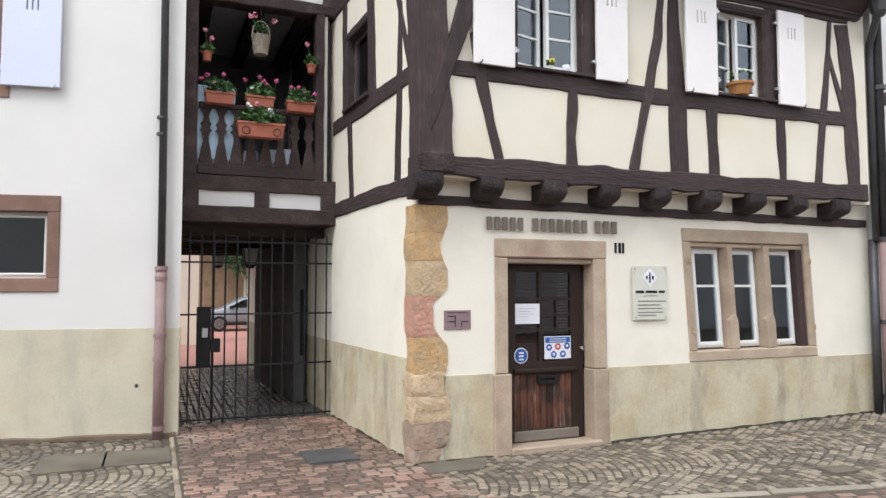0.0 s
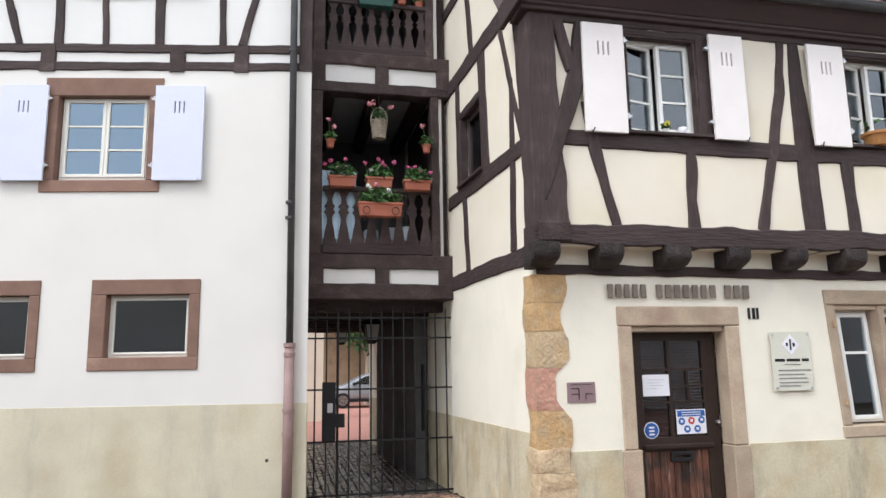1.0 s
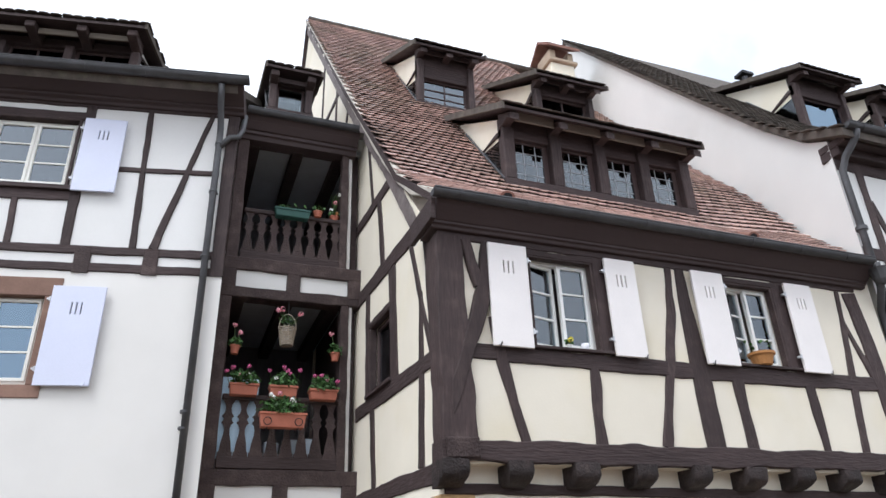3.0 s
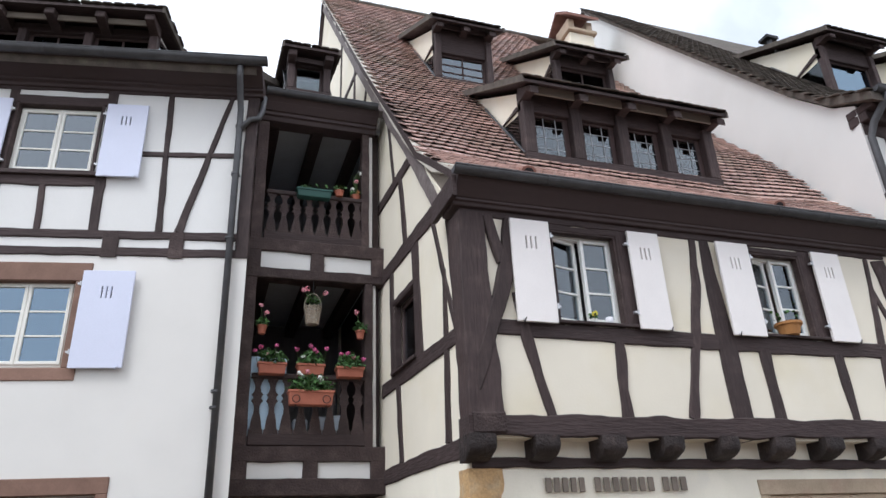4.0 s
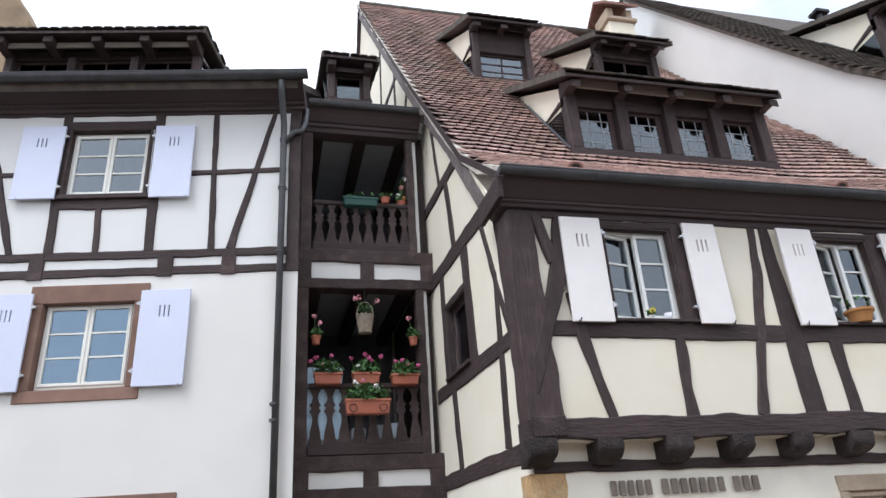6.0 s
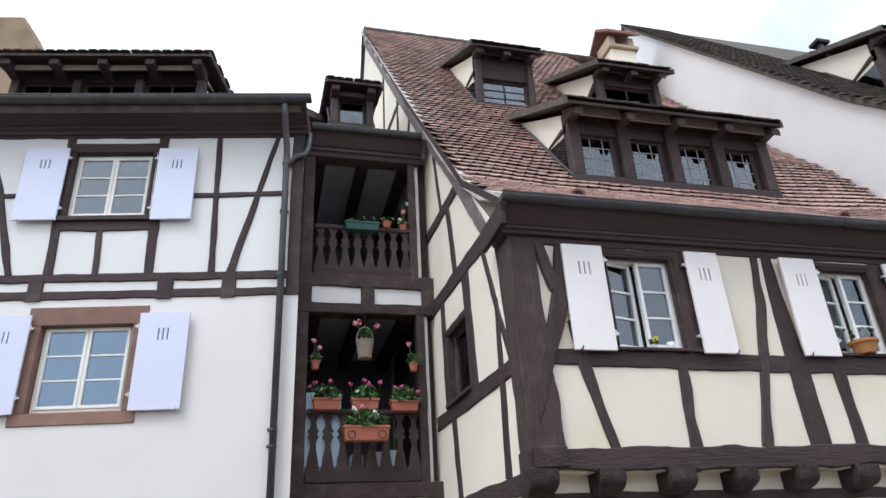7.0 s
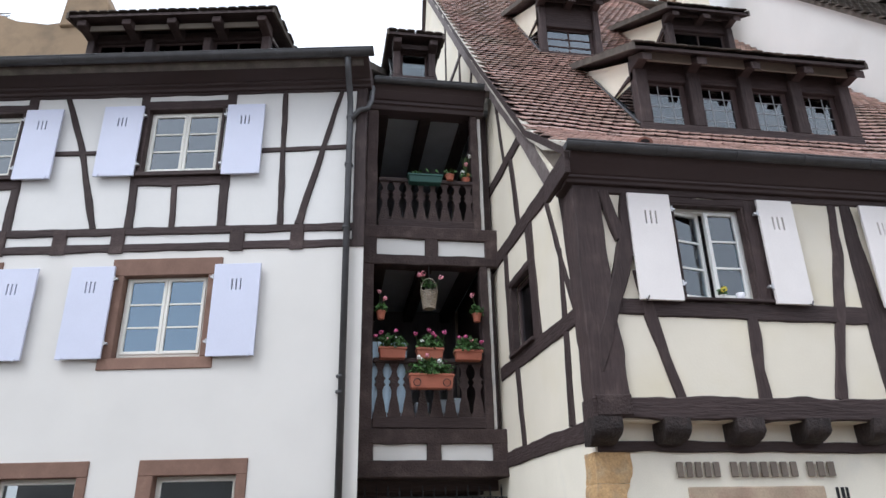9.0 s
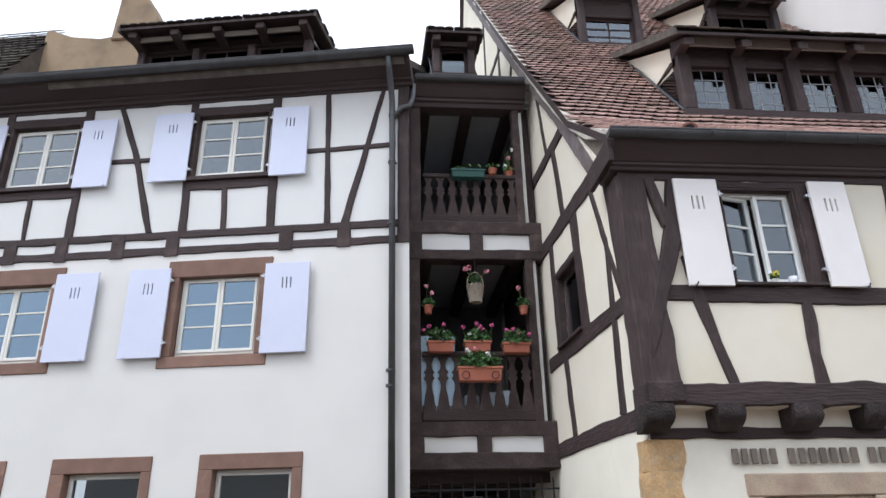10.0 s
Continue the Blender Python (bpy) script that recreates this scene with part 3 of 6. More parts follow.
part("wall", Shape().box(2.5, 9.16, 10.4, 10.7, -0.4, 9.0), M_PLASTER_R, house, FR)


def beams(parent, F, lines, y_front, y_back, name="beam", rough=0.012):
    """Hewn beams; the grain runs along each."""
    for ln in lines:
        lying = abs(ln[-1][0] - ln[0][0]) > abs(ln[-1][1] - ln[0][1])
        part(name, Shape().timber(ln, y_front, y_back, rough), M_TIMBER_X if lying else M_TIMBER_Z, parent, F)


beams(house, FR, [
    [(2.42, 3.005, 0.21), (5.0, 3.00, 0.21), (8.86, 3.02, 0.22)],
], -0.26, 0.05, name="jetty_beam", rough=0.018)
beams(house, FR, [[(2.52, 2.675, 0.10), (5.0, 2.655, 0.10), (9.10, 2.64, 0.11)]], -0.035, 0.02, name="wall_plate")
beams(house, FR, [
    [(2.80, 4.025, 0.17), (4.2, 4.0, 0.18), (6.2, 3.99, 0.20), (8.5, 4.01, 0.19)],
    [(2.45, 5.355, 0.13), (8.62, 5.375, 0.13)],
], -0.222, -0.15, name="rail")
beams(house, FR, [
    [(3.06, 4.42, 0.10), (3.145, 3.93, 0.13), (3.24, 3.5, 0.115), (3.345, 3.10, 0.11)],
    [(4.255, 3.95, 0.11), (4.25, 3.7, 0.13), (4.225, 3.4, 0.12), (4.235, 3.08, 0.16)],
    [(5.50, 5.30, 0.10), (5.44, 4.7, 0.12), (5.30, 4.1, 0.145), (5.245, 3.85, 0.12), (5.06, 3.10, 0.125)],
    [(5.665, 5.30, 0.14), (5.675, 4.7, 0.19), (5.70, 4.1, 0.25), (5.705, 3.85, 0.26), (5.73, 3.10, 0.27)],
    [(6.235, 3.93, 0.17), (6.235, 3.5, 0.15), (6.245, 3.10, 0.17)],
    [(7.345, 3.93, 0.15), (7.38, 3.10, 0.11)],
    [(8.29, 5.29, 0.07), (8.235, 4.79, 0.08), (8.11, 4.0, 0.12), (7.985, 3.10, 0.12)],
    [(8.50, 5.29, 0.24), (8.60, 4.6, 0.24), (8.66, 3.10, 0.24)],
    [(8.24, 4.85, 0.08), (8.44, 4.3, 0.09), (8.68, 3.5, 0.08)],
    [(3.47, 5.29, 0.15), (3.47, 4.10, 0.15)],
    [(4.49, 5.29, 0.19), (4.49, 4.10, 0.19)],
    [(6.26, 5.29, 0.14), (6.26, 4.10, 0.14)],
    [(7.21, 5.29, 0.22), (7.21, 4.10, 0.22)],
    [(3.5, 5.26, 0.08), (4.5, 5.26, 0.08)],
    [(6.3, 5.25, 0.08), (7.2, 5.25, 0.08)],
], -0.224, -0.15, name="post")
beams(house, FR, [[(2.62, 3.06, 0.37), (2.595, 4.2, 0.33), (2.58, 5.32, 0.31)]], -0.25, 0.05, name="corner_post", rough=0.016)
beams(house, FR, [
    [(2.555, 3.34, 0.02), (2.62, 3.66, 0.14), (2.735, 4.0, 0.15), (2.86, 4.35, 0.17), (2.945, 4.62, 0.19), (2.985, 4.86, 0.13), (3.02, 5.29, 0.09)],
    [(2.765, 5.30, 0.12), (2.83, 5.02, 0.12), (2.925, 4.76, 0.14)],
], -0.262, -0.18, name="brace", rough=0.012)
part("beam_end", Shape().timber([(2.455, 3.012, 0.20), (2.80, 3.02, 0.20)], -0.285, -0.2, 0.006), M_TIMBER, house, FR, "newer brown board let into the corner of the beam")

# joist ends with worn round noses under the jetty
for u in (2.40, 3.10, 3.84, 4.57, 5.29, 6.01, 6.72, 7.45, 8.20):
    w = 0.26 + random.uniform(-0.02, 0.03)
    drop = random.uniform(-0.015, 0.015)
    joist_end(house, FR, u, w, 2.665 + drop, 2.905)

# side timbers: x = 6.68 - depth
beams(house, FS, [
    [(-9.0, 2.87, 0.19), (-3.1, 2.85, 0.20), (-1.2, 2.85, 0.20), (0.16, 2.83, 0.21)],
    [(-3.0, 4.025, 0.20), (-1.36, 4.03, 0.21), (-0.15, 4.02, 0.19)],
    [(-3.2, 5.74, 0.23), (-1.5, 5.765, 0.24), (-0.25, 5.77, 0.25)],
    [(-3.4, 7.01, 0.18), (-1.55, 7.035, 0.19)],
], -0.022, 0.05, name="rail")
beams(house, FS, [
    [(-2.51, 5.64, 0.16), (-2.47, 4.12, 0.16)],
    [(-1.46, 5.64, 0.26), (-1.36, 4.1, 0.24)],
    [(-2.265, 3.95, 0.16), (-2.16, 2.94, 0.14)],
    [(-0.44, 4.9, 0.08), (-0.47, 3.9, 0.13), (-0.52, 2.94, 0.16)],
    [(-0.75, 5.66, 0.10), (-0.43, 4.77, 0.09), (-0.145, 4.06, 0.09), (-0.06, 3.85, 0.10)],
    [(-2.62, 8.5, 0.09), (-2.33, 7.10, 0.09)],
    [(-2.02, 6.95, 0.14), (-1.83, 5.85, 0.16)],
    [(-2.5, 5.16, 0.09), (-1.35, 5.16, 0.09)],
    [(-6.2, 12.9, 0.10), (-6.2, 9.0, 0.10)], [(-4.9, 11.2, 0.10), (-4.9, 9.0, 0.10)], [(-3.9, 10.1, 0.10), (-4.5, 9.0, 0.10)], [(-7.3, 11.0, 0.12), (-4.6, 11.0, 0.12)],
], -0.022, 0.05, name="post")
part("corner_post", Shape().timber([(0.09, 2.93, 0.24), (0.04, 3.9, 0.36), (-0.03, 5.0, 0.44), (-0.08, 5.6, 0.48)], -0.03, 0.1, 0.016), M_TIMBER_Z, house, FS)
casement(house, FS, *SWIN, 0.10, bars=0, leaves=1, mat=M_BROWN_FRAME, glass=M_GLASS_DARK)
part("window_sill", Shape().box(SWIN[0] - 0.06, SWIN[1] + 0.06, -0.07, 0.1, SWIN[2] - 0.05, SWIN[2]), M_TIMBER_X, house, FS, bevel=0.008)

# eaves
eave_cove(house, FR, 2.36, 8.80, [(-0.50, 5.67), (-0.50, 5.63), (-0.46, 5.58), (-0.33, 5.455), (-0.315, 5.455), (-0.315, 5.425), (-0.285, 5.415), (-0.27, 5.38), (-0.228, 5.375), (0.1, 5.375), (0.1, 5.67)])
part("cornice_end", Shape().prism([(2.30, 5.40), (2.36, 5.40), (2.36, 5.66), (2.30, 5.66)], -0.44, 0.3), M_TIMBER_X, house, FR, bevel=0.006)
gutter(house, FR, 2.29, 8.70, -0.55, 5.685, 0.075)


# ---- tiled roofs ----
def tile_mesh_data(rows, warp=None):
    """Beaver-tail tiles. rows: (origin, along, up, normal) for each tile; returns vertices and faces."""
    vs, fs = [], []
    for o, a, u, n, w, ln in rows:
        lo, hi, th = n * (0.052 if u.z > 0.7 else 0.042), n * 0.005, n * -0.015
        out = [o - a * w * 0.5 + u * 0.045, o - a * w * 0.3 + u * 0.008, o + a * w * 0.3 + u * 0.008, o + a * w * 0.5 + u * 0.045]
        top = [p + lo for p in out] + [o + a * w * 0.5 + u * ln + hi, o - a * w * 0.5 + u * ln + hi]
        k = len(vs)
        vs += [tuple(p) for p in top] + [tuple(p + th) for p in top]
        fs += [(k, k + 1, k + 2, k + 3, k + 4, k + 5), (k + 11, k + 10, k + 9, k + 8, k + 7, k + 6)]
        fs += [(k + (i + 1) % 6, k + i, k + 6 + i, k + 6 + (i + 1) % 6) for i in (0, 1, 2, 3, 5)]
    if warp:
        vs = [tuple(warp(Vector(v))) for v in vs]
    return vs, fs


def tile_rows(p0, up, along, x_left, x_right, length, gauge=0.165, w=0.165, skip=None):
    """Tiles of one slope. x_left, x_right: reach along at a distance up the slope."""
    n = along.cross(up).normalized()
    got = []
    k, d = 0, 0.0
    while d < length:
        a0, a1 = x_left(d), x_right(d)
        x = a0 + (w / 2 if k % 2 else 0.0) + w / 2
        while x < a1:
            o = p0 + along * x + up * d
            if not (skip and skip(o)):
                j = Vector((random.uniform(-0.004, 0.004), random.uniform(-0.004, 0.004), random.uniform(-0.004, 0.006)))
                got.append((o + j, along, (up + along * random.uniform(-0.008, 0.008)).normalized(), n, w * 0.99, gauge * 1.35))
            x += w
        k, d = k + 1, d + gauge
    return got


def stuff(name, vs, fs, mat, parent=None, label="", smooth=False):
    me = bpy.data.meshes.new(name)
    me.from_pydata(vs, [], fs)
    me.materials.append(mat)
    if parent:
        ob = part(name, me, mat, parent, Matrix(), label, kind="stuff")
    else:
        ob = new(name, me)
        tagged(ob, label, kind="stuff")
    return ob


EAVE, KINK, RIDGE = (6.20, 5.66), (7.67, 6.76), (15.05, 16.23)


def roof_left(y):
    return 2.36 - 0.045 * (y - 6.68)


def swell(o):
    """The old roof fills out its bend towards both gables."""
    q = (o.y - 7.75) / (1.6 if o.y < 7.75 else 2.6)
    f = 0.5 + 0.5 * math.cos(math.pi * max(-1.0, min(q, 1.0)))
    k = max(0.0, min((o.x - 7.5) / 1.9, 1.0))
    e = max(0.0, min((3.9 - o.x) / 1.4, 1.0))
    g = max(0.0, min((o.x - 7.9) / 2.0, 1.0))
    sag = 0.165 * max(0.0, o.y - 9.0) * g * g * (3 - 2 * g)
    return o + Vector((0, -0.17 * f * k * k * (3 - 2 * k) - 0.09 * f * e * e * (3 - 2 * e), -sag))


roof_shape = Shape()
for (ya, za), (yb, zb) in ((EAVE, KINK), (KINK, RIDGE)):
    nx, ny = 12, 8
    top = []
    for j in range(ny + 1):
        y, z = ya + (yb - ya) * j / ny, za + (zb - za) * j / ny
        xl, xr = roof_left(y), 9.22 + 0.22 * (y - 6.6)
        top += [swell(Vector((xl + (xr - xl) * i / nx, y, z))) + Vector((0, 0, -0.012)) for i in range(nx + 1)]
    m = nx + 1
    quads = [(j * m + i, j * m + i + 1, j * m + m + i + 1, j * m + m + i) for j in range(ny) for i in range(nx)]
    low = [p + Vector((0, 0.05, -0.07)) for p in top]
    q = len(top)
    rim = [(j * m, j * m + m, j * m + m + q, j * m + q) for j in range(ny)] + [(i, i + 1, i + 1 + q, i + q) for i in range(nx)]
    roof_shape.add([tuple(p) for p in top + low], quads + [tuple(v + q for v in reversed(f)) for f in quads] + rim)
roof_shape.add([(2.0, 15.05, 16.16), (11.0, 15.05, 16.16), (11.0, 17.3, 9.0), (2.0, 17.3, 9.0)], [(0, 1, 2, 3)])
roof = part("roof", roof_shape, M_TIMBER_X, house, Matrix(), "steep roof of old red-brown beaver-tail clay tiles")

X = Vector((1, 0, 0))
lowtiles, tiles = [], []
for (ya, za), (yb, zb), store in ((EAVE, KINK, lowtiles), (KINK, RIDGE, tiles)):
    up = Vector((0, yb - ya, zb - za))
    ln = up.length
    up.normalize()
    store += tile_rows(Vector((0, ya, za)), up, X, lambda d, ya=ya, up=up: roof_left(ya + up.y * d), lambda d, ya=ya, up=up: 9.14 + 0.22 * (ya + up.y * d - 6.6), ln)


near = lowtiles[:300]
for row in near:
    o = row[0]
    vs, fs = tile_mesh_data([(Vector(), *row[1:])], lambda v, o=o: swell(o + v) - o)
    me = bpy.data.meshes.new("roof_tile")
    me.from_pydata(vs, [], fs)
    me.materials.append(M_TILE)
    t = part("roof_tile", me, M_TILE, roof, Matrix.Translation(o))
stuff("roof_tiles", *tile_mesh_data(lowtiles[300:] + tiles, swell), M_TILE, roof)
# ridge caps
for k in range(22):
    x = 2.05 + k * 0.4
    s = Shape().tube([(x, 15.05, 16.24), (x + 0.43, 15.05, 16.25)], [0.12, 0.10], 8)
    part("ridge_tile", s, M_TILE_DARK, roof, Matrix())
# hooded vent tiles above the gutter
for vx, vy, vz in ((3.64, 7.0, 6.28), (7.63, 7.0, 6.28)):
    F = Matrix.Translation((vx, vy, vz + 0.03)) @ Matrix.Rotation(radians(37), 4, "X")
    arch = [(0.105 * math.cos(math.pi * k / 8), 0.075 * math.sin(math.pi * k / 8)) for k in range(9)]
    hood = Shape().add([(x, 0.0, z) for x, z in arch] + [(x * 0.7, 0.30, z * 0.25) for x, z in arch], [(k, k + 1, k + 10, k + 9) for k in range(8)] + [tuple(range(17, 8, -1)), tuple(range(9))])
    vent_tile = part("vent_tile", hood, M_RIDGE, roof, F, "orange clay vent tile")
    part("vent_grille", Shape().prism([(x * 0.62, z * 0.62 + 0.004) for x, z in arch], -0.002, 0.02), M_IRON, vent_tile, F)
# verge boards along the gable
part("verge_board", Shape().timber([(-0.42, 5.72, 0.22), (-1.63, 7.36, 0.25), (-3.18, 9.22, 0.25), (-8.42, 15.95, 0.25)], -0.07, 0.02, 0.01), M_GREYTIMBER, house, FS)
part("verge_infill", Shape().prism([(0.46, 5.60), (-0.35, 6.16), (-0.99, 6.74), (-1.70, 7.56), (-0.62, 6.10), (-0.30, 5.66)], -0.045, 0.02), M_GREYBOARD, house, FS, "grey boarding under the outward bend of the roof")
part("verge_fillet", Shape().timber([(-1.30, 7.02, 0.03), (-0.72, 6.30, 0.07), (-0.34, 5.84, 0.09)], -0.062, 0.0, 0.006), M_PANEL, house, FS, "pale plaster strip along the gable rafter")
part("verge_mortar", Shape().timber([(0.50, 5.68, 0.12), (-0.35, 6.20, 0.13), (-0.99, 6.78, 0.13), (-1.92, 7.88, 0.12), (-8.42, 16.19, 0.10)], -0.135, 0.0, 0.008), M_MORTAR, house, FS, "pale mortar fillet under the edge tiles")


# ---- dormers ----
def dormer(parent, x0, x1, y, z0, z1, lights, eave_out, roof_slope, roof_back, overhang=0.16, soffit_blocks=5, mat=M_TIMBER_X, bars=(0, 0), glass=M_GLASS, F=None, cheek_mat=M_PANEL, curtain=False, room=True, head=0.10, post_w=0.13, stile=0.05, lattice=False, over_r=None, reveal=0.0, drop=0.0):
    """A shed dormer: posts, casements between them, plastered cheeks and a low tiled lid.
    roof_slope: rise of the lid for each metre inwards; roof_back: how far inwards the lid runs."""
    F = F or Matrix()
    P = post_w
    d = part("dormer", Shape().box(x0 - 0.02, x1 + 0.02, y - 0.05, y + 0.12, z0 - 0.16, z0), mat, parent, F, bevel=0.012)
    part("dormer_head", Shape().box(x0, x1, y + 0.02, y + 0.14, z1 - head, z1), mat, d, F, bevel=0.01)
    n = lights
    for i in range(n + 1):
        u = x0 + (x1 - x0 - P) * i / n
        part("dormer_post", Shape().box(u, u + P, y - 0.045, y + 0.14, z0, z1 - min(head, 0.2)), M_TIMBER_Z if mat == M_TIMBER_X else mat, d, F, bevel=0.012)
    for i in range(n):
        a = x0 + (x1 - x0 - P) * i / n + P
        b = x0 + (x1 - x0 - P) * (i + 1) / n
        part("dormer_sash", Shape().wall(a, b, z0, z1 - head, y + 0.09, y + 0.13, [(a + stile, b - stile - reveal, z0 + 0.035, z1 - head - 0.035)]), M_BROWN_FRAME, d, F, bevel=0.005)
        p = part("pane", Shape().box(a + 0.045, b - 0.045, y + 0.108, y + 0.114, z0 + 0.045, z1 - head - 0.045), glass, d, F)
        p.visible_shadow = False
        nx, nz = bars
        if lattice:
            for q in range(2):
                u = a + (b - a) * (q + 1) / 3
                part("lattice_bar", Shape().box(u - 0.008, u + 0.006, y + 0.102, y + 0.1065, z0 + 0.04, z1 - head), M_LATTICE, d, F)
            for q in range(3):
                z = z0 + (z1 - head - z0) * (q + 1) / 4
                part("lattice_bar", Shape().box(a, b, y + 0.1025, y + 0.106, z - 0.006, z + 0.006), M_LATTICE, d, F)
        for q in range(nx):
            u = a + 0.05 + (b - a - 0.1) * (q + 1) / (nx + 1)
            part("glazing_bar", Shape().box(u - 0.014, u + 0.014, y + 0.096, y + 0.124, z0 + 0.045, z1 - head - 0.045), M_BROWN_FRAME, d, F)
        for q in range(nz):
            z = z0 + 0.05 + (z1 - z0 - head - 0.1) * (q + 1) / (nz + 1)
            part("glazing_bar", Shape().box(a + 0.045, b - 0.045, y + 0.096, y + 0.124, z - 0.011, z + 0.011), M_BROWN_FRAME, d, F)
        if curtain:
            part("curtain", Shape().box(a, b, y + 0.16, y + 0.17, z0, z1 - head), M_CURTAIN, d, F)
    if room:
        part("room_back", Shape().box(x0 + 0.05, x1 - 0.05, y + 1.1, y + 1.15, z0 - 0.1, z1 + 0.6), M_INTERIOR, d, F)
    # cheeks, with a raking post and a small side light
    for u, sgn in ((x0, -1), (x1, 1)):
        yb = y + (z1 - z0) / max(1.283 - roof_slope, 0.2)
        prof = [(y + 0.1, z0 - 0.1), (y + 0.1, z1), (yb + 0.6, z1 + roof_slope * (yb + 0.6 - y)), (yb + 0.6, z1 + 0.1)]
        part("cheek", Shape().extrude_x(prof, u + (0.03 if sgn < 0 else -0.09), u + (0.09 if sgn < 0 else -0.03)), cheek_mat, d, F, "cream plastered cheek")
        a = u - 0.005 if sgn < 0 else u - 0.06
        rake = [(y + 0.72, z0 + 0.92), (y + 0.84, z0 + 0.92), (y + 0.16, z1 - head * 0.6), (y + 0.08, z1 - head * 0.6 - 0.08)]
        part("raking_post", Shape().extrude_x(rake, a, a + 0.065), mat, d, F)
        tri = [(y + 0.11, z0 + 0.16), (y + 0.11, z1 - head - 0.04), (y + 0.70, z0 + 0.86)]
        part("side_pane", Shape().extrude_x(tri, u - 0.002 if sgn < 0 else u - 0.006, u + 0.006 if sgn < 0 else u + 0.002), M_GLASS_DARK, d, F)
        part("flashing", Shape().tube([(u + sgn * 0.02, y - 0.02, z0 - 0.02), (u + sgn * 0.02, y + 1.3, z0 + 1.66)], 0.018, 6), M_ZINC, d, F)
    # lid
    xo0, xo1, ye, ze = x0 - overhang, x1 + (overhang if over_r is None else over_r), y - eave_out, z1 + 0.08 - eave_out * roof_slope
    yb2 = y + roof_back
    zb2 = z1 + 0.08 + roof_slope * roof_back
    s = Shape().extrude_x([(ye, ze), (ye, ze + 0.05), (yb2, zb2 + 0.05), (yb2, zb2)], xo0, xo1)
    part("lid_decking", s, mat, d, F)
    up = Vector((0, yb2 - ye, zb2 - ze))
    ln = up.length
    up.normalize()
    base = Vector((0, ye - 0.04, ze + 0.055))
    rows = tile_rows(base, up, X, lambda q: xo0, lambda q: xo1, ln, gauge=0.24)
    rows = [(F @ o, F.to_3x3() @ a, F.to_3x3() @ u, F.to_3x3() @ nn, w, l2) for o, a, u, nn, w, l2 in rows]
    stuff("lid_tiles", *tile_mesh_data(rows), M_TILE_DARK, d)
    for xx in (xo0, xo1):
        part("lid_verge", Shape().extrude_x([(ye - 0.02, ze - 0.03), (ye - 0.02, ze + 0.09), (yb2, zb2 + 0.09), (yb2, zb2 - 0.03)], xx - 0.02, xx + 0.02), M_TILE_DARK, d, F)
    for i in range(soffit_blocks):
        u = x0 + (x1 - x0 - 0.11) * i / max(soffit_blocks - 1, 1)
        prof = [(ye + 0.05, ze - 0.01), (y + 0.05, z1 + 0.05), (y + 0.05, z1 - 0.17 - drop), (ye + 0.16, z1 - 0.15 - drop), (ye + 0.05, ze - 0.12 - drop * 0.4)]
        part("rafter_end", Shape().extrude_x(prof, u - 0.02, u + 0.13), M_TIMBER, d, F, bevel=0.012)
        if i:
            v = x0 + (x1 - x0 - 0.11) * (i - 1) / max(soffit_blocks - 1, 1)
            part("soffit_board", Shape().extrude_x([(ye + 0.20, z1 - 0.14 - drop), (ye + 0.20, z1 - 0.04), (ye + 0.23, z1 - 0.04), (ye + 0.23, z1 - 0.14 - drop)], v + 0.135, u - 0.025), M_GREYBOARD if soffit_blocks > 3 else mat, d, F)
    return d


dormer(house, 4.12, 7.57, 7.95, 7.24, 8.37, 4, 0.42, 0.60, 2.3, soffit_blocks=5, glass=M_GLASS, head=0.36, post_w=0.19, stile=0.055, lattice=True, over_r=0.02, reveal=0.03, drop=0.06)
dormer(house, 3.64, 4.86, 10.45, 10.40, 11.66, 1, 0.34, 0.61, 2.35, soffit_blocks=3, bars=(1, 2), curtain=True, head=0.62, glass=M_GLASS_PALE)
dormer(house, 6.06, 7.42, 10.08, 9.85, 11.22, 1, 0.38, 0.61, 2.4, soffit_blocks=3, bars=(1, 0), glass=M_GLASS_DARK, head=0.30)

# chimney near the ridge
chim = part("chimney", Shape().box(9.15, 9.95, 14.1, 14.9, 13.0, 15.9), M_PANEL, house, Matrix(), "plastered chimney with a little tiled hood", bevel=0.02)
part("chimney_cap", Shape().box(9.07, 10.03, 14.0, 15.0, 15.9, 16.02), M_SAND, chim, Matrix(), bevel=0.02)
for x in (9.15, 9.75):
    part("hood_pier", Shape().box(x, x + 0.2, 14.1, 14.9, 16.02, 16.4), M_SAND, chim, Matrix(), bevel=0.02)
for sg in (1, -1):
    s = Shape().add([(9.0, 14.5 - sg * 0.6, 16.35), (10.08, 14.5 - sg * 0.6, 16.35), (10.08, 14.5, 16.85), (9.0, 14.5, 16.85), (9.0, 14.5 - sg * 0.6, 16.45), (10.08, 14.5 - sg * 0.6, 16.45), (10.08, 14.5, 16.95), (9.0, 14.5, 16.95)], [(0, 1, 2, 3), (4, 5, 6, 7), (0, 1, 5, 4), (1, 2, 6, 5), (2, 3, 7, 6), (3, 0, 4, 7)])
    part("hood_roof", s, M_RIDGE, chim, Matrix())

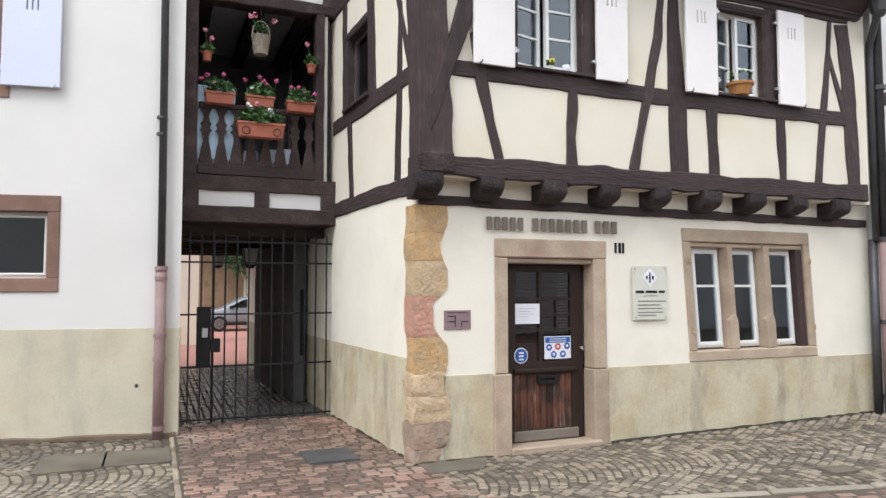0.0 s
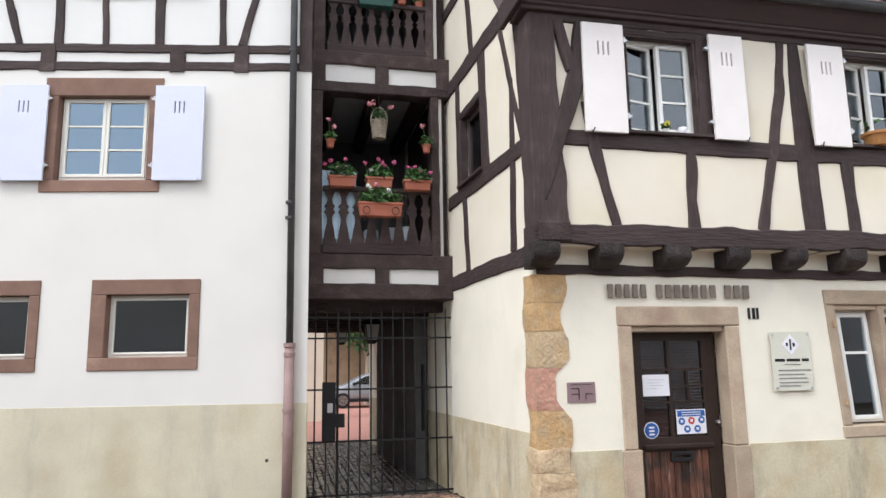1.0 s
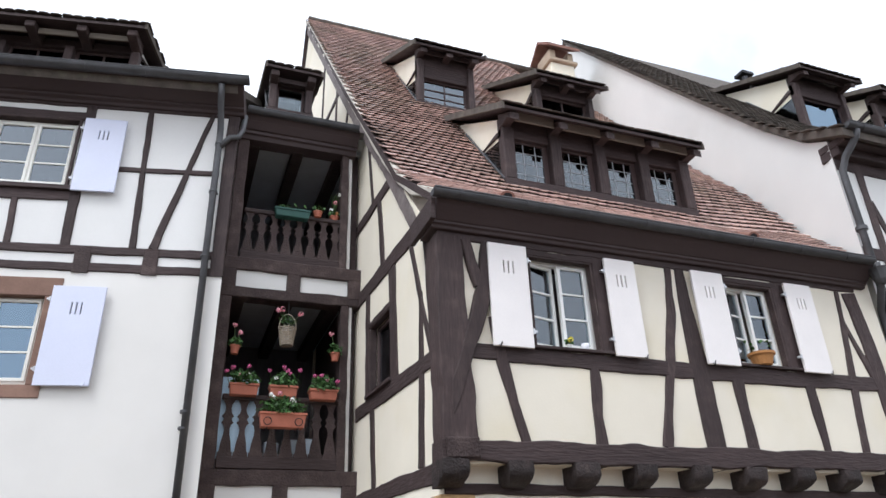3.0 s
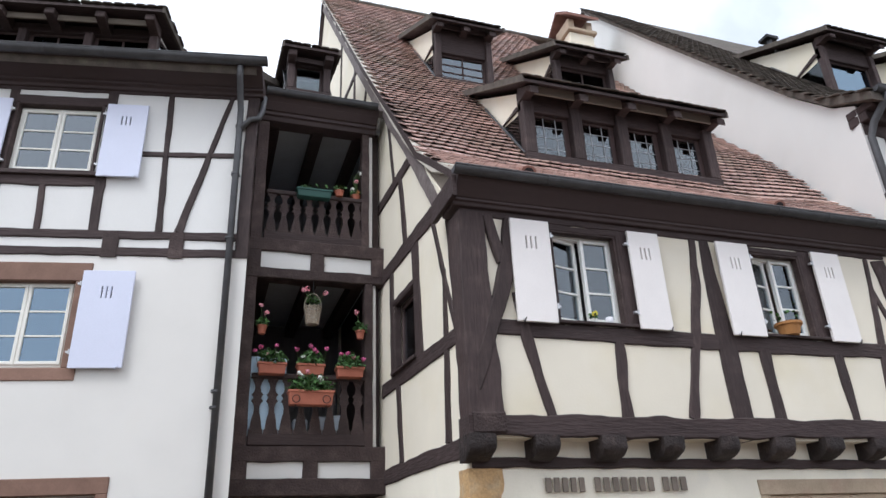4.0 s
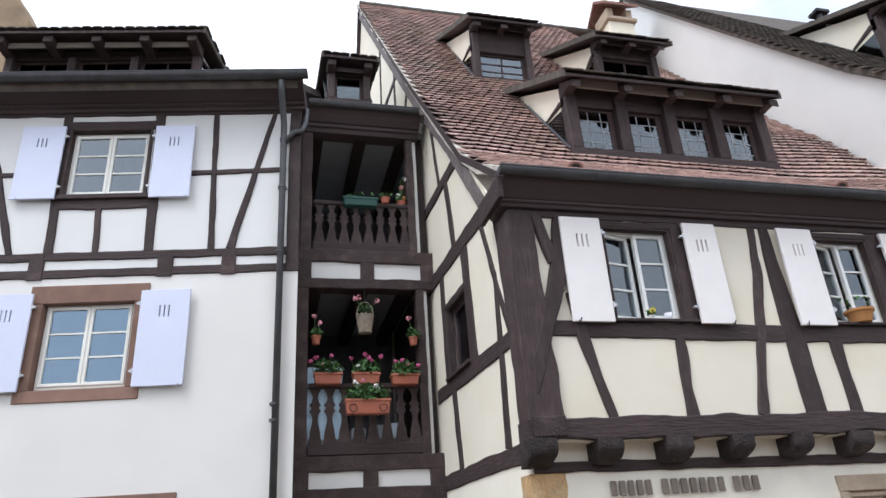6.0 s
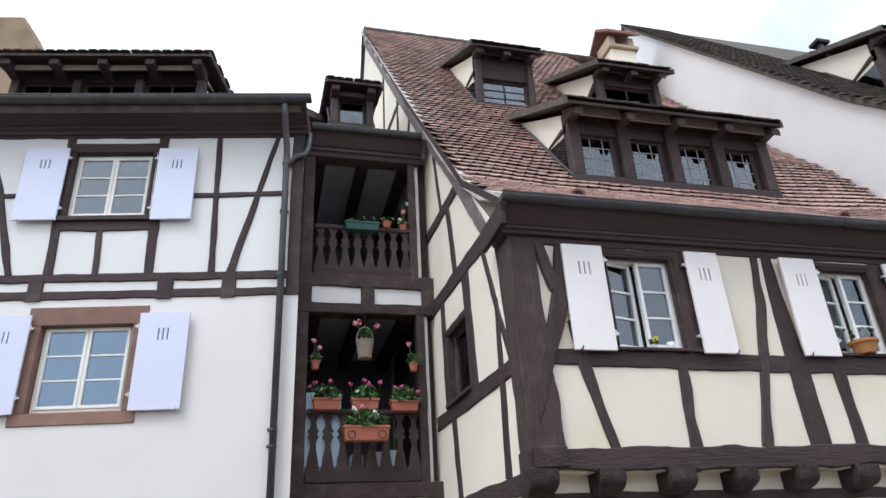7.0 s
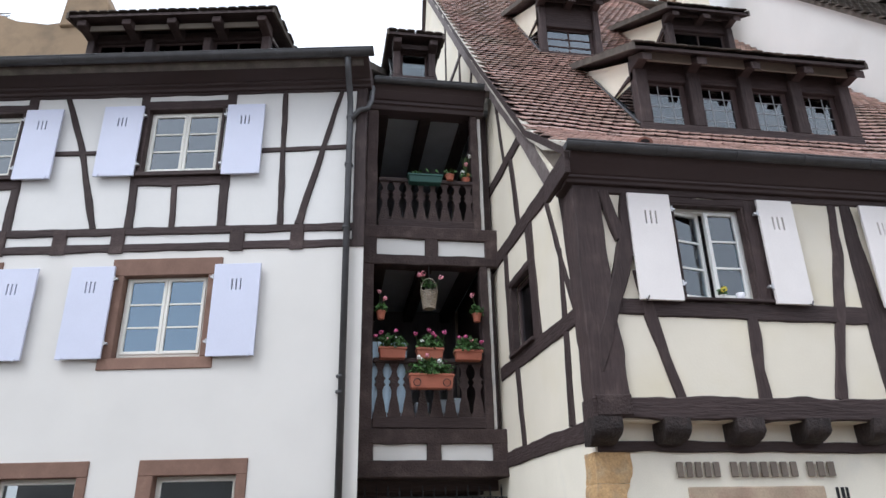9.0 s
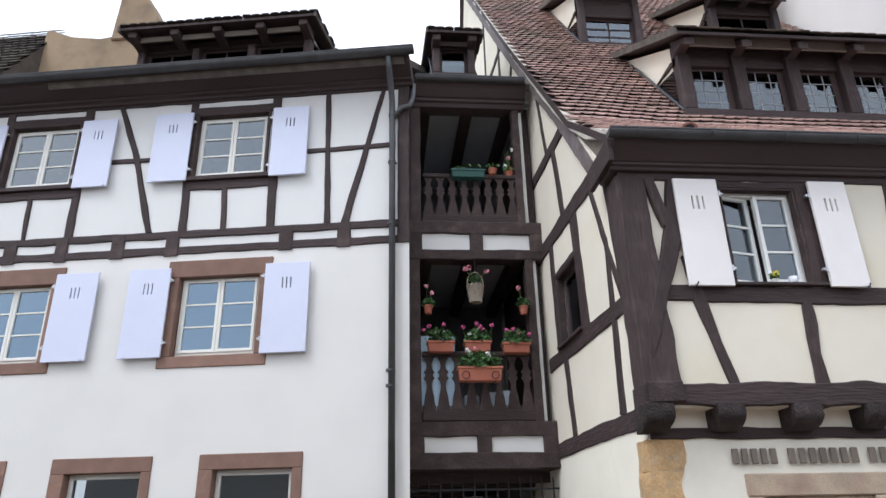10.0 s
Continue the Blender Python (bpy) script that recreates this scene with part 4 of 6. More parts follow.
# windows and shutters of the front
for F, (a, b, c, d), y0, y1 in ((FR, WIN1, -0.216, -0.121), (FR, WIN2, -0.216, -0.121), (FS, SWIN, -0.015, 0.08)):
    for bx in ((a, a + 0.022, c, d - 0.022), (b - 0.022, b, c, d - 0.022), (a, b, d - 0.022, d)):
        part("window_lining", Shape().box(bx[0], bx[1], y0, y1, bx[2], bx[3]), M_TIMBER, house, F, bevel=0.004)
casement(house, FR, WIN1[0], WIN1[1], WIN1[2], WIN1[3], -0.10, bars=2, open_leaf=0)
casement(house, FR, WIN2[0], WIN2[1], WIN2[2], WIN2[3], -0.10, bars=2, open_leaf=0)
for u0, u1 in ((3.40, 4.56), (6.20, 7.33)):
    part("window_sill", Shape().box(u0, u1, -0.27, -0.1, 4.095, 4.128), M_TIMBER_X, house, FR, bevel=0.006)
for u0, u1, hr, le in ((3.02, 3.495, True, 3), (4.52, 4.942, False, -4), (5.778, 6.258, True, 7), (7.262, 7.716, False, -4)):
    shutter(house, FR, u0, u1, 4.072, 5.278, -0.262, M_SHUT_R, hr, 0)

# ---- the white house ----
white_house = thing("white_house", FL @ Matrix.Translation((-4.5, 0, 0)), "white rendered house with a half-timbered upper floor and sandstone windows", "house")


def splay(x, y, z):
    """The end of the wall turns back along the passage."""
    return (x - 0.11 if x > -0.01 and y > 0.1 else x, y, z)


SMALL = [(-2.50, -1.48, 1.88, 2.66), (-4.46, -3.44, 1.88, 2.66), (-6.42, -5.40, 1.88, 2.66)]
MIDW = [(-3.255, -2.12, 4.17, 5.30), (-6.30, -5.165, 4.17, 5.30)]
UPW = [(-3.30, -2.16, 6.88, 7.97), (-6.34, -5.20, 6.88, 7.97)]
part("wall", Shape(splay).wall(-12, 0, -0.4, 5.66, 0, 0.4, [(a - 0.06, b + 0.06, c - 0.06, d + 0.06) for a, b, c, d in SMALL + MIDW]), M_PLASTER_L, white_house, FL, "smooth white rendered wall")
part("wall", Shape(splay).wall(-12, 0, 5.66, 8.6, 0.004, 0.4, UPW), M_PANEL_W, white_house, FL, "white infill between dark beams")
part("plinth", Shape().box(-12, 0.004, -0.006, 0.05, -0.4, 1.29), M_PLINTH_L, white_house, FL, "beige painted plinth", bevel=0.003)
part("footing", Shape().timber([(-12, 0.02, 0.07), (-0.02, 0.02, 0.07)], -0.05, 0.02, 0.012), M_FOOTING, white_house, FL, "worn stone footing")
for h in SMALL:
    a, b, c, d = h
    for nm, bx in (("lintel", (a - 0.19, b + 0.13, d, d + 0.19)), ("sill", (a - 0.19, b + 0.13, c - 0.16, c)), ("jamb", (a - 0.19, a, c, d)), ("jamb", (b, b + 0.13, c, d))):
        part(nm, Shape().box(bx[0], bx[1], -0.02, 0.2, bx[2], bx[3]), M_RED_SAND, white_house, FL, bevel=0.008)
    casement(white_house, FL, a, b, c, d, 0.12, bars=0, leaves=1, mat=M_PVC_CREAM, glass=M_GLASS_DARK, frame_w=0.05, stile=0.03)
for h in MIDW:
    a, b, c, d = h
    for nm, bx in (("lintel", (a - 0.185, b + 0.19, d - 0.02, d + 0.23)), ("sill", (a - 0.185, b + 0.19, c - 0.185, c - 0.03)), ("jamb", (a - 0.185, a - 0.01, c - 0.03, d - 0.02)), ("jamb", (b + 0.015, b + 0.19, c - 0.03, d - 0.02))):
        part(nm, Shape().box(bx[0], bx[1], -0.02, 0.2, bx[2], bx[3]), M_RED_SAND, white_house, FL, bevel=0.008)
    casement(white_house, FL, a, b, c, d, 0.10, bars=2, mat=M_PVC_CREAM, glass=M_GLASS_SKY)
    shutter(white_house, FL, b + 0.115, b + 0.745, 4.118, 5.398, -0.055, M_SHUT_L, False)
    shutter(white_house, FL, a - 0.71, a - 0.112, 4.12, 5.402, -0.055, M_SHUT_L, True)
for h in UPW:
    a, b, c, d = h
    casement(white_house, FL, a + 0.022, b - 0.022, c + 0.02, d - 0.02, 0.08, bars=2, mat=M_PVC_CREAM, curtain=True, glass=M_GLASS_PALE)
    for bx in ((a - 0.02, a + 0.02, c, d), (b - 0.02, b + 0.02, c, d), (a + 0.021, b - 0.021, d - 0.018, d + 0.02)):
        part("window_post", Shape().box(bx[0], bx[1], -0.03, 0.2, bx[2], bx[3]), M_TIMBER, white_house, FL, bevel=0.006)
    shutter(white_house, FL, b + 0.08, b + 0.636, 6.79, 7.97, -0.06, M_SHUT_L, False)
    shutter(white_house, FL, a - 0.64, a - 0.045, 6.805, 7.99, -0.06, M_SHUT_L, True)
    part("window_sill", Shape().box(a - 0.12, b + 0.12, -0.07, 0.08, c - 0.07, c - 0.003), M_TIMBER_X, white_house, FL, bevel=0.006)
beams(white_house, FL, [
    [(-12, 5.70, 0.12), (-6, 5.70, 0.12), (0.0, 5.70, 0.12)],
    [(-12, 5.955, 0.12), (-6, 5.955, 0.12), (0.0, 5.945, 0.12)],
    [(-12, 8.26, 0.10), (0.0, 8.26, 0.10)],
    [(-1.6, 7.21, 0.08), (-0.2, 7.235, 0.075)],
    [(-4.65, 7.24, 0.08), (-3.9, 7.24, 0.08)],
    [(-9.0, 7.24, 0.08), (-6.9, 7.24, 0.08)],
], -0.02, 0.05, name="rail", rough=0.009)
for off in (0.0, -3.04):
    beams(white_house, FL, [
        [(-2.06 + off, 8.24, 0.145), (-2.02 + off, 6.0, 0.125)],
        [(-3.385 + off, 8.24, 0.13), (-3.325 + off, 6.0, 0.125)],
        [(-2.755 + off, 6.7, 0.085), (-2.72 + off, 6.0, 0.07)],
        [(-3.35 + off, 6.735, 0.15), (-2.0 + off, 6.735, 0.15)],
        [(-3.35 + off, 8.045, 0.14), (-2.0 + off, 8.045, 0.14)],
    ], -0.022, 0.05, name="post", rough=0.009)
beams(white_house, FL, [
    [(-1.25, 8.24, 0.075), (-1.225, 7.2, 0.08), (-1.183, 6.0, 0.09)],
    [(-0.385, 8.24, 0.065), (-0.61, 7.31, 0.07), (-0.93, 6.0, 0.115)],
    [(-4.59, 8.24, 0.09), (-4.224, 7.33, 0.09), (-3.835, 6.0, 0.09)],
    [(-7.4, 8.22, 0.10), (-7.1, 7.24, 0.10), (-6.7, 6.0, 0.12)],
    [(-0.08, 8.24, 0.17), (-0.08, 5.64, 0.17)],
], -0.024, 0.05, name="post", rough=0.009)
for s0 in (0.93, 1.77, 3.45, 4.26, 5.12, 5.92, 7.0):
    part("block", Shape().timber([(-s0, 5.62, 0.20), (-s0, 5.99, 0.20)], -0.028, 0.04, 0.008), M_TIMBER, white_house, FL)
eave_cove(white_house, FL, -12, 0.06, [(-0.46, 8.54), (-0.46, 8.50), (-0.42, 8.46), (-0.16, 8.345), (-0.135, 8.345), (-0.135, 8.305), (-0.075, 8.295), (-0.055, 8.255), (-0.03, 8.25), (0.2, 8.25), (0.2, 8.54)])
gutter(white_house, FL, -12, 0.14, -0.52, 8.555, 0.085)
part("roof", Shape().extrude_x([(-0.45, 8.48), (4.5, 11.9), (9.5, 8.5), (9.5, 8.4), (4.5, 11.75), (-0.40, 8.38)], -5.6, -0.02), M_TILE_DARK, white_house, FL, "dark tiled roof")
dormer(white_house, -4.85, -1.76, 0.60, 9.15, 9.95, 3, 0.45, 0.22, 2.0, soffit_blocks=5, F=FL, cheek_mat=M_PANEL_W, bars=(1, 0), glass=M_GLASS_DARK, head=0.16)

# ---- the older house behind, left: ochre parapet and chimney ----
back_house = thing("ochre_back_house", FL @ Matrix.Translation((-7.6, 2.5, 0)), "ochre rendered firewall and chimney beside a dark tiled roof", "house")
part("firewall", Shape().prism([(-7.45, 8.3), (-5.2, 8.3), (-5.2, 11.2), (-5.75, 11.07), (-6.3, 11.0), (-6.9, 11.1), (-7.3, 11.28), (-7.45, 11.3)], 1.5, 1.8), M_OCHRE_WALL, back_house, FL, bevel=0.02)
part("chimney", Shape().prism([(-6.05, 10.9), (-5.12, 10.9), (-5.16, 11.38), (-5.50, 12.03), (-5.98, 12.03)], 1.45, 2.1), M_OCHRE_WALL, back_house, FL, bevel=0.03)
part("roof", Shape().extrude_x([(0.2, 8.9), (1.9, 11.55), (2.2, 11.55), (4.5, 8.9), (4.4, 8.8), (0.3, 8.8)], -16, -7.42), M_TILE_DARK, back_house, FL)
rows = []
upv = Vector((0, 1.7, 2.65))
lnv = upv.length
for o, a, u, nn, w, l2 in tile_rows(Vector((0, 0.2, 8.92)), upv.normalized(), X, lambda q: -12.0, lambda q: -7.42, lnv):
    rows.append((FL @ o, FL.to_3x3() @ a, FL.to_3x3() @ u, FL.to_3x3() @ nn, w, l2))
stuff("roof_tiles", *tile_mesh_data(rows), M_TILE_DARK, back_house)

# ---- the timber gallery over the passage ----
gallery = thing("timber_gallery", face(1.37, 9.65, 0), "two-storey dark timber gallery bridging the gap between two houses", "gallery")
part("beam", Shape().timber([(0.30, 2.745, 0.22), (2.42, 2.74, 0.21)], -0.06, 0.2, 0.008), M_TIMBER, gallery, FG)
for z in (3.16, 6.14):
    part("beam", Shape().timber([(0.30, z, 0.20), (2.42, z, 0.20)], -0.05, 0.2, 0.008), M_TIMBER, gallery, FG)
part("beam", Shape().timber([(0.30, 5.70, 0.16), (2.42, 5.71, 0.16)], -0.04, 0.2, 0.008), M_TIMBER, gallery, FG)
for z0, z1 in ((2.84, 3.08), (5.77, 6.05)):
    part("panel", Shape().box(0.4, 2.37, 0.0, 0.12, z0, z1), M_PANEL_W, gallery, FG, "white plastered strip")
    for u in (0.45, 1.36, 2.27):
        part("block", Shape().timber([(u, z0 - 0.02, 0.20), (u, z1 + 0.02, 0.20)], -0.045, 0.1, 0.006), M_TIMBER, gallery, FG)
for u, w in ((0.43, 0.17), (2.14, 0.12)):
    part("post", Shape().timber([(u, 3.2, w), (u, 5.7, w)], -0.03, 0.14, 0.007), M_TIMBER, gallery, FG)
    part("post", Shape().timber([(u + (0.02 if u < 1 else -0.06), 6.2, w), (u + (0.02 if u < 1 else -0.06), 8.3, w)], -0.03, 0.14, 0.007), M_TIMBER, gallery, FG)
part("filler", Shape().box(2.20, 2.255, 0.03, 0.12, 3.2, 5.7), M_PANEL_W, gallery, FG, "white plaster strip beside the post")
part("filler", Shape().box(2.14, 2.20, 0.03, 0.12, 6.2, 8.3), M_PANEL_W, gallery, FG, "white plaster strip beside the post")
part("filler", Shape().box(0.25, 0.38, 0.03, 0.12, 6.2, 8.3), M_PANEL_W, gallery, FG)
for u in (0.30,):
    part("post", Shape().timber([(u, 2.7, 0.12), (u, 8.3, 0.12)], -0.1, 0.0, 0.006), M_TIMBER, gallery, FG)
part("floor", Shape().box(0.3, 2.38, 0.1, 3.4, 2.86, 3.0), M_TIMBER_X, gallery, FG)
part("floor", Shape().box(0.3, 2.38, 0.1, 3.4, 5.86, 6.0), M_SOFFIT, gallery, FG)
part("ceiling", Shape().box(0.3, 2.38, 0.1, 3.4, 8.42, 8.5), M_SOFFIT, gallery, FG, "grey boarded ceiling")
for z in (5.66, 8.26):
    for u in (0.62, 1.32, 2.02):
        part("joist", Shape().box(u - 0.09, u + 0.09, 0.1, 3.4, z, z + 0.2), M_TIMBER_X, gallery, FG, bevel=0.01)
part("lining", Shape().box(2.24, 2.33, 0.16, 3.0, 3.0, 8.42), M_TIMBER_X, gallery, FG, "dark boarding along the side")
part("lining", Shape().box(0.24, 0.34, 0.16, 3.0, 3.0, 8.42), M_TIMBER_X, gallery, FG, "dark boarding along the side")
part("back_wall", Shape().box(0.3, 2.38, 3.0, 3.2, 2.9, 8.5), M_GALLERY_BACK, gallery, FG, "dark boarded back wall")
eave_cove(gallery, FG, 0.38, 2.24, [(-0.32, 8.62), (-0.32, 8.58), (-0.16, 8.40), (-0.13, 8.40), (-0.13, 8.345), (-0.09, 8.335), (-0.06, 8.27), (0.2, 8.27), (0.2, 8.62)])
gutter(gallery, FG, 0.44, 2.20, -0.36, 8.63, 0.07)
part("roof", Shape().extrude_x([(-0.30, 8.60), (4.5, 11.9), (4.5, 11.8), (-0.25, 8.50)], 0.3, 2.4), M_TILE_DARK, gallery, FG)
dormer(gallery, 0.83, 1.60, 0.85, 9.62, 10.30, 1, 0.30, 0.25, 1.6, overhang=0.12, soffit_blocks=2, F=FG, cheek_mat=M_PANEL_W, glass=M_GLASS_DARK)


def baluster(parent, F, u, z0, z1, w):
    """A flat sawn board between two vase-shaped cut-outs."""
    h = z1 - z0
    gap = ((0.0, 0.0), (0.10, 0.02), (0.11, 0.10), (0.26, 0.17), (0.40, 0.30), (0.49, 0.32), (0.56, 0.24), (0.60, 0.10), (0.64, 0.22), (0.68, 0.22), (0.71, 0.10), (0.76, 0.26), (0.84, 0.33), (0.92, 0.26), (0.97, 0.14), (1.0, 0.14))
    shape = [(t, 0.5 - g) for t, g in gap]
    right = [(u + w * k, z0 + h * t) for t, k in shape]
    left = [(u - w * k, z0 + h * t) for t, k in reversed(shape)]
    return part("baluster", Shape().prism(right + left, 0.0, 0.028), M_TIMBER, parent, F)


for z0, z1, u0, u1, n in ((3.32, 4.16, 0.53, 2.09, 8), (6.26, 7.00, 0.56, 2.05, 8)):
    rail = part("railing", Shape().box(u0, u1, -0.03, 0.06, z1, z1 + 0.07), M_TIMBER_X, gallery, FG, "dark railing with vase-shaped openings", bevel=0.012)
    part("foot_rail", Shape().box(u0, u1, -0.02, 0.05, z0 - 0.05, z0 + 0.10), M_TIMBER_X, rail, FG, bevel=0.01)
    pitch = (u1 - u0) / n
    for k in range(n):
        baluster(rail, FG, u0 + pitch * (k + 0.5), z0 + 0.08, z1, pitch * 0.98)

# ---- house next door ----
neighbour = thing("neighbour_house", face(9.2, 6.55, 0), "white plastered neighbouring house with a high tiled gable", "house")


def skew(x, y, z):
    """The boundary wall runs back at a slight angle."""
    return (x + 0.22 * (y - 6.6), y, z)


NP = [(6.55, -0.4), (6.55, 8.02), (7.0, 8.3), (7.89, 9.20), (16.4, 19.15), (19.0, 16.0), (19.0, -0.4)]
part("gable", Shape(skew).extrude_x(NP, 9.19, 9.55), M_GABLE, neighbour, Matrix(), "plain white plastered gable wall")
part("wall", Shape().box(9.55, 18, 6.55, 6.95, -0.4, 8.05), M_PANEL_W, neighbour, Matrix(), "white infill between dark beams")
FN = face(9.2, 6.55, 0)
beams(neighbour, FN, [[(0.0, 6.05, 0.2), (8, 6.05, 0.2)], [(0, 7.6, 0.22), (8, 7.6, 0.22)], [(0, 4.4, 0.2), (8, 4.4, 0.2)], [(0, 3.1, 0.22), (8, 3.1, 0.22)], [(0.45, 8.0, 0.16), (0.45, 3.1, 0.16)], [(1.0, 6.9, 0.12), (1.0, 3.1, 0.12)], [(0.5, 7.0, 0.12), (1.6, 3.2, 0.12)], [(1.7, 6.9, 0.12), (1.7, 3.1, 0.12)]], -0.02, 0.05, name="beam")
nroof = [(6.1, 7.95), (7.0, 8.47), (7.89, 9.36), (12.0, 14.16), (16.4, 19.31), (19.5, 15.6)]
part("roof", Shape(skew).extrude_x(nroof + [(y, z - 0.14) for y, z in reversed(nroof)], 9.08, 20), M_TILE_DARK, neighbour, Matrix(), "dark mossy tiled roof")
rows = []
for (ya, za), (yb, zb) in zip(nroof[:4], nroof[1:5]):
    up = Vector((0, yb - ya, zb - za))
    ln = up.length
    up.normalize()
    rows += tile_rows(Vector((0, ya, za)), up, X, lambda d, ya=ya, up=up: 9.04 + 0.22 * (ya + up.y * d - 6.6), lambda d: 13.0, ln)
stuff("roof_tiles", *tile_mesh_data(rows), M_TILE_DARK, neighbour)
cornice(neighbour, FN, -0.02, 8, [(-0.15, 7.7, 7.85), (-0.3, 7.853, 7.98)], 0.2)
gutter(neighbour, FN, -0.15, 8, -0.48, 8.02, 0.08)
dormer(neighbour, 12.0, 13.5, 8.9, 10.5, 11.95, 1, 0.40, 0.48, 2.4, soffit_blocks=2, glass=M_GLASS_SKY, head=0.5)
dormer(neighbour, 14.4, 15.9, 8.9, 10.5, 11.95, 1, 0.40, 0.48, 2.4, soffit_blocks=2, glass=M_GLASS_SKY, head=0.5)
vent = part("roof_vent", Shape().tube([(12.62, 10.6, 12.5), (12.62, 10.6, 13.42)], 0.08, 10), M_ZINC, neighbour, Matrix())
part("vent_cowl", Shape().box(12.44, 12.80, 10.45, 10.75, 13.42, 13.50), M_IRON, vent, Matrix())

# ---- masonry of the ground floor ----
QUOINS = [(2.62, 2.33, 0.35, 0.27, 0), (2.33, 2.04, 0.27, 0.33, 0), (2.04, 1.68, 0.35, 0.27, 1), (1.68, 1.26, 0.19, 0.32, 2), (1.26, 0.89, 0.35, 0.22, 0), (0.89, 0.66, 0.30, 0.35, 3), (0.66, 0.40, 0.39, 0.20, 3), (0.40, 0.14, 0.35, 0.30, 4), (0.14, -0.1, 0.26, 0.24, 4)]


def edge_at(z, which):
    """The plaster meets the stones along a soft wavy line."""
    total = acc = 0.0
    for z1, z0, wf, ws, k in QUOINS:
        w = math.exp(-(max(0.0, z - z1, z0 - z) / 0.045) ** 2)
        acc, total = acc + w * (wf, ws)[which], total + w
    return acc / total


for z1, z0, wf, ws, k in QUOINS:
    low = z1 < 0.95
    rough = 0.020 if low else 0.005
    bm = bmesh.new()
    bmesh.ops.create_cube(bm, size=1)
    bmesh.ops.subdivide_edges(bm, edges=bm.edges, cuts=7, use_grid_fill=True)
    pr = 0.028 if low else 0.012
    for v in bm.verts:
        x, y, z = v.co.x + 0.5, v.co.y + 0.5, v.co.z + 0.5
        zz = z0 + 0.002 + z * (z1 - z0 - 0.004)
        px, py = edge_at(zz, 0) + 0.012 * noise.noise(Vector((0, 0, zz * 9))), edge_at(zz, 1)
        v.co = Vector((2.487 - pr + x * (px + pr), -pr + y * (py + pr), zz))
        joint = max(0.0, 1 - min(z, 1 - z) / 0.12)
        corner = max(0.0, 1 - (x + y) / 0.2)
        v.co += Vector((joint * (1 - x) * 0.003 + corner * (0.010 if low else 0.002), joint * (1 - y) * 0.003 + corner * (0.010 if low else 0.002), 0))
        v.co += noise.noise_vector(v.co * 7) * rough + noise.noise_vector(v.co * 19) * rough * 0.7
    for f in bm.faces:
        f.smooth = True
    me = bpy.data.meshes.new("quoin_stone")
    bm.to_mesh(me)
    me.set_sharp_from_angle(angle=radians(38))
    bm.free()
    me.materials.append(M_QUOIN[k])
    part("quoin_stone", me, None, house, FR)
part("quoin_mortar", Shape().box(2.492, 2.66, 0.006, 0.16, -0.1, 2.60), M_MORTAR, house, FR, "pale mortar between the corner stones")

for nm, bx in (("lintel", (3.38, 4.81, 2.09, 2.295)), ("jamb", (3.385, 3.54, 0.85, 2.087)), ("jamb", (3.365, 3.58, -0.1, 0.847)), ("jamb", (4.63, 4.80, 0.85, 2.087)), ("jamb", (4.62, 4.82, -0.1, 0.847))):
    s = Shape().box(bx[0], bx[1], -0.02, 0.20, bx[2], bx[3])
    part("door_" + nm, s, M_SAND, house, FR, "weathered sandstone door surround", bevel=0.012)
part("door_head", Shape().box(3.54, 4.63, 0.02, 0.2, 2.03, 2.09), M_SAND, house, FR, bevel=0.01)
part("doorstep", Shape().box(3.56, 4.70, -0.07, 0.3, -0.1, 0.068), M_SAND, house, FR, "worn sandstone step", bevel=0.015)

# door leaf
YD = 0.17
door = part("door", Shape().wall(3.58, 4.60, 0.075, 2.04, YD, YD + 0.06, [(3.725, 4.025, 0.94, 1.94), (4.07, 4.44, 0.94, 1.94), (3.71, 4.45, 0.20, 0.80)]), M_DOORFRAME, house, FR, "dark wooden half-glazed entrance door, closed", bevel=0.006)
for k in range(9):
    w = (4.45 - 3.71) / 9
    part("door_board", Shape().box(3.71 + k * w + 0.002, 3.71 + (k + 1) * w - 0.002, YD + 0.018, YD + 0.045, 0.195, 0.805), M_DOORWOOD, door, FR, bevel=0.004)
part("door_rail", Shape().box(3.69, 4.50, YD - 0.03, YD + 0.01, 0.82, 0.87), M_DOORFRAME, door, FR, bevel=0.012)
part("kick_board", Shape().box(3.69, 4.52, YD - 0.025, YD + 0.01, 0.08, 0.19), M_GREYBOARD, door, FR, "grey weathered kick board", bevel=0.008)
lb = part("letter_box", Shape().wall(3.995, 4.25, 0.69, 0.79, YD - 0.02, YD + 0.02, [(4.03, 4.21, 0.73, 0.755)]), M_IRON, door, FR, "black letter slot", bevel=0.004)
for a, b in ((3.725, 4.025), (4.07, 4.44)):
    for z in (1.295, 1.46, 1.635):
        if not (a < 4 and z == 1.46):
            part("glazing_bar", Shape().box(a, b, YD + 0.005, YD + 0.045, z - 0.013, z + 0.013), M_DOORFRAME, door, FR)
    p = part("pane", Shape().box(a - 0.005, b + 0.005, YD + 0.028, YD + 0.034, 0.935, 1.945), M_GLASS_DARK, door, FR)
    p.visible_shadow = False
part("glazing_bar", Shape().box(4.245, 4.267, YD + 0.006, YD + 0.044, 1.295, 1.635), M_DOORFRAME, door, FR)
part("door_knob", Shape().tube([(4.56, YD, 1.08), (4.56, YD - 0.05, 1.08)], [0.012, 0.02], 8), M_HINGE, door, FR)
slats = Shape()
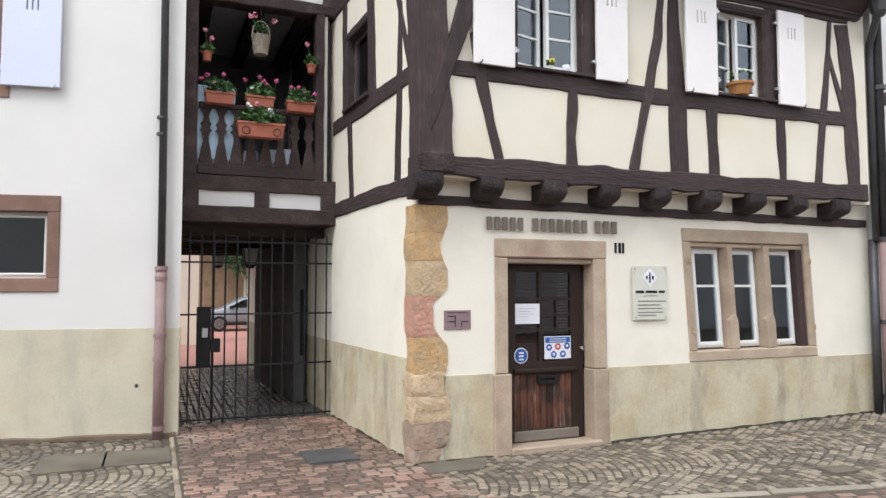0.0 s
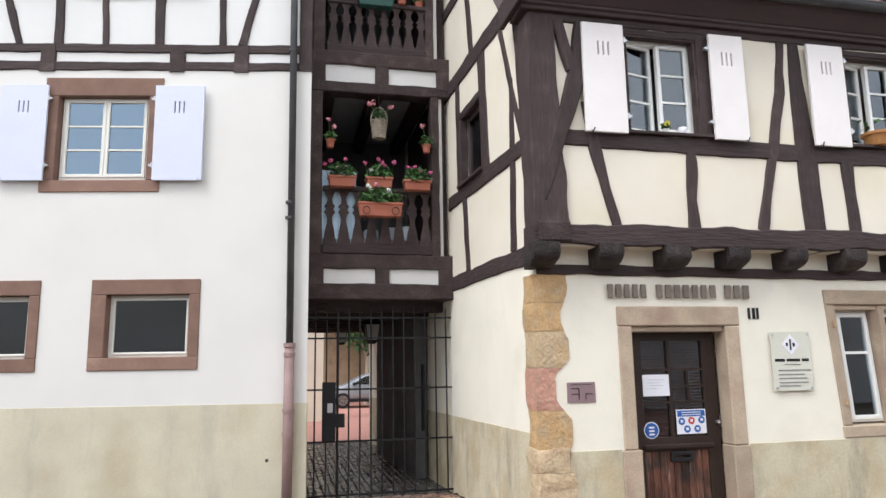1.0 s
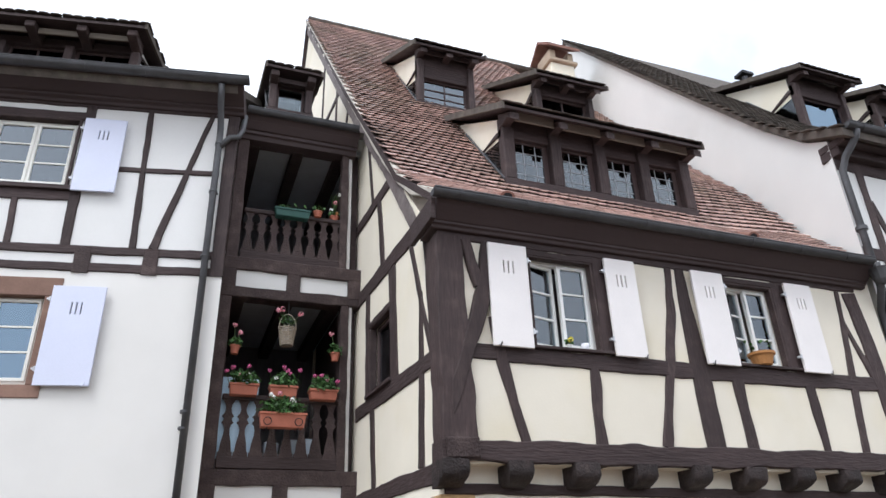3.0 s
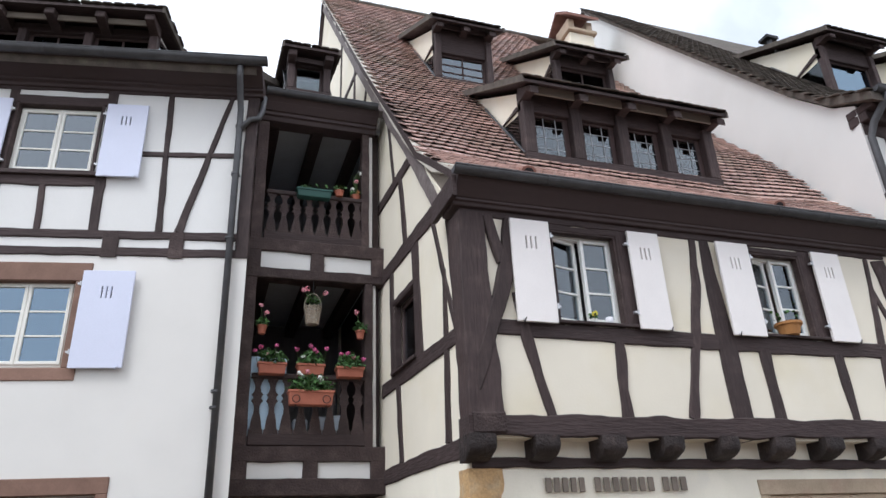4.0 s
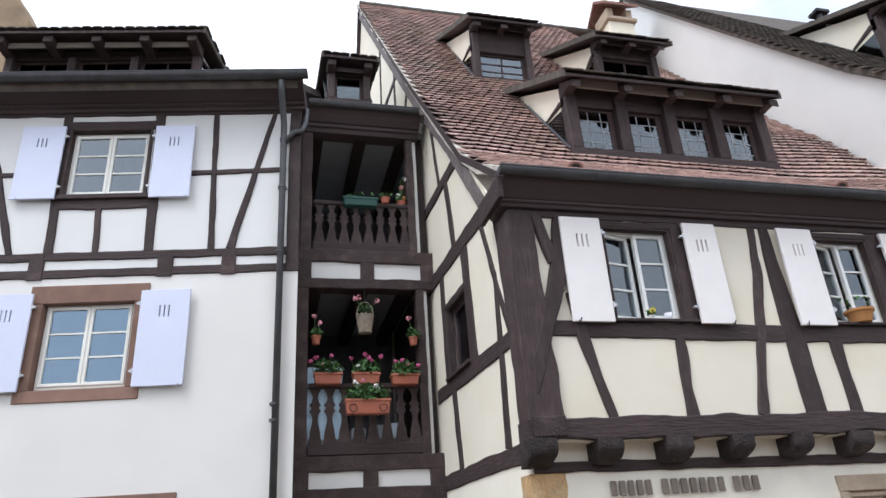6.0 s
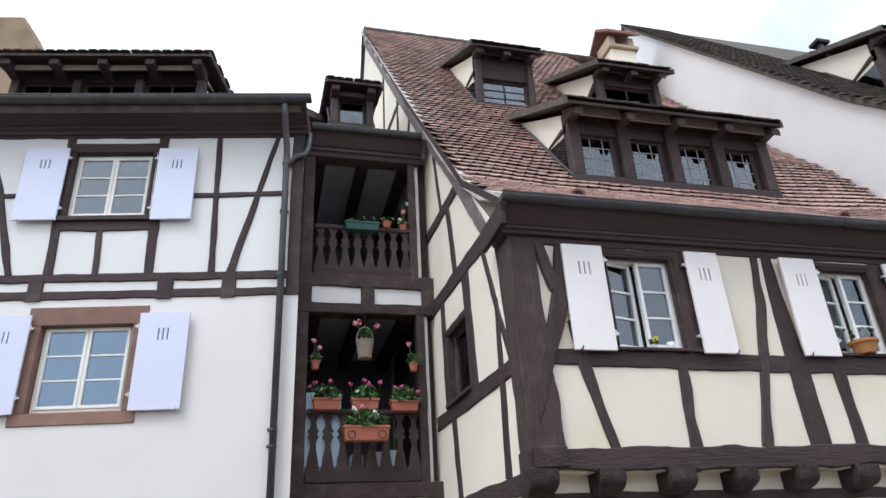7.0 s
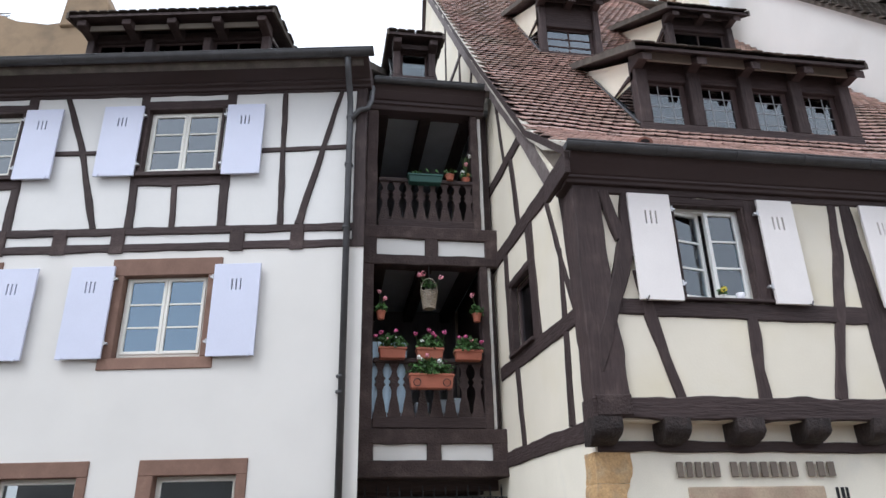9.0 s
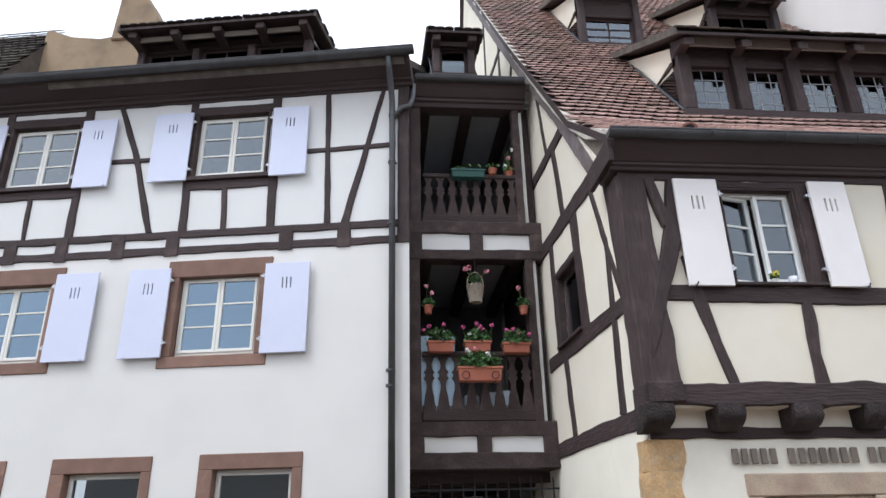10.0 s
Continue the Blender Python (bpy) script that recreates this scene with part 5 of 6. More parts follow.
for k in range(30):
    z = 0.945 + k * 0.0335
    slats.add([(3.6, YD + 0.064, z), (4.5, YD + 0.064, z), (4.5, YD + 0.080, z + 0.024), (3.6, YD + 0.080, z + 0.024), (3.6, YD + 0.068, z - 0.003), (4.5, YD + 0.068, z - 0.003), (4.5, YD + 0.084, z + 0.021), (3.6, YD + 0.084, z + 0.021)],
              [(0, 1, 2, 3), (7, 6, 5, 4), (0, 4, 5, 1), (2, 6, 7, 3), (0, 3, 7, 4), (1, 5, 6, 2)])
part("door_blind", slats, material("red_brown_blind", (0.34, 0.13, 0.12), rough=0.5, vary=0.15, scale=8, bump=0.1), door, FR, "red-brown slatted blind behind the glass")
part("hall_back", Shape().box(3.3, 4.9, 1.2, 1.25, -0.1, 2.4), M_INTERIOR, house, FR)

paper = solo("paper_notice", Shape().box(3.723, 4.029, YD - 0.004, YD + 0.004, 1.363, 1.586), M_PAPER, FR, "white paper notice taped to the door glass", "notice")
for k in range(4):
    part("print_line", Shape().box(3.77, 3.77 + (0.20, 0.15, 0.18, 0.11)[k], YD - 0.0065, YD - 0.0035, 1.53 - k * 0.03, 1.533 - k * 0.03), M_GREYPRINT, paper, FR)
poster = solo("hygiene_poster", Shape().box(4.088, 4.432, YD - 0.006, YD + 0.002, 0.965, 1.217), M_PAPER, FR, "white poster with a blue heading and round blue symbols", "poster")
part("heading", Shape().box(4.10, 4.42, YD - 0.010, YD - 0.005, 1.145, 1.207), M_BLUE, poster, FR)
for k in range(2):
    part("print_line", Shape().box(4.15, 4.37, YD - 0.013, YD - 0.0095, 1.183 - k * 0.024, 1.191 - k * 0.024), M_PAPER, poster, FR)


def disc(cx, cz, r, y, n=20):
    return Shape().prism([(cx + r * math.cos(2 * math.pi * k / n), cz + r * math.sin(2 * math.pi * k / n)) for k in range(n)], y - 0.003, y)


for cx, cz, mt in ((4.145, 1.095, M_BLUE), (4.26, 1.10, M_REDPRINT), (4.38, 1.105, M_BLUE), (4.205, 1.015, M_BLUE), (4.325, 1.015, M_BLUE)):
    d0 = part("symbol", disc(cx, cz, 0.038, YD - 0.006), mt, poster, FR)
    part("symbol_mark", Shape().box(cx - 0.014, cx + 0.014, YD - 0.012, YD - 0.009, cz - 0.012, cz + 0.016), M_PAPER, poster, FR)
sticker = solo("round_sticker", disc(3.79, 1.015, 0.086, YD - 0.002, 28), M_PAPER, FR, "round blue and white mask sign stuck on glass", "sticker")
part("blue_disc", disc(3.79, 1.015, 0.076, YD - 0.006, 28), M_BLUE, sticker, FR)
for k in range(3):
    part("sign_bar", Shape().box(3.76, 3.82, YD - 0.012, YD - 0.0085, 0.965 + k * 0.035, 0.983 + k * 0.035), M_PAPER, sticker, FR)


# three-light stone window, leaning slightly
def lean(x, y, z):
    return (x - 0.064 * (z - 0.92), y, z)


LA3, LB3 = 6.12, 8.00
triple = part("stone_window", Shape(lean).box(5.99, 8.12, -0.02, 0.25, 0.87, 1.0), M_SAND, house, FR, "three-light sandstone window with chamfered mullions", bevel=0.012)
part("lintel", Shape(lean).box(6.0, 8.11, -0.02, 0.25, 2.32, 2.485), M_SAND, triple, FR, bevel=0.01)
part("jamb", Shape(lean).box(6.0, LA3, -0.02, 0.25, 1.0, 2.32), M_SAND, triple, FR, bevel=0.012)
part("jamb", Shape(lean).box(LB3, 8.11, -0.02, 0.25, 1.0, 2.32), M_SAND, triple, FR, bevel=0.012)
part("reveal_trim", Shape(lean).box(7.89, 8.0, 0.02, 0.22, 1.0, 2.26), M_BROWN_FRAME, triple, FR, bevel=0.01)
part("head_moulding", Shape(lean).box(LA3, LB3, 0.015, 0.2, 2.26, 2.32), M_SAND, triple, FR, bevel=0.012)
LIGHTS = ((6.20, 6.66), (6.81, 7.255), (7.43, 7.89))
for a, b in ((6.66, 6.81), (7.255, 7.43)):
    prof = [(a, 0.22), (a + 0.01, 0.08), (a + 0.045, -0.005), (b - 0.03, -0.005), (b - 0.005, 0.08), (b, 0.22)]
    s = Shape(lean)
    vs = [(x, y, z) for z in (1.0, 2.30) for x, y in prof]
    s.add(vs, [tuple(range(6)), tuple(range(11, 5, -1))] + [(i, (i + 1) % 6, (i + 1) % 6 + 6, i + 6) for i in range(6)])
    part("mullion", s, M_SAND, triple, FR, bevel=0.006)
    part("mullion_stop", Shape(lean).prism([(a + 0.01, 1.0), (b - 0.01, 1.0), (b - 0.01, 1.36), (b - 0.05, 1.44), (a + 0.05, 1.44), (a + 0.01, 1.36)], -0.018, 0.08), M_SAND, triple, FR, bevel=0.012)
for a, b in LIGHTS:
    casement(house, FR, a, b, 1.02, 2.26, 0.12, bars=0, leaves=1, glass=M_GLASS, frame_w=0.035, stile=0.05, warp=lean)
    part("glazing_bar", Shape(lean).box(a + 0.07, b - 0.07, 0.115, 0.16, 1.77, 1.80), M_PVC, triple, FR)
for x, z in ((6.06, 2.1), (6.06, 1.25), (8.06, 2.1), (8.06, 1.25)):
    part("hinge_pin", Shape(lean).tube([(x, -0.05, z - 0.03), (x, -0.05, z + 0.04)], 0.012, 8).box(x - 0.008, x + 0.008, -0.05, 0.0, z - 0.03, z - 0.012), M_QUOIN[0], triple, FR)

# ---- signs on the wall ----
def lettering():
    """Raised sign over the door: one plain block for each letter."""
    sign = thing("raised_sign", FR @ Matrix.Translation((4.1, 0, 2.4)), "row of raised taupe metal characters over the door", "sign")
    for a, b, n in ((3.265, 3.735, 5), (3.818, 4.555, 7), (4.63, 4.962, 3)):
        w = (b - a) / n
        for k in range(n):
            x0, x1 = a + k * w + w * 0.17, a + (k + 1) * w - w * 0.17
            part("character_bar", Shape().box(x0, x1, -0.045, -0.02, 2.38, 2.522), M_LETTER, sign, FR, bevel=0.006)
            part("stand_off", Shape().tube([((x0 + x1) / 2, -0.021, 2.45), ((x0 + x1) / 2, 0.01, 2.45)], 0.006, 6), M_LETTER, sign, FR)
    return sign


lettering()
num = thing("number_plate", FR @ Matrix.Translation((4.98, 0, 2.15)), "small black number mark on the plaster", "sign")
for a, b in ((4.93, 4.955), (4.985, 5.015), (5.035, 5.06)):
    part("number_bar", Shape().box(a, b, -0.012, 0.002, 2.16, 2.28), M_IRON, num, FR)

plate = thing("wall_sign", FR @ Matrix.Translation((5.4, 0, 1.39)), "ivory acrylic firm sign on four screws", "sign")
part("board", Shape().box(5.155, 5.645, -0.035, -0.025, 1.39, 2.02), M_SIGN, plate, FR, bevel=0.002)
for x in (5.185, 5.615):
    for z in (1.42, 1.99):
        part("screw", Shape().tube([(x, 0.01, z), (x, -0.045, z)], 0.012, 8), M_HINGE, plate, FR)
part("emblem", Shape().prism([(5.40, 1.77), (5.51, 1.88), (5.40, 1.99), (5.29, 1.88)], -0.038, -0.034), M_PAPER, plate, FR)
for x0, x1, z0, z1 in ((5.34, 5.365, 1.865, 1.90), (5.385, 5.405, 1.82, 1.94), (5.425, 5.45, 1.86, 1.90)):
    part("emblem_mark", Shape().box(x0, x1, -0.041, -0.0375, z0, z1), M_IRON, plate, FR)
for x0, x1, z, h, mt in ((5.19, 5.31, 1.70, 0.03, M_IRON), (5.335, 5.50, 1.70, 0.03, M_IRON), (5.525, 5.61, 1.70, 0.03, M_IRON), (5.30, 5.50, 1.665, 0.006, M_IRON), (5.22, 5.62, 1.60, 0.014, M_GREYPRINT), (5.22, 5.54, 1.555, 0.014, M_GREYPRINT), (5.22, 5.57, 1.515, 0.014, M_GREYPRINT), (5.22, 5.58, 1.47, 0.014, M_GREYPRINT), (5.22, 5.48, 1.435, 0.014, M_GREYPRINT)):
    part("text_bar", Shape().box(x0, x1, -0.0385, -0.0345, z, z + h), mt, plate, FR)
plaque = thing("mauve_plaque", FR @ Matrix.Translation((2.95, 0, 1.33)), "small mauve metal plaque with a line drawing", "plaque")
part("board", Shape().box(2.80, 3.10, -0.012, 0.002, 1.33, 1.53), M_PLAQUE, plaque, FR, bevel=0.002)
for x0, x1, z0, z1 in ((2.84, 2.925, 1.465, 1.473), (2.918, 2.926, 1.36, 1.473), (2.84, 2.925, 1.41, 1.418), (2.99, 3.07, 1.41, 1.418), (2.99, 2.998, 1.36, 1.418), (2.83, 3.06, 1.505, 1.509)):
    part("engraved_line", Shape().box(x0, x1, -0.0155, -0.0115, z0, z1), M_IRON, plaque, FR)

# ---- downpipes ----
pipe = thing("downpipe", FL @ Matrix.Translation((-0.24, 0, 0)), "dark zinc downpipe with a mauve cast-iron foot", "downpipe")
PY = -0.085
part("pipe", Shape().tube([(-0.21, PY, 1.95), (-0.24, PY, 7.75), (-0.24, PY - 0.03, 7.95), (-0.24, -0.42, 8.30), (-0.24, -0.50, 8.46)], 0.046, 14), M_ZINC, pipe, FL, smooth=True)
part("cast_foot", Shape().tube([(-0.21, PY, -0.05), (-0.21, PY, 2.0)], 0.062, 14), M_CASTPIPE, pipe, FL, "mauve painted cast-iron pipe", smooth=True)
for z, r in ((2.0, 0.075), (1.88, 0.07), (1.2, 0.072), (0.92, 0.072), (0.12, 0.07)):
    part("collar", Shape().tube([(-0.21, PY, z - 0.025), (-0.21, PY, z + 0.025)], r, 14), M_CASTPIPE, pipe, FL)
for z in (3.62, 3.82, 5.9, 6.9, 7.7):
    part("pipe_clip", Shape().tube([(-0.24, PY, z - 0.015), (-0.24, PY, z + 0.015)], 0.056, 14).box(-0.30, -0.18, PY + 0.01, PY + 0.08, z - 0.008, z + 0.008), M_ZINC, pipe, FL)
part("branch", Shape().tube([(-0.24, PY, 7.62), (-0.10, PY, 7.82), (0.02, PY, 7.84), (0.06, PY + 0.05, 8.0), (0.06, PY + 0.20, 8.35)], 0.042, 12), M_ZINC, pipe, FL, smooth=True)

pipe_b = thing("downpipe", FN @ Matrix.Translation((0.1, 0, 0)), "tall zinc downpipe at the house boundary", "downpipe")
part("pipe", Shape().tube([(-0.02, -0.10, 2.4), (-0.02, -0.10, 7.4), (0.0, -0.2, 7.6), (0.05, -0.44, 7.85), (0.05, -0.48, 7.95)], 0.055, 12), M_ZINC, pipe_b, FN, smooth=True)
part("cast_foot", Shape().tube([(-0.02, -0.10, 0.0), (-0.02, -0.10, 2.45)], 0.07, 12), M_CASTPIPE, pipe_b, FN, smooth=True)
for z in (0.3, 1.3, 2.42, 4.5, 6.4):
    part("collar", Shape().tube([(-0.02, -0.10, z - 0.03), (-0.02, -0.10, z + 0.03)], 0.085, 12), M_ZINC, pipe_b, FN)
hopper = part("hopper", Shape().lathe([(0.06, 0), (0.10, 0.06), (0.14, 0.2), (0.15, 0.22)], 12, (8.86, -0.5, 5.36)), M_ZINC, house, FR)
part("outlet_pipe", Shape().tube([(8.80, -0.54, 5.66), (8.86, -0.5, 5.5), (8.86, -0.46, 5.36), (9.06, -0.2, 5.1), (9.10, -0.17, 4.9), (9.10, -0.17, 2.4)], 0.048, 12), M_ZINC, house, FR, smooth=True)
part("outlet_foot", Shape().tube([(9.10, -0.12, 0.05), (9.10, -0.12, 2.42)], 0.055, 12), M_ZINC, house, FR, "grey lower pipe", smooth=True)

# ---- passage and courtyard ----
part("passage_wall", Shape().box(-0.07, 0.32, -0.2, 7.1, -0.4, 3.0), M_PLASTER_L, gallery, FG)
part("passage_ceiling", Shape().box(0.0, 2.45, 0.25, 7.1, 2.64, 2.85), M_TIMBER_X, gallery, FG)
for k in range(8):
    part("joist", Shape().box(0.3, 2.42, 0.5 + k * 0.85, 0.66 + k * 0.85, 2.50, 2.66), M_TIMBER_X, gallery, FG, bevel=0.01)
part("rear_wall", Shape().box(0.0, 2.45, 3.2, 7.1, 2.86, 8.6), M_PLASTER_L, gallery, FG)
# dark sheet that paints the passage's shade onto its cream side wall
part("passage_lining", Shape().box(2.14, 2.34, 1.3, 4.6, 0.0, 2.52), material("shade_dark_plaster", (0.115, 0.112, 0.11), vary=0.2, scale=4, bump=0.3), gallery, face(-0.02, 9.65, 2.6), "added dark grey sheet for the shade on the passage wall", bevel=0.01)
part("passage_door", Shape().box(2.02, 2.16, 4.7, 5.6, 0.0, 2.0), M_DOORFRAME, gallery, FG, "dark side door in the passage wall", bevel=0.01)
part("notice_board", Shape().box(2.17, 2.24, 1.35, 2.35, 0.72, 1.75), M_IRON, gallery, FG, "dark board on the passage wall", bevel=0.01)
part("board_paper", Shape().box(2.16, 2.172, 1.45, 1.85, 1.4, 1.72), M_PAPER, gallery, FG)

gate = thing("iron_gate", face(1.37, 9.75, 0), "black wrought-iron gate of plain upright bars", "gate")
FI = face(0, 9.76, 0)
for z in (2.39, 2.11, 1.42, 0.735, 0.045):
    part("cross_rail", Shape().box(0.34, 2.36, -0.012, 0.012, z - 0.012, z + 0.012), M_IRON, gate, FI)
for k in range(13):
    u = 0.46 + k * 0.152
    top = 2.50 if k not in (4,) else 2.46
    r = 0.011 if k != 2 else 0.018
    part("bar", Shape().tube([(u, 0, 0.01), (u, 0, top), (u, 0, top + 0.05)], [r, r, 0.003], 8), M_IRON, gate, FI)
lock = part("lock_plate", Shape().box(0.56, 0.74, -0.03, 0.03, 0.74, 1.52), M_IRON, gate, FI, "black lock plate with a keypad", bevel=0.006)
part("keypad", Shape().box(0.63, 0.70, -0.036, -0.028, 1.12, 1.24), M_HINGE, lock, FI)
part("lock_case", Shape().box(0.74, 0.86, -0.04, 0.04, 0.92, 1.10), M_IRON, lock, FI, bevel=0.006)


def lantern(m, label):
    """A four-sided hanging lantern with a pitched cap."""
    ob = thing("lantern", m, label, "lantern", group="passage lanterns")
    def ring(r, z):
        return [(r, r, z), (-r, r, z), (-r, -r, z), (r, -r, z)]
    q = [(0, 1, 2, 3), (7, 6, 5, 4)] + [(i, i + 4, (i + 1) % 4 + 4, (i + 1) % 4) for i in range(4)]
    part("glass_body", Shape().add(ring(0.085, 0.06) + ring(0.125, 0.32), q), M_ROOMLIGHT, ob)
    part("cap", Shape().add(ring(0.16, 0.32) + ring(0.04, 0.46), q), M_IRON, ob)
    part("base", Shape().add(ring(0.05, 0.0) + ring(0.095, 0.06), q), M_IRON, ob)
    for a, b in ((1, 1), (1, -1), (-1, 1), (-1, -1)):
        part("corner_bar", Shape().tube([(a * 0.087, b * 0.087, 0.05), (a * 0.128, b * 0.128, 0.33)], 0.01, 6), M_IRON, ob)
    part("hanger", Shape().tube([(0, 0, 0.45), (0, 0, 0.62)], 0.012, 6), M_IRON, ob)
    return ob


lan = lantern(Matrix.Translation((1.50, 11.9, 2.10)), "black iron lantern hanging from the passage ceiling")
copy_thing(lan, Matrix.Translation((1.42, 17.2, 2.25)))
part("lantern_bracket", Shape().tube([(0.4, 7.55, 2.87), (1.42, 7.55, 2.87)], 0.015, 6), M_IRON, gallery, FG)

solo("courtyard_paving", Shape().box(-14, 26, 16.9, 44, -0.03, 0.012), M_RED_GROUND, Matrix(), "reddish courtyard paving behind the passage", "paving", kind="structure")
solo("courtyard_wall", Shape().wall(-14, 26, -0.2, 7.5, 37, 37.4, []), M_OCHRE_WALL, Matrix(), "brown rendered courtyard wall", "wall", kind="structure")
pillar = solo("cream_side_wall", Shape().box(-1.2, 1.36, 23.5, 24.2, 0, 5.5), M_PANEL, Matrix(), "cream rendered end of a side building in the courtyard", "wall", kind="structure")
solo("courtyard_canopy", Shape().extrude_x([(33.6, 4.2), (36.8, 4.7), (36.8, 4.85), (33.6, 4.35)], 1.6, 7.5), M_TILE_DARK, Matrix(), "dark canopy roof over the parked car", "canopy", bevel=0.02)


def parked_car():
    """A silver estate car, seen from its front quarter."""
    ob = thing("parked_car", Matrix.Translation((1.72, 30.3, 0.012)), "silver estate car parked in the courtyard", "car")
    F = WORLD[ob]
    side = [(0.0, 0.35), (0.02, 0.62), (0.15, 0.78), (0.95, 0.95), (1.75, 1.36), (2.2, 1.44), (3.7, 1.42), (4.35, 1.05), (4.5, 0.8), (4.5, 0.35)]
    body = part("body", Shape().prism(side, 0.0, 1.75), M_CARPAINT, ob, F, bevel=0.06, smooth=True)
    for pts in ([(1.25, 0.98), (1.78, 1.30), (2.2, 1.37), (2.2, 0.98)], [(2.28, 0.98), (2.28, 1.37), (3.2, 1.37), (3.2, 0.98)]):
        part("side_window", Shape().prism(pts, -0.012, 0.02), M_GLASS_DARK, body, F)
        part("window_dark", Shape().prism(pts, -0.006, 0.01), M_IRON, body, F)
    part("side_mirror", Shape().box(1.25, 1.40, -0.16, 0.0, 0.95, 1.07), M_IRON, body, F, bevel=0.02)
    part("headlight", Shape().box(0.0, 0.28, -0.015, 0.2, 0.62, 0.74), M_HINGE, body, F, bevel=0.02)
    part("sill_trim", Shape().box(1.0, 3.5, -0.015, 0.05, 0.25, 0.36), M_IRON, body, F)
    for x in (0.85, 3.6):
        wh = part("wheel", Shape().tube([(x, -0.02, 0.32), (x, 0.2, 0.32)], 0.32, 24), M_TYRE, ob, F)
        part("rim", Shape().tube([(x, -0.035, 0.32), (x, 0.0, 0.32)], 0.21, 20), M_RIM, wh, F)
        for k in range(10):
            a = 2 * math.pi * k / 10
            part("spoke_gap", Shape().box(-0.012, 0.012, -0.04, -0.034, 0.07, 0.19), M_TYRE, wh, F @ Matrix.Translation((x, 0, 0.32)) @ Matrix.Rotation(a, 4, "Y"))
    return ob


parked_car()


# ---- plants ----
def leaf_cloud(n, rx, ry, rz, size, centre=(0, 0, 0), lower=-0.4):
    """Many small round leaves turned every way inside a rough mound."""
    s = Shape()
    c = Vector(centre)
    for _ in range(n):
        while True:
            p = Vector((random.uniform(-1, 1), random.uniform(-1, 1), random.uniform(lower, 1)))
            if p.length < 1 and p.length > 0.35 * random.random():
                break
        p = Vector((p.x * rx, p.y * ry, p.z * rz)) * random.uniform(0.75, 1.15) + c
        nrm = (Vector((random.gauss(0, 1), random.gauss(0, 1) - 0.5, random.gauss(0.8, 0.8)))).normalized()
        a = nrm.orthogonal().normalized()
        b = nrm.cross(a)
        r = size * random.uniform(0.6, 1.2)
        ring = [p + (a * math.cos(k * math.pi / 3) + b * math.sin(k * math.pi / 3)) * r * (1.0 if k else 0.5) + nrm * (0.15 * r if k % 2 else 0) for k in range(6)]
        s.add(ring, [tuple(range(6))])
    return s


def flower_head(parent, F, p, r, mat, stem_from=None):
    s = Shape()
    for _ in range(22):
        d = Vector((random.gauss(0, 1), random.gauss(0, 1), random.gauss(0.2, 0.8))).normalized()
        q = Vector(p) + d * r * random.uniform(0.5, 1.0)
        a = d.orthogonal().normalized()
        b = d.cross(a)
        k = r * 0.42
        s.add([q + a * k, q + b * k, q - a * k, q - b * k], [(0, 1, 2, 3)])
    if stem_from:
        part("stem", Shape().tube([stem_from, p], 0.004, 5), M_STEM, parent, F)
    return part("flower_head", s, mat, parent, F)


def planter(u0, u1, z0, z1, y, flowers, label, mat=M_TERRA, tall=0.17, n=260):
    """A trough with a rolled rim, leaves and flower heads. flowers: (x share, height, material)."""
    F = FG @ Matrix.Translation(((u0 + u1) / 2, y, z0))
    ob = thing("planter", F, label, "planter", group="flower boxes on the gallery")
    w, h = (u1 - u0) / 2, z1 - z0
    d = 0.085
    body = Shape().add([(-w * 0.92, -d * 0.8, 0), (w * 0.92, -d * 0.8, 0), (w * 0.92, d * 0.8, 0), (-w * 0.92, d * 0.8, 0), (-w, -d, h), (w, -d, h), (w, d, h), (-w, d, h)], [(3, 2, 1, 0), (4, 5, 6, 7), (0, 1, 5, 4), (1, 2, 6, 5), (2, 3, 7, 6), (3, 0, 4, 7)])
    part("trough", body, mat, ob, F, bevel=0.008)
    part("rim", Shape().wall(-w - 0.01, w + 0.01, h - 0.03, h + 0.004, -d - 0.01, d + 0.01, []), mat, ob, F, bevel=0.006)
    part("foliage", leaf_cloud(n, w * 1.05, 0.13, tall, 0.028, (0, -0.01, h + 0.05)), M_LEAF, ob, F)
    for xs, hz, mt in flowers:
        p = (xs * w, random.uniform(-0.12, -0.02), h + hz)
        flower_head(ob, F, p, 0.036, mt, (xs * w * 0.8, 0, h))
    return ob


planter(0.60, 0.97, 4.19, 4.34, -0.10, [(-1.3, 0.16, M_PINK), (-0.9, 0.20, M_PINK), (0.2, 0.22, M_PINK), (-0.4, 0.10, M_PALEPINK), (0.3, 0.13, M_WHITEPETAL)], "terracotta flower box with pink geraniums on the gallery railing")
planter(1.12, 1.49, 4.19, 4.34, -0.10, [(-1.1, 0.20, M_PINK), (-0.1, 0.24, M_PINK), (0.2, 0.20, M_PINK), (0.35, 0.18, M_PINK), (1.1, 0.22, M_PINK), (-0.6, 0.1, M_WHITEPETAL)], "terracotta flower box with pink geraniums on the gallery railing")
planter(1.66, 2.04, 4.18, 4.32, -0.10, [(-0.7, 0.18, M_PINK), (-0.2, 0.20, M_PINK), (0.2, 0.14, M_PALEPINK), (1.0, 0.12, M_PINK)], "terracotta flower box with pink geraniums on the gallery railing")
low = planter(1.00, 1.60, 3.75, 3.94, -0.26, [(-0.6, 0.22, M_WHITEPETAL), (-0.45, 0.20, M_WHITEPETAL), (0.35, 0.18, M_WHITEPETAL), (0.45, 0.15, M_WHITEPETAL), (-0.2, 0.26, M_PALEPINK)], "low terracotta flower box with white geraniums in an iron bracket", n=420)
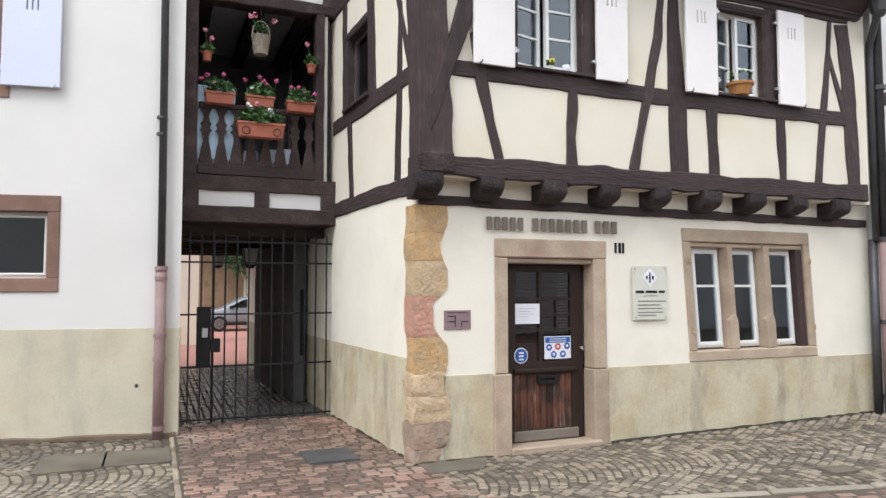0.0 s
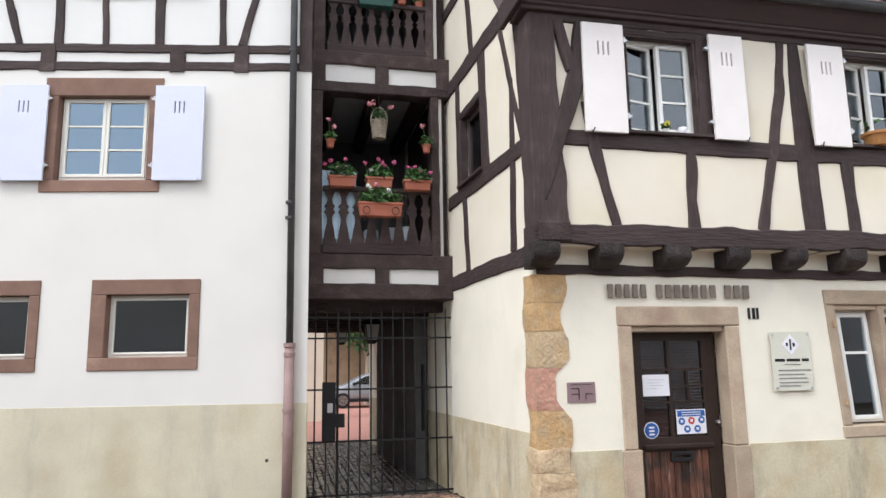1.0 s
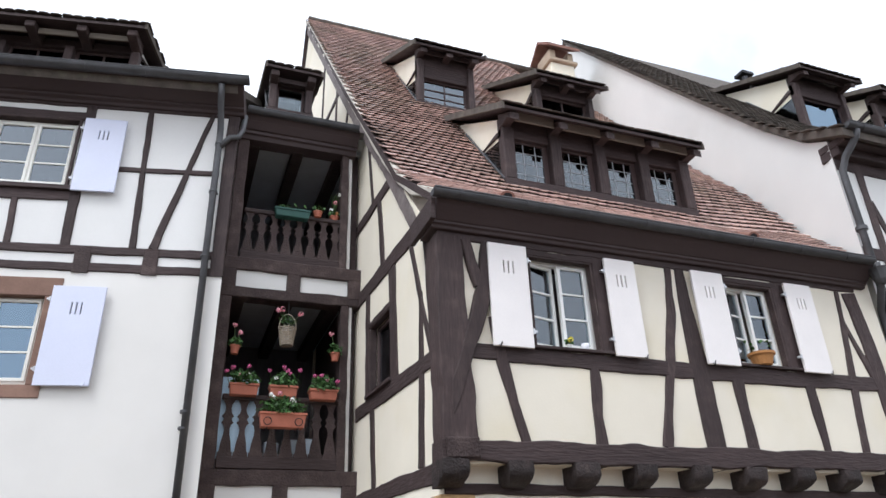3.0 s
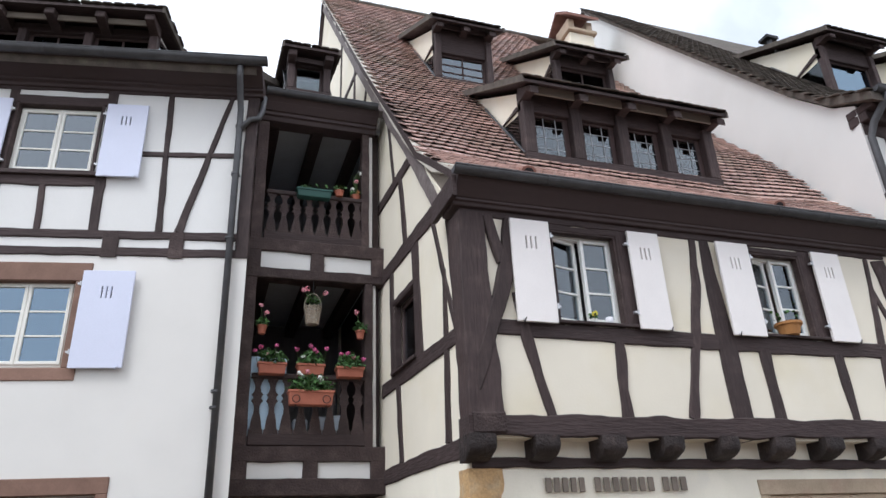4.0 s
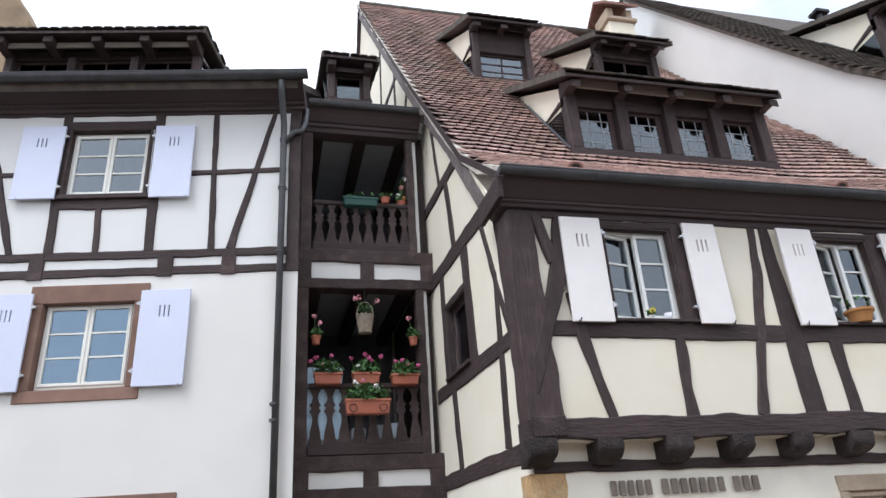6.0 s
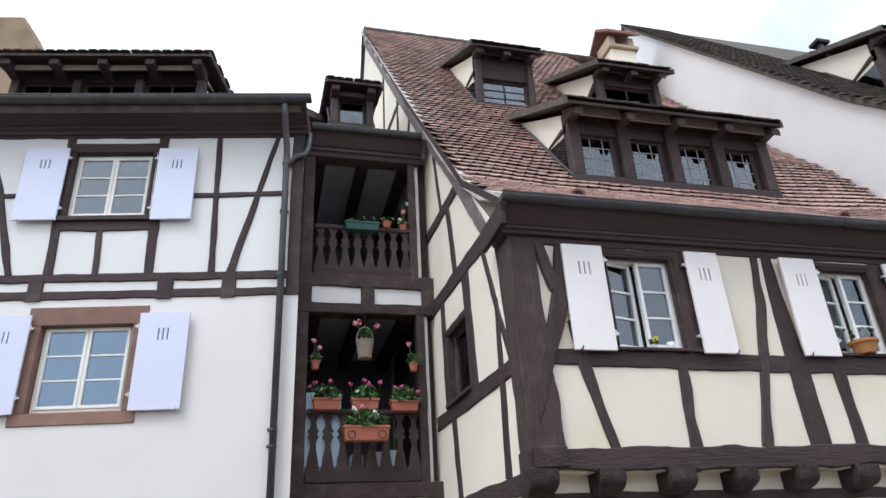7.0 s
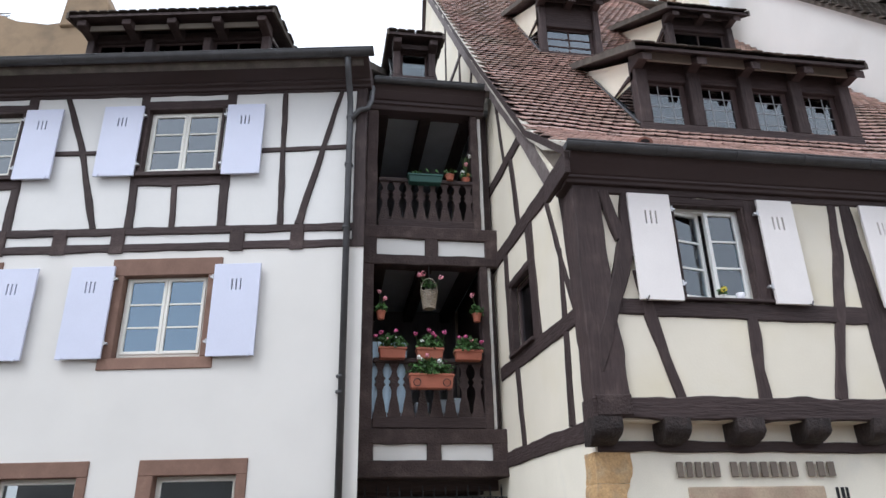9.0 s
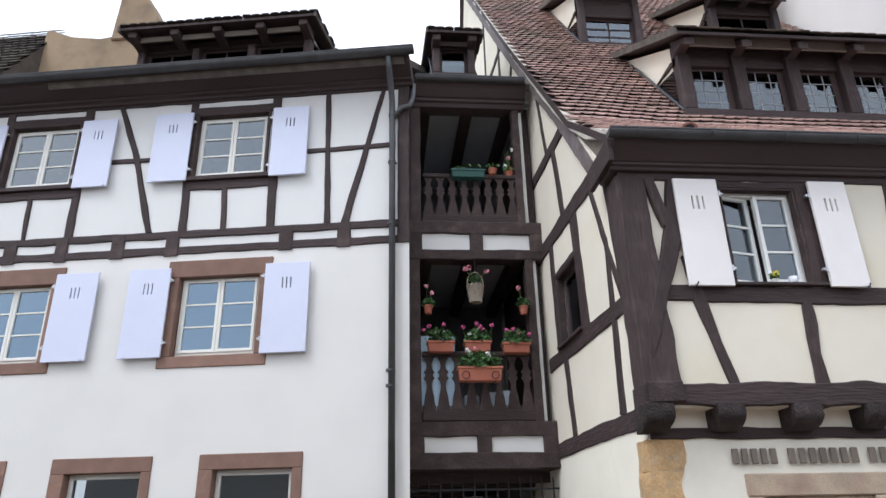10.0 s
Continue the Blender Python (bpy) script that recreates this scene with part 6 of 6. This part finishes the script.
for x in (-0.2, 0.2):
    ring = [(x + 0.05 * math.cos(a * math.pi / 6), -0.10, 0.07 + 0.05 * math.sin(a * math.pi / 6)) for a in range(13)]
    part("bracket_scroll", Shape().tube(ring, 0.006, 6), M_IRON, low)
    part("bracket_arm", Shape().tube([(x, -0.09, -0.01), (x, 0.22, -0.01), (x, 0.22, 0.3)], 0.007, 6), M_IRON, low)
green = planter(1.00, 1.53, 6.95, 7.08, -0.08, [], "empty green plastic flower box on the upper railing", mat=M_GREEN_BOX, tall=0.03, n=30)


def pot(m, r, h, label, mat, leaves=90, flowers=(), group=""):
    ob = thing("flower_pot", m, label, "flower pot", group=group)
    part("pot", Shape().lathe([(r * 0.7, 0), (r * 0.95, h * 0.8), (r * 1.08, h * 0.8), (r * 1.1, h), (r * 0.9, h), (r * 0.85, h * 0.85)], 16), mat, ob, smooth=False)
    if leaves:
        part("foliage", leaf_cloud(leaves, r * 1.5, r * 1.4, r * 1.6, 0.024, (0, 0, h + r * 0.5)), M_LEAF, ob)
    for x, z, mt in flowers:
        flower_head(ob, WORLD[ob], (x, -0.03, h + z), 0.04, mt, (0, 0, h))
    return ob


pot(FG @ Matrix.Translation((0.62, -0.08, 4.76)), 0.065, 0.12, "small clay pot with a pale pink geranium on the post", M_TERRA, 100, [(-0.03, 0.28, M_PALEPINK), (0.05, 0.18, M_PALEPINK)], "pots on the gallery posts")
pot(FG @ Matrix.Translation((2.00, -0.08, 4.76)), 0.065, 0.12, "small clay pot with a pale pink geranium on the post", M_TERRA, 100, [(-0.06, 0.27, M_PALEPINK)], "pots on the gallery posts")
pot(FG @ Matrix.Translation((1.66, -0.05, 7.05)), 0.07, 0.09, "small red pot on the upper gallery railing", M_TERRA, 20)
vine = pot(FG @ Matrix.Translation((1.93, 0.02, 7.05)), 0.07, 0.08, "thin flowering plant in a pot on the upper railing", M_TERRA, 60, [(-0.05, 0.1, M_WHITEPETAL), (0.0, 0.25, M_PALEPINK), (0.06, 0.4, M_WHITEPETAL), (0.03, 0.05, M_ORANGE_POT)])
for k in range(7):
    p = Vector((random.uniform(-0.08, 0.1), random.uniform(-0.05, 0.05), random.uniform(0.15, 0.5)))
    part("stem", Shape().tube([(0, 0, 0.08), (p.x * 0.4, p.y, p.z * 0.6), p], 0.004, 5), M_STEM, vine)
pot(FR @ Matrix.Translation((6.66, -0.235, 4.128)), 0.15, 0.15, "wide ochre clay bowl on the window sill", M_ORANGE_POT, 16)
pot(FR @ Matrix.Translation((3.98, -0.20, 4.128)), 0.035, 0.05, "tiny pot with a yellow-green plant on the sill", M_PVC, 25, [(0.0, 0.05, material("yellow_petals", (0.75, 0.65, 0.1), bump=0))])
cup = solo("white_cup", Shape().lathe([(0.035, 0), (0.045, 0.09), (0.04, 0.09), (0.032, 0.01)], 14), M_PAPER, FR @ Matrix.Translation((4.20, -0.17, 4.128)), "white cup standing on the window sill", "cup", smooth=True)

bask = thing("hanging_basket", FG @ Matrix.Translation((1.32, 0.0, 4.96)), "woven wicker basket with pink geraniums hung from the gallery beam", "basket")
for k in range(11):
    z = 0.025 + k * 0.022
    r = 0.085 + 0.004 * k
    part("wicker_ring", Shape().tube([(r * math.cos(a * math.pi / 8) * (1 + 0.03 * (-1) ** (a + k)), r * math.sin(a * math.pi / 8) * (1 + 0.03 * (-1) ** (a + k)), z) for a in range(17)], 0.0075, 6), M_WICKER, bask)
for k in range(12):
    a = k * math.pi / 6
    part("wicker_stake", Shape().tube([(0.085 * math.cos(a), 0.085 * math.sin(a), 0.0), (0.125 * math.cos(a), 0.125 * math.sin(a), 0.275)], 0.006, 5), M_WICKER, bask)
part("wicker_base", Shape().lathe([(0.085, 0.0), (0.09, 0.03)], 16), M_WICKER, bask)
part("handle", Shape().tube([(0.12 * math.cos(a * math.pi / 10), 0, 0.27 + 0.20 * math.sin(a * math.pi / 10)) for a in range(11)], 0.007, 6), M_WICKER, bask)
part("hook", Shape().tube([(0, 0, 0.46), (0, 0, 0.66)], 0.006, 6), M_IRON, bask)
part("foliage", leaf_cloud(60, 0.12, 0.12, 0.10, 0.022, (0, 0, 0.36)), M_LEAF, bask)
for x, z in ((-0.14, 0.50), (-0.09, 0.52), (0.17, 0.47)):
    flower_head(bask, WORLD[bask], (x, -0.05, z), 0.045, M_PALEPINK, (x * 0.3, 0, 0.34))

# pale blue sheet and boxes behind the railing
s = Shape()
n = 16
vs = [(0.52 + 0.48 * i / n, 0.07 + 0.012 * math.sin(i * 1.9) + 0.004 * k, 3.40 + 0.36 * k) for k in range(4) for i in range(n + 1)]
s.add(vs, [(k * (n + 1) + i, k * (n + 1) + i + 1, (k + 1) * (n + 1) + i + 1, (k + 1) * (n + 1) + i) for k in range(3) for i in range(n)])
solo("blue_sheet", s, M_BLUE_CLOTH, FG, "pale blue cloth hung behind the gallery railing", "cloth", smooth=True)
for u, h in ((1.12, 0.28), (1.42, 0.32), (1.66, 0.34)):
    b = solo("storage_tub", Shape().box(u, u + 0.2, 0.08, 0.4, 3.0, 3.36 + h), M_TUB, FG, "grey plastic tub on the gallery floor", "tub", group="tubs on the gallery floor", bevel=0.02)

# shrub showing through the passage
def shrub(x, y, z, r, n):
    ob = thing("courtyard_tree", Matrix.Translation((x, y, 0)), "leafy green tree standing behind the courtyard wall", "tree")
    part("trunk", Shape().tube([(0, 0, 0), (0.05, 0, z * 0.5), (0.0, 0, z)], [0.14, 0.11, 0.06], 8), M_WICKER, ob)
    for k in range(5):
        a = k * 1.26
        part("limb", Shape().tube([(0, 0, z * 0.6), (0.5 * r * math.cos(a), 0.5 * r * math.sin(a), z)], [0.05, 0.02], 6), M_WICKER, ob)
    part("crown", leaf_cloud(1500, r, r, r * 0.9, 0.10, (0, 0, z), lower=-1), M_LEAF, ob)


shrub(3.9, 33.0, 3.6, 1.3, 900)

# ---- street paving, kerb and covers ----
def stones(rects, height=0.035, lift=0.0):
    """rects: (cx, cy, half length, half width, turn). Bottomless setts with worn tops."""
    vs, fs = [], []
    for cx, cy, a, b, r in rects:
        c, s_ = math.cos(r), math.sin(r)
        top = ground_z(cx) + lift + random.uniform(-0.006, 0.006)
        tilt = (random.uniform(-0.03, 0.03), random.uniform(-0.03, 0.03))
        k = len(vs)
        for z, q in ((-height, 1.0), (-0.010, 1.0), (0.0, 0.80)):
            for sx, sy in ((-1, -1), (1, -1), (1, 1), (-1, 1)):
                dx, dy = sx * a * q * random.uniform(0.94, 1.0), sy * b * q * random.uniform(0.92, 1.0)
                vs.append((cx + dx * c - dy * s_, cy + dx * s_ + dy * c, top + z + dx * tilt[0] + dy * tilt[1]))
        for j in (0, 4):
            fs += [(k + j + i, k + j + (i + 1) % 4, k + j + 4 + (i + 1) % 4, k + j + 4 + i) for i in range(4)]
        fs.append((k + 8, k + 9, k + 10, k + 11))
    return vs, fs


def in_white(x, y):
    return y < 9.0 - math.tan(radians(9.9)) * (x - 0.33)


def kerb_y(x):
    return 4.61 - 0.243 * (x - 4.55)


COVERS = [(-0.98, -0.42, 7.70, 8.42), (-0.38, 0.20, 7.74, 8.36), (1.54, 2.00, 7.10, 7.60), (5.92, 6.20, 4.70, 4.84)]


def free(x, y, m=0.05):
    return not any(a - m < x < b + m and c - m < y < d + m for a, b, c, d in COVERS)


def fans(x0, x1, y0, y1, keep, size=0.10, span=1.25, rise=0.22):
    """Setts in segmental arcs that follow one another along the street, in bays side by side."""
    fine = [(-span / 2 + span * k / 200, rise * (1 - (2 * (-0.5 + k / 200)) ** 2)) for k in range(201)]
    run = [0.0]
    for (a, b), (c, d) in zip(fine, fine[1:]):
        run.append(run[-1] + math.hypot(c - a, d - b))
    n = int(run[-1] / size)
    got = []
    for col in range(int((y1 - y0) / span) + 1):
        cy = y1 - (col + 0.5) * span
        for r in range(-6, int((x1 - x0) / size) + 4):
            shift = 0.5 * (r % 2) + random.uniform(-0.08, 0.08)
            for k in range(-1, n + 1):
                t = (k + 0.5 + shift) / n * run[-1]
                if not 0 < t < run[-1]:
                    continue
                q = next(i for i, v in enumerate(run) if v >= t)
                u, bend = fine[q]
                x, y = x0 + r * size + bend + random.uniform(-0.005, 0.005), cy + u + random.uniform(-0.004, 0.004)
                if y0 <= y <= y1 and x0 <= x <= x1 and keep(x, y) and free(x, y):
                    turn = math.atan2(1.0, -8 * rise * u / span ** 2)
                    got.append((x, y, run[-1] / n * 0.44 * random.uniform(0.9, 1.03), size * 0.43 * abs(math.sin(turn)) * random.uniform(0.92, 1.04), turn))
    return got


def pavement(name, rects, mat, label, unit, near_key, lift=0.0):
    """A stretch of paving: the 300 stones next to the house as single pieces, the rest as one mesh."""
    base = thing(name, Matrix.Translation((0, 0, 0)), label, "paving", kind="structure")
    rects = sorted(rects, key=near_key)
    for r in rects[:300]:
        vs, fs = stones([r], lift=lift)
        o = Vector((r[0], r[1], 0))
        me = bpy.data.meshes.new(unit)
        me.from_pydata([tuple(Vector(v) - o) for v in vs], [], fs)
        me.materials.append(mat)
        part(unit, me, mat, base, Matrix.Translation(o))
    stuff(unit + "s", *stones(rects[300:], lift=lift), mat, base)
    return base


pavement("cobbled_footway", fans(2.52, 11.0, 3.0, 6.66, lambda x, y: y > kerb_y(x) + 0.10 and not (x < 3.1 and y > 6.25)), M_COBBLE, "wet grey-brown setts laid in fans before the house", "sett", lambda r: abs(r[0] - 4.2) + abs(r[1] - 5.6))
pavement("cobbled_forecourt", fans(-6.5, 0.24, 3.5, 10.5, in_white), M_COBBLE, "wet grey-brown setts laid in fans before the white house", "sett", lambda r: abs(r[0] + 0.4) + abs(r[1] - 7.4))
pav = []
row = 0
y = 3.6
while y < 9.72:
    x = 0.30 - (0.105 if row % 2 else 0.0) + random.uniform(-0.02, 0.02)
    while x < 2.50 + (0.1 if y < 6.6 else -0.045 * (y - 6.6)):
        w = 0.165 * random.uniform(0.8, 1.15)
        if x > 0.22 and free(x + w / 2, y):
            pav.append((x + w / 2, y + random.uniform(-0.006, 0.006), w / 2 - 0.0075, 0.0415, random.uniform(-0.02, 0.02)))
        x += w
    y += 0.097
    row += 1
pavement("paver_driveway", pav, M_PAVER, "wet red-brown pavers leading to the passage gate", "paver", lambda r: abs(r[0] - 1.4) + abs(r[1] - 7.6))
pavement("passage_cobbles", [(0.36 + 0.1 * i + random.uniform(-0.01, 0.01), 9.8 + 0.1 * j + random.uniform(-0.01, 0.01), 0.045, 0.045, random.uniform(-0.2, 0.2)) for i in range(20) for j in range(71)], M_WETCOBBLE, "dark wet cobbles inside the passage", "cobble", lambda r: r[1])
road = []
for j in range(22):
    for i in range(40):
        x = 2.7 + i * 0.21 + (0.1 if j % 2 else 0)
        y = kerb_y(x) - 0.17 - j * 0.115
        road.append((x, y, 0.097, 0.05, -0.24))
y = -8.8
row = 0
while y < 3.45:
    x = -9.0 + (0.105 if row % 2 else 0.0)
    while x < 11.0:
        if x < 2.5 or y < kerb_y(x) - 2.75:
            road.append((x, y, 0.097, 0.05, random.uniform(-0.02, 0.02)))
        x += 0.21
    y += 0.115
    row += 1
pavement("paved_road", road, M_PAVER, "red-brown pavers of the street below the kerb", "paver", lambda r: abs(r[0] - 5.5) + abs(r[1] - 4.3), lift=-0.004)
kerb = thing("kerb", Matrix.Translation((5.5, kerb_y(5.5), 0)), "pale granite kerb between footway and street", "kerb", kind="structure")
for k in range(9):
    x = 3.0 + k * 0.95
    Fk = Matrix.Translation((x, kerb_y(x), ground_z(x))) @ Matrix.Rotation(math.atan(-0.245), 4, "Z")
    part("kerb_stone", Shape().box(0.004, 0.966, -0.045, 0.045, -0.12, 0.018), M_KERB, kerb, Fk, bevel=0.012)
border = thing("border_stones", Matrix.Translation((0.26, 7, 0)), "straight row of paler stones edging the driveway", "border", kind="structure")
for k in range(22):
    part("border_stone", Shape().box(0.235, 0.29, 4.6 + k * 0.2, 4.79 + k * 0.2, -0.05, 0.006), M_COBBLE, border, Matrix(), bevel=0.01)
solo("concrete_apron", Shape().add([(2.50, 6.25, -0.04), (3.05, 6.25, -0.04), (3.3, 6.68, -0.04), (2.50, 6.68, -0.04), (2.50, 6.25, 0.008), (3.05, 6.25, 0.008), (3.3, 6.68, 0.012), (2.50, 6.68, 0.012)], [(3, 2, 1, 0), (4, 5, 6, 7), (0, 1, 5, 4), (1, 2, 6, 5), (2, 3, 7, 6), (3, 0, 4, 7)]), M_CONCRETE, Matrix(), "worn concrete patch at the foot of the corner", "concrete patch", kind="structure")
for (a, b, c, d), mt, lb in zip(COVERS, (M_CONCRETE, M_CONCRETE, M_CASTIRON, M_CONCRETE), ("concrete inspection cover in the cobbles", "concrete inspection cover in the cobbles", "cast-iron manhole cover in the red pavers", "small concrete drain cover near the kerb")):
    z = ground_z((a + b) / 2)
    cov = solo("manhole_cover", Shape().wall(a, b, c, d, -z - 0.012, 0.04 - z, []), mt, Matrix(), lb, "manhole cover", bevel=0.0)
    me = cov.data
    for v in me.vertices:
        x, yy, zz = v.co
        v.co = (x, zz, -yy)
    me.flip_normals()
    frame_part = Shape().box(a - 0.03, b + 0.03, c - 0.03, c, z - 0.03, z + 0.014).box(a - 0.03, b + 0.03, d, d + 0.03, z - 0.03, z + 0.014).box(a - 0.03, a, c, d, z - 0.03, z + 0.014).box(b, b + 0.03, c, d, z - 0.03, z + 0.014)
    part("cover_frame", frame_part, mt, cov, Matrix())
solo("wall_vent", disc(-0.47, 0.61, 0.022, -0.006), M_ZINC, FL, "small round black hole cover in the plinth", "vent", kind="structure")

# mossy soil gathered along the foot of the walls
for nm, pts in (("side", [(2.515, 6.66), (2.44, 8.1), (2.37, 9.66)]), ("front", [(4.84, 6.655), (6.6, 6.655), (9.1, 6.655)]), ("corner", [(2.46, 6.63), (2.75, 6.64), (3.35, 6.645)])):
    path = []
    for (xa, ya), (xb, yb) in zip(pts, pts[1:]):
        m = max(2, int(math.hypot(xb - xa, yb - ya) / 0.09))
        path += [(xa + (xb - xa) * k / m, ya + (yb - ya) * k / m) for k in range(m)]
    path.append(pts[-1])
    body = Shape().tube([(x + random.uniform(-0.01, 0.01), y + random.uniform(-0.01, 0.01), ground_z(x) - 0.006) for x, y in path], [random.uniform(0.014, 0.034) for _ in path], 7)
    solo("soil_seam", body, M_MOSS, Matrix(), "dark mossy soil gathered where wall meets paving", "soil", kind="structure", smooth=True)

# added unseen wall closing the street behind the camera; bounces light, fills reflections
solo("street_wall", Shape().box(-30, 40, -9.5, -9.0, -0.2, 6.0), M_STREET, Matrix(), "plain unseen wall across the street, pale to bounce light", "wall", kind="structure")
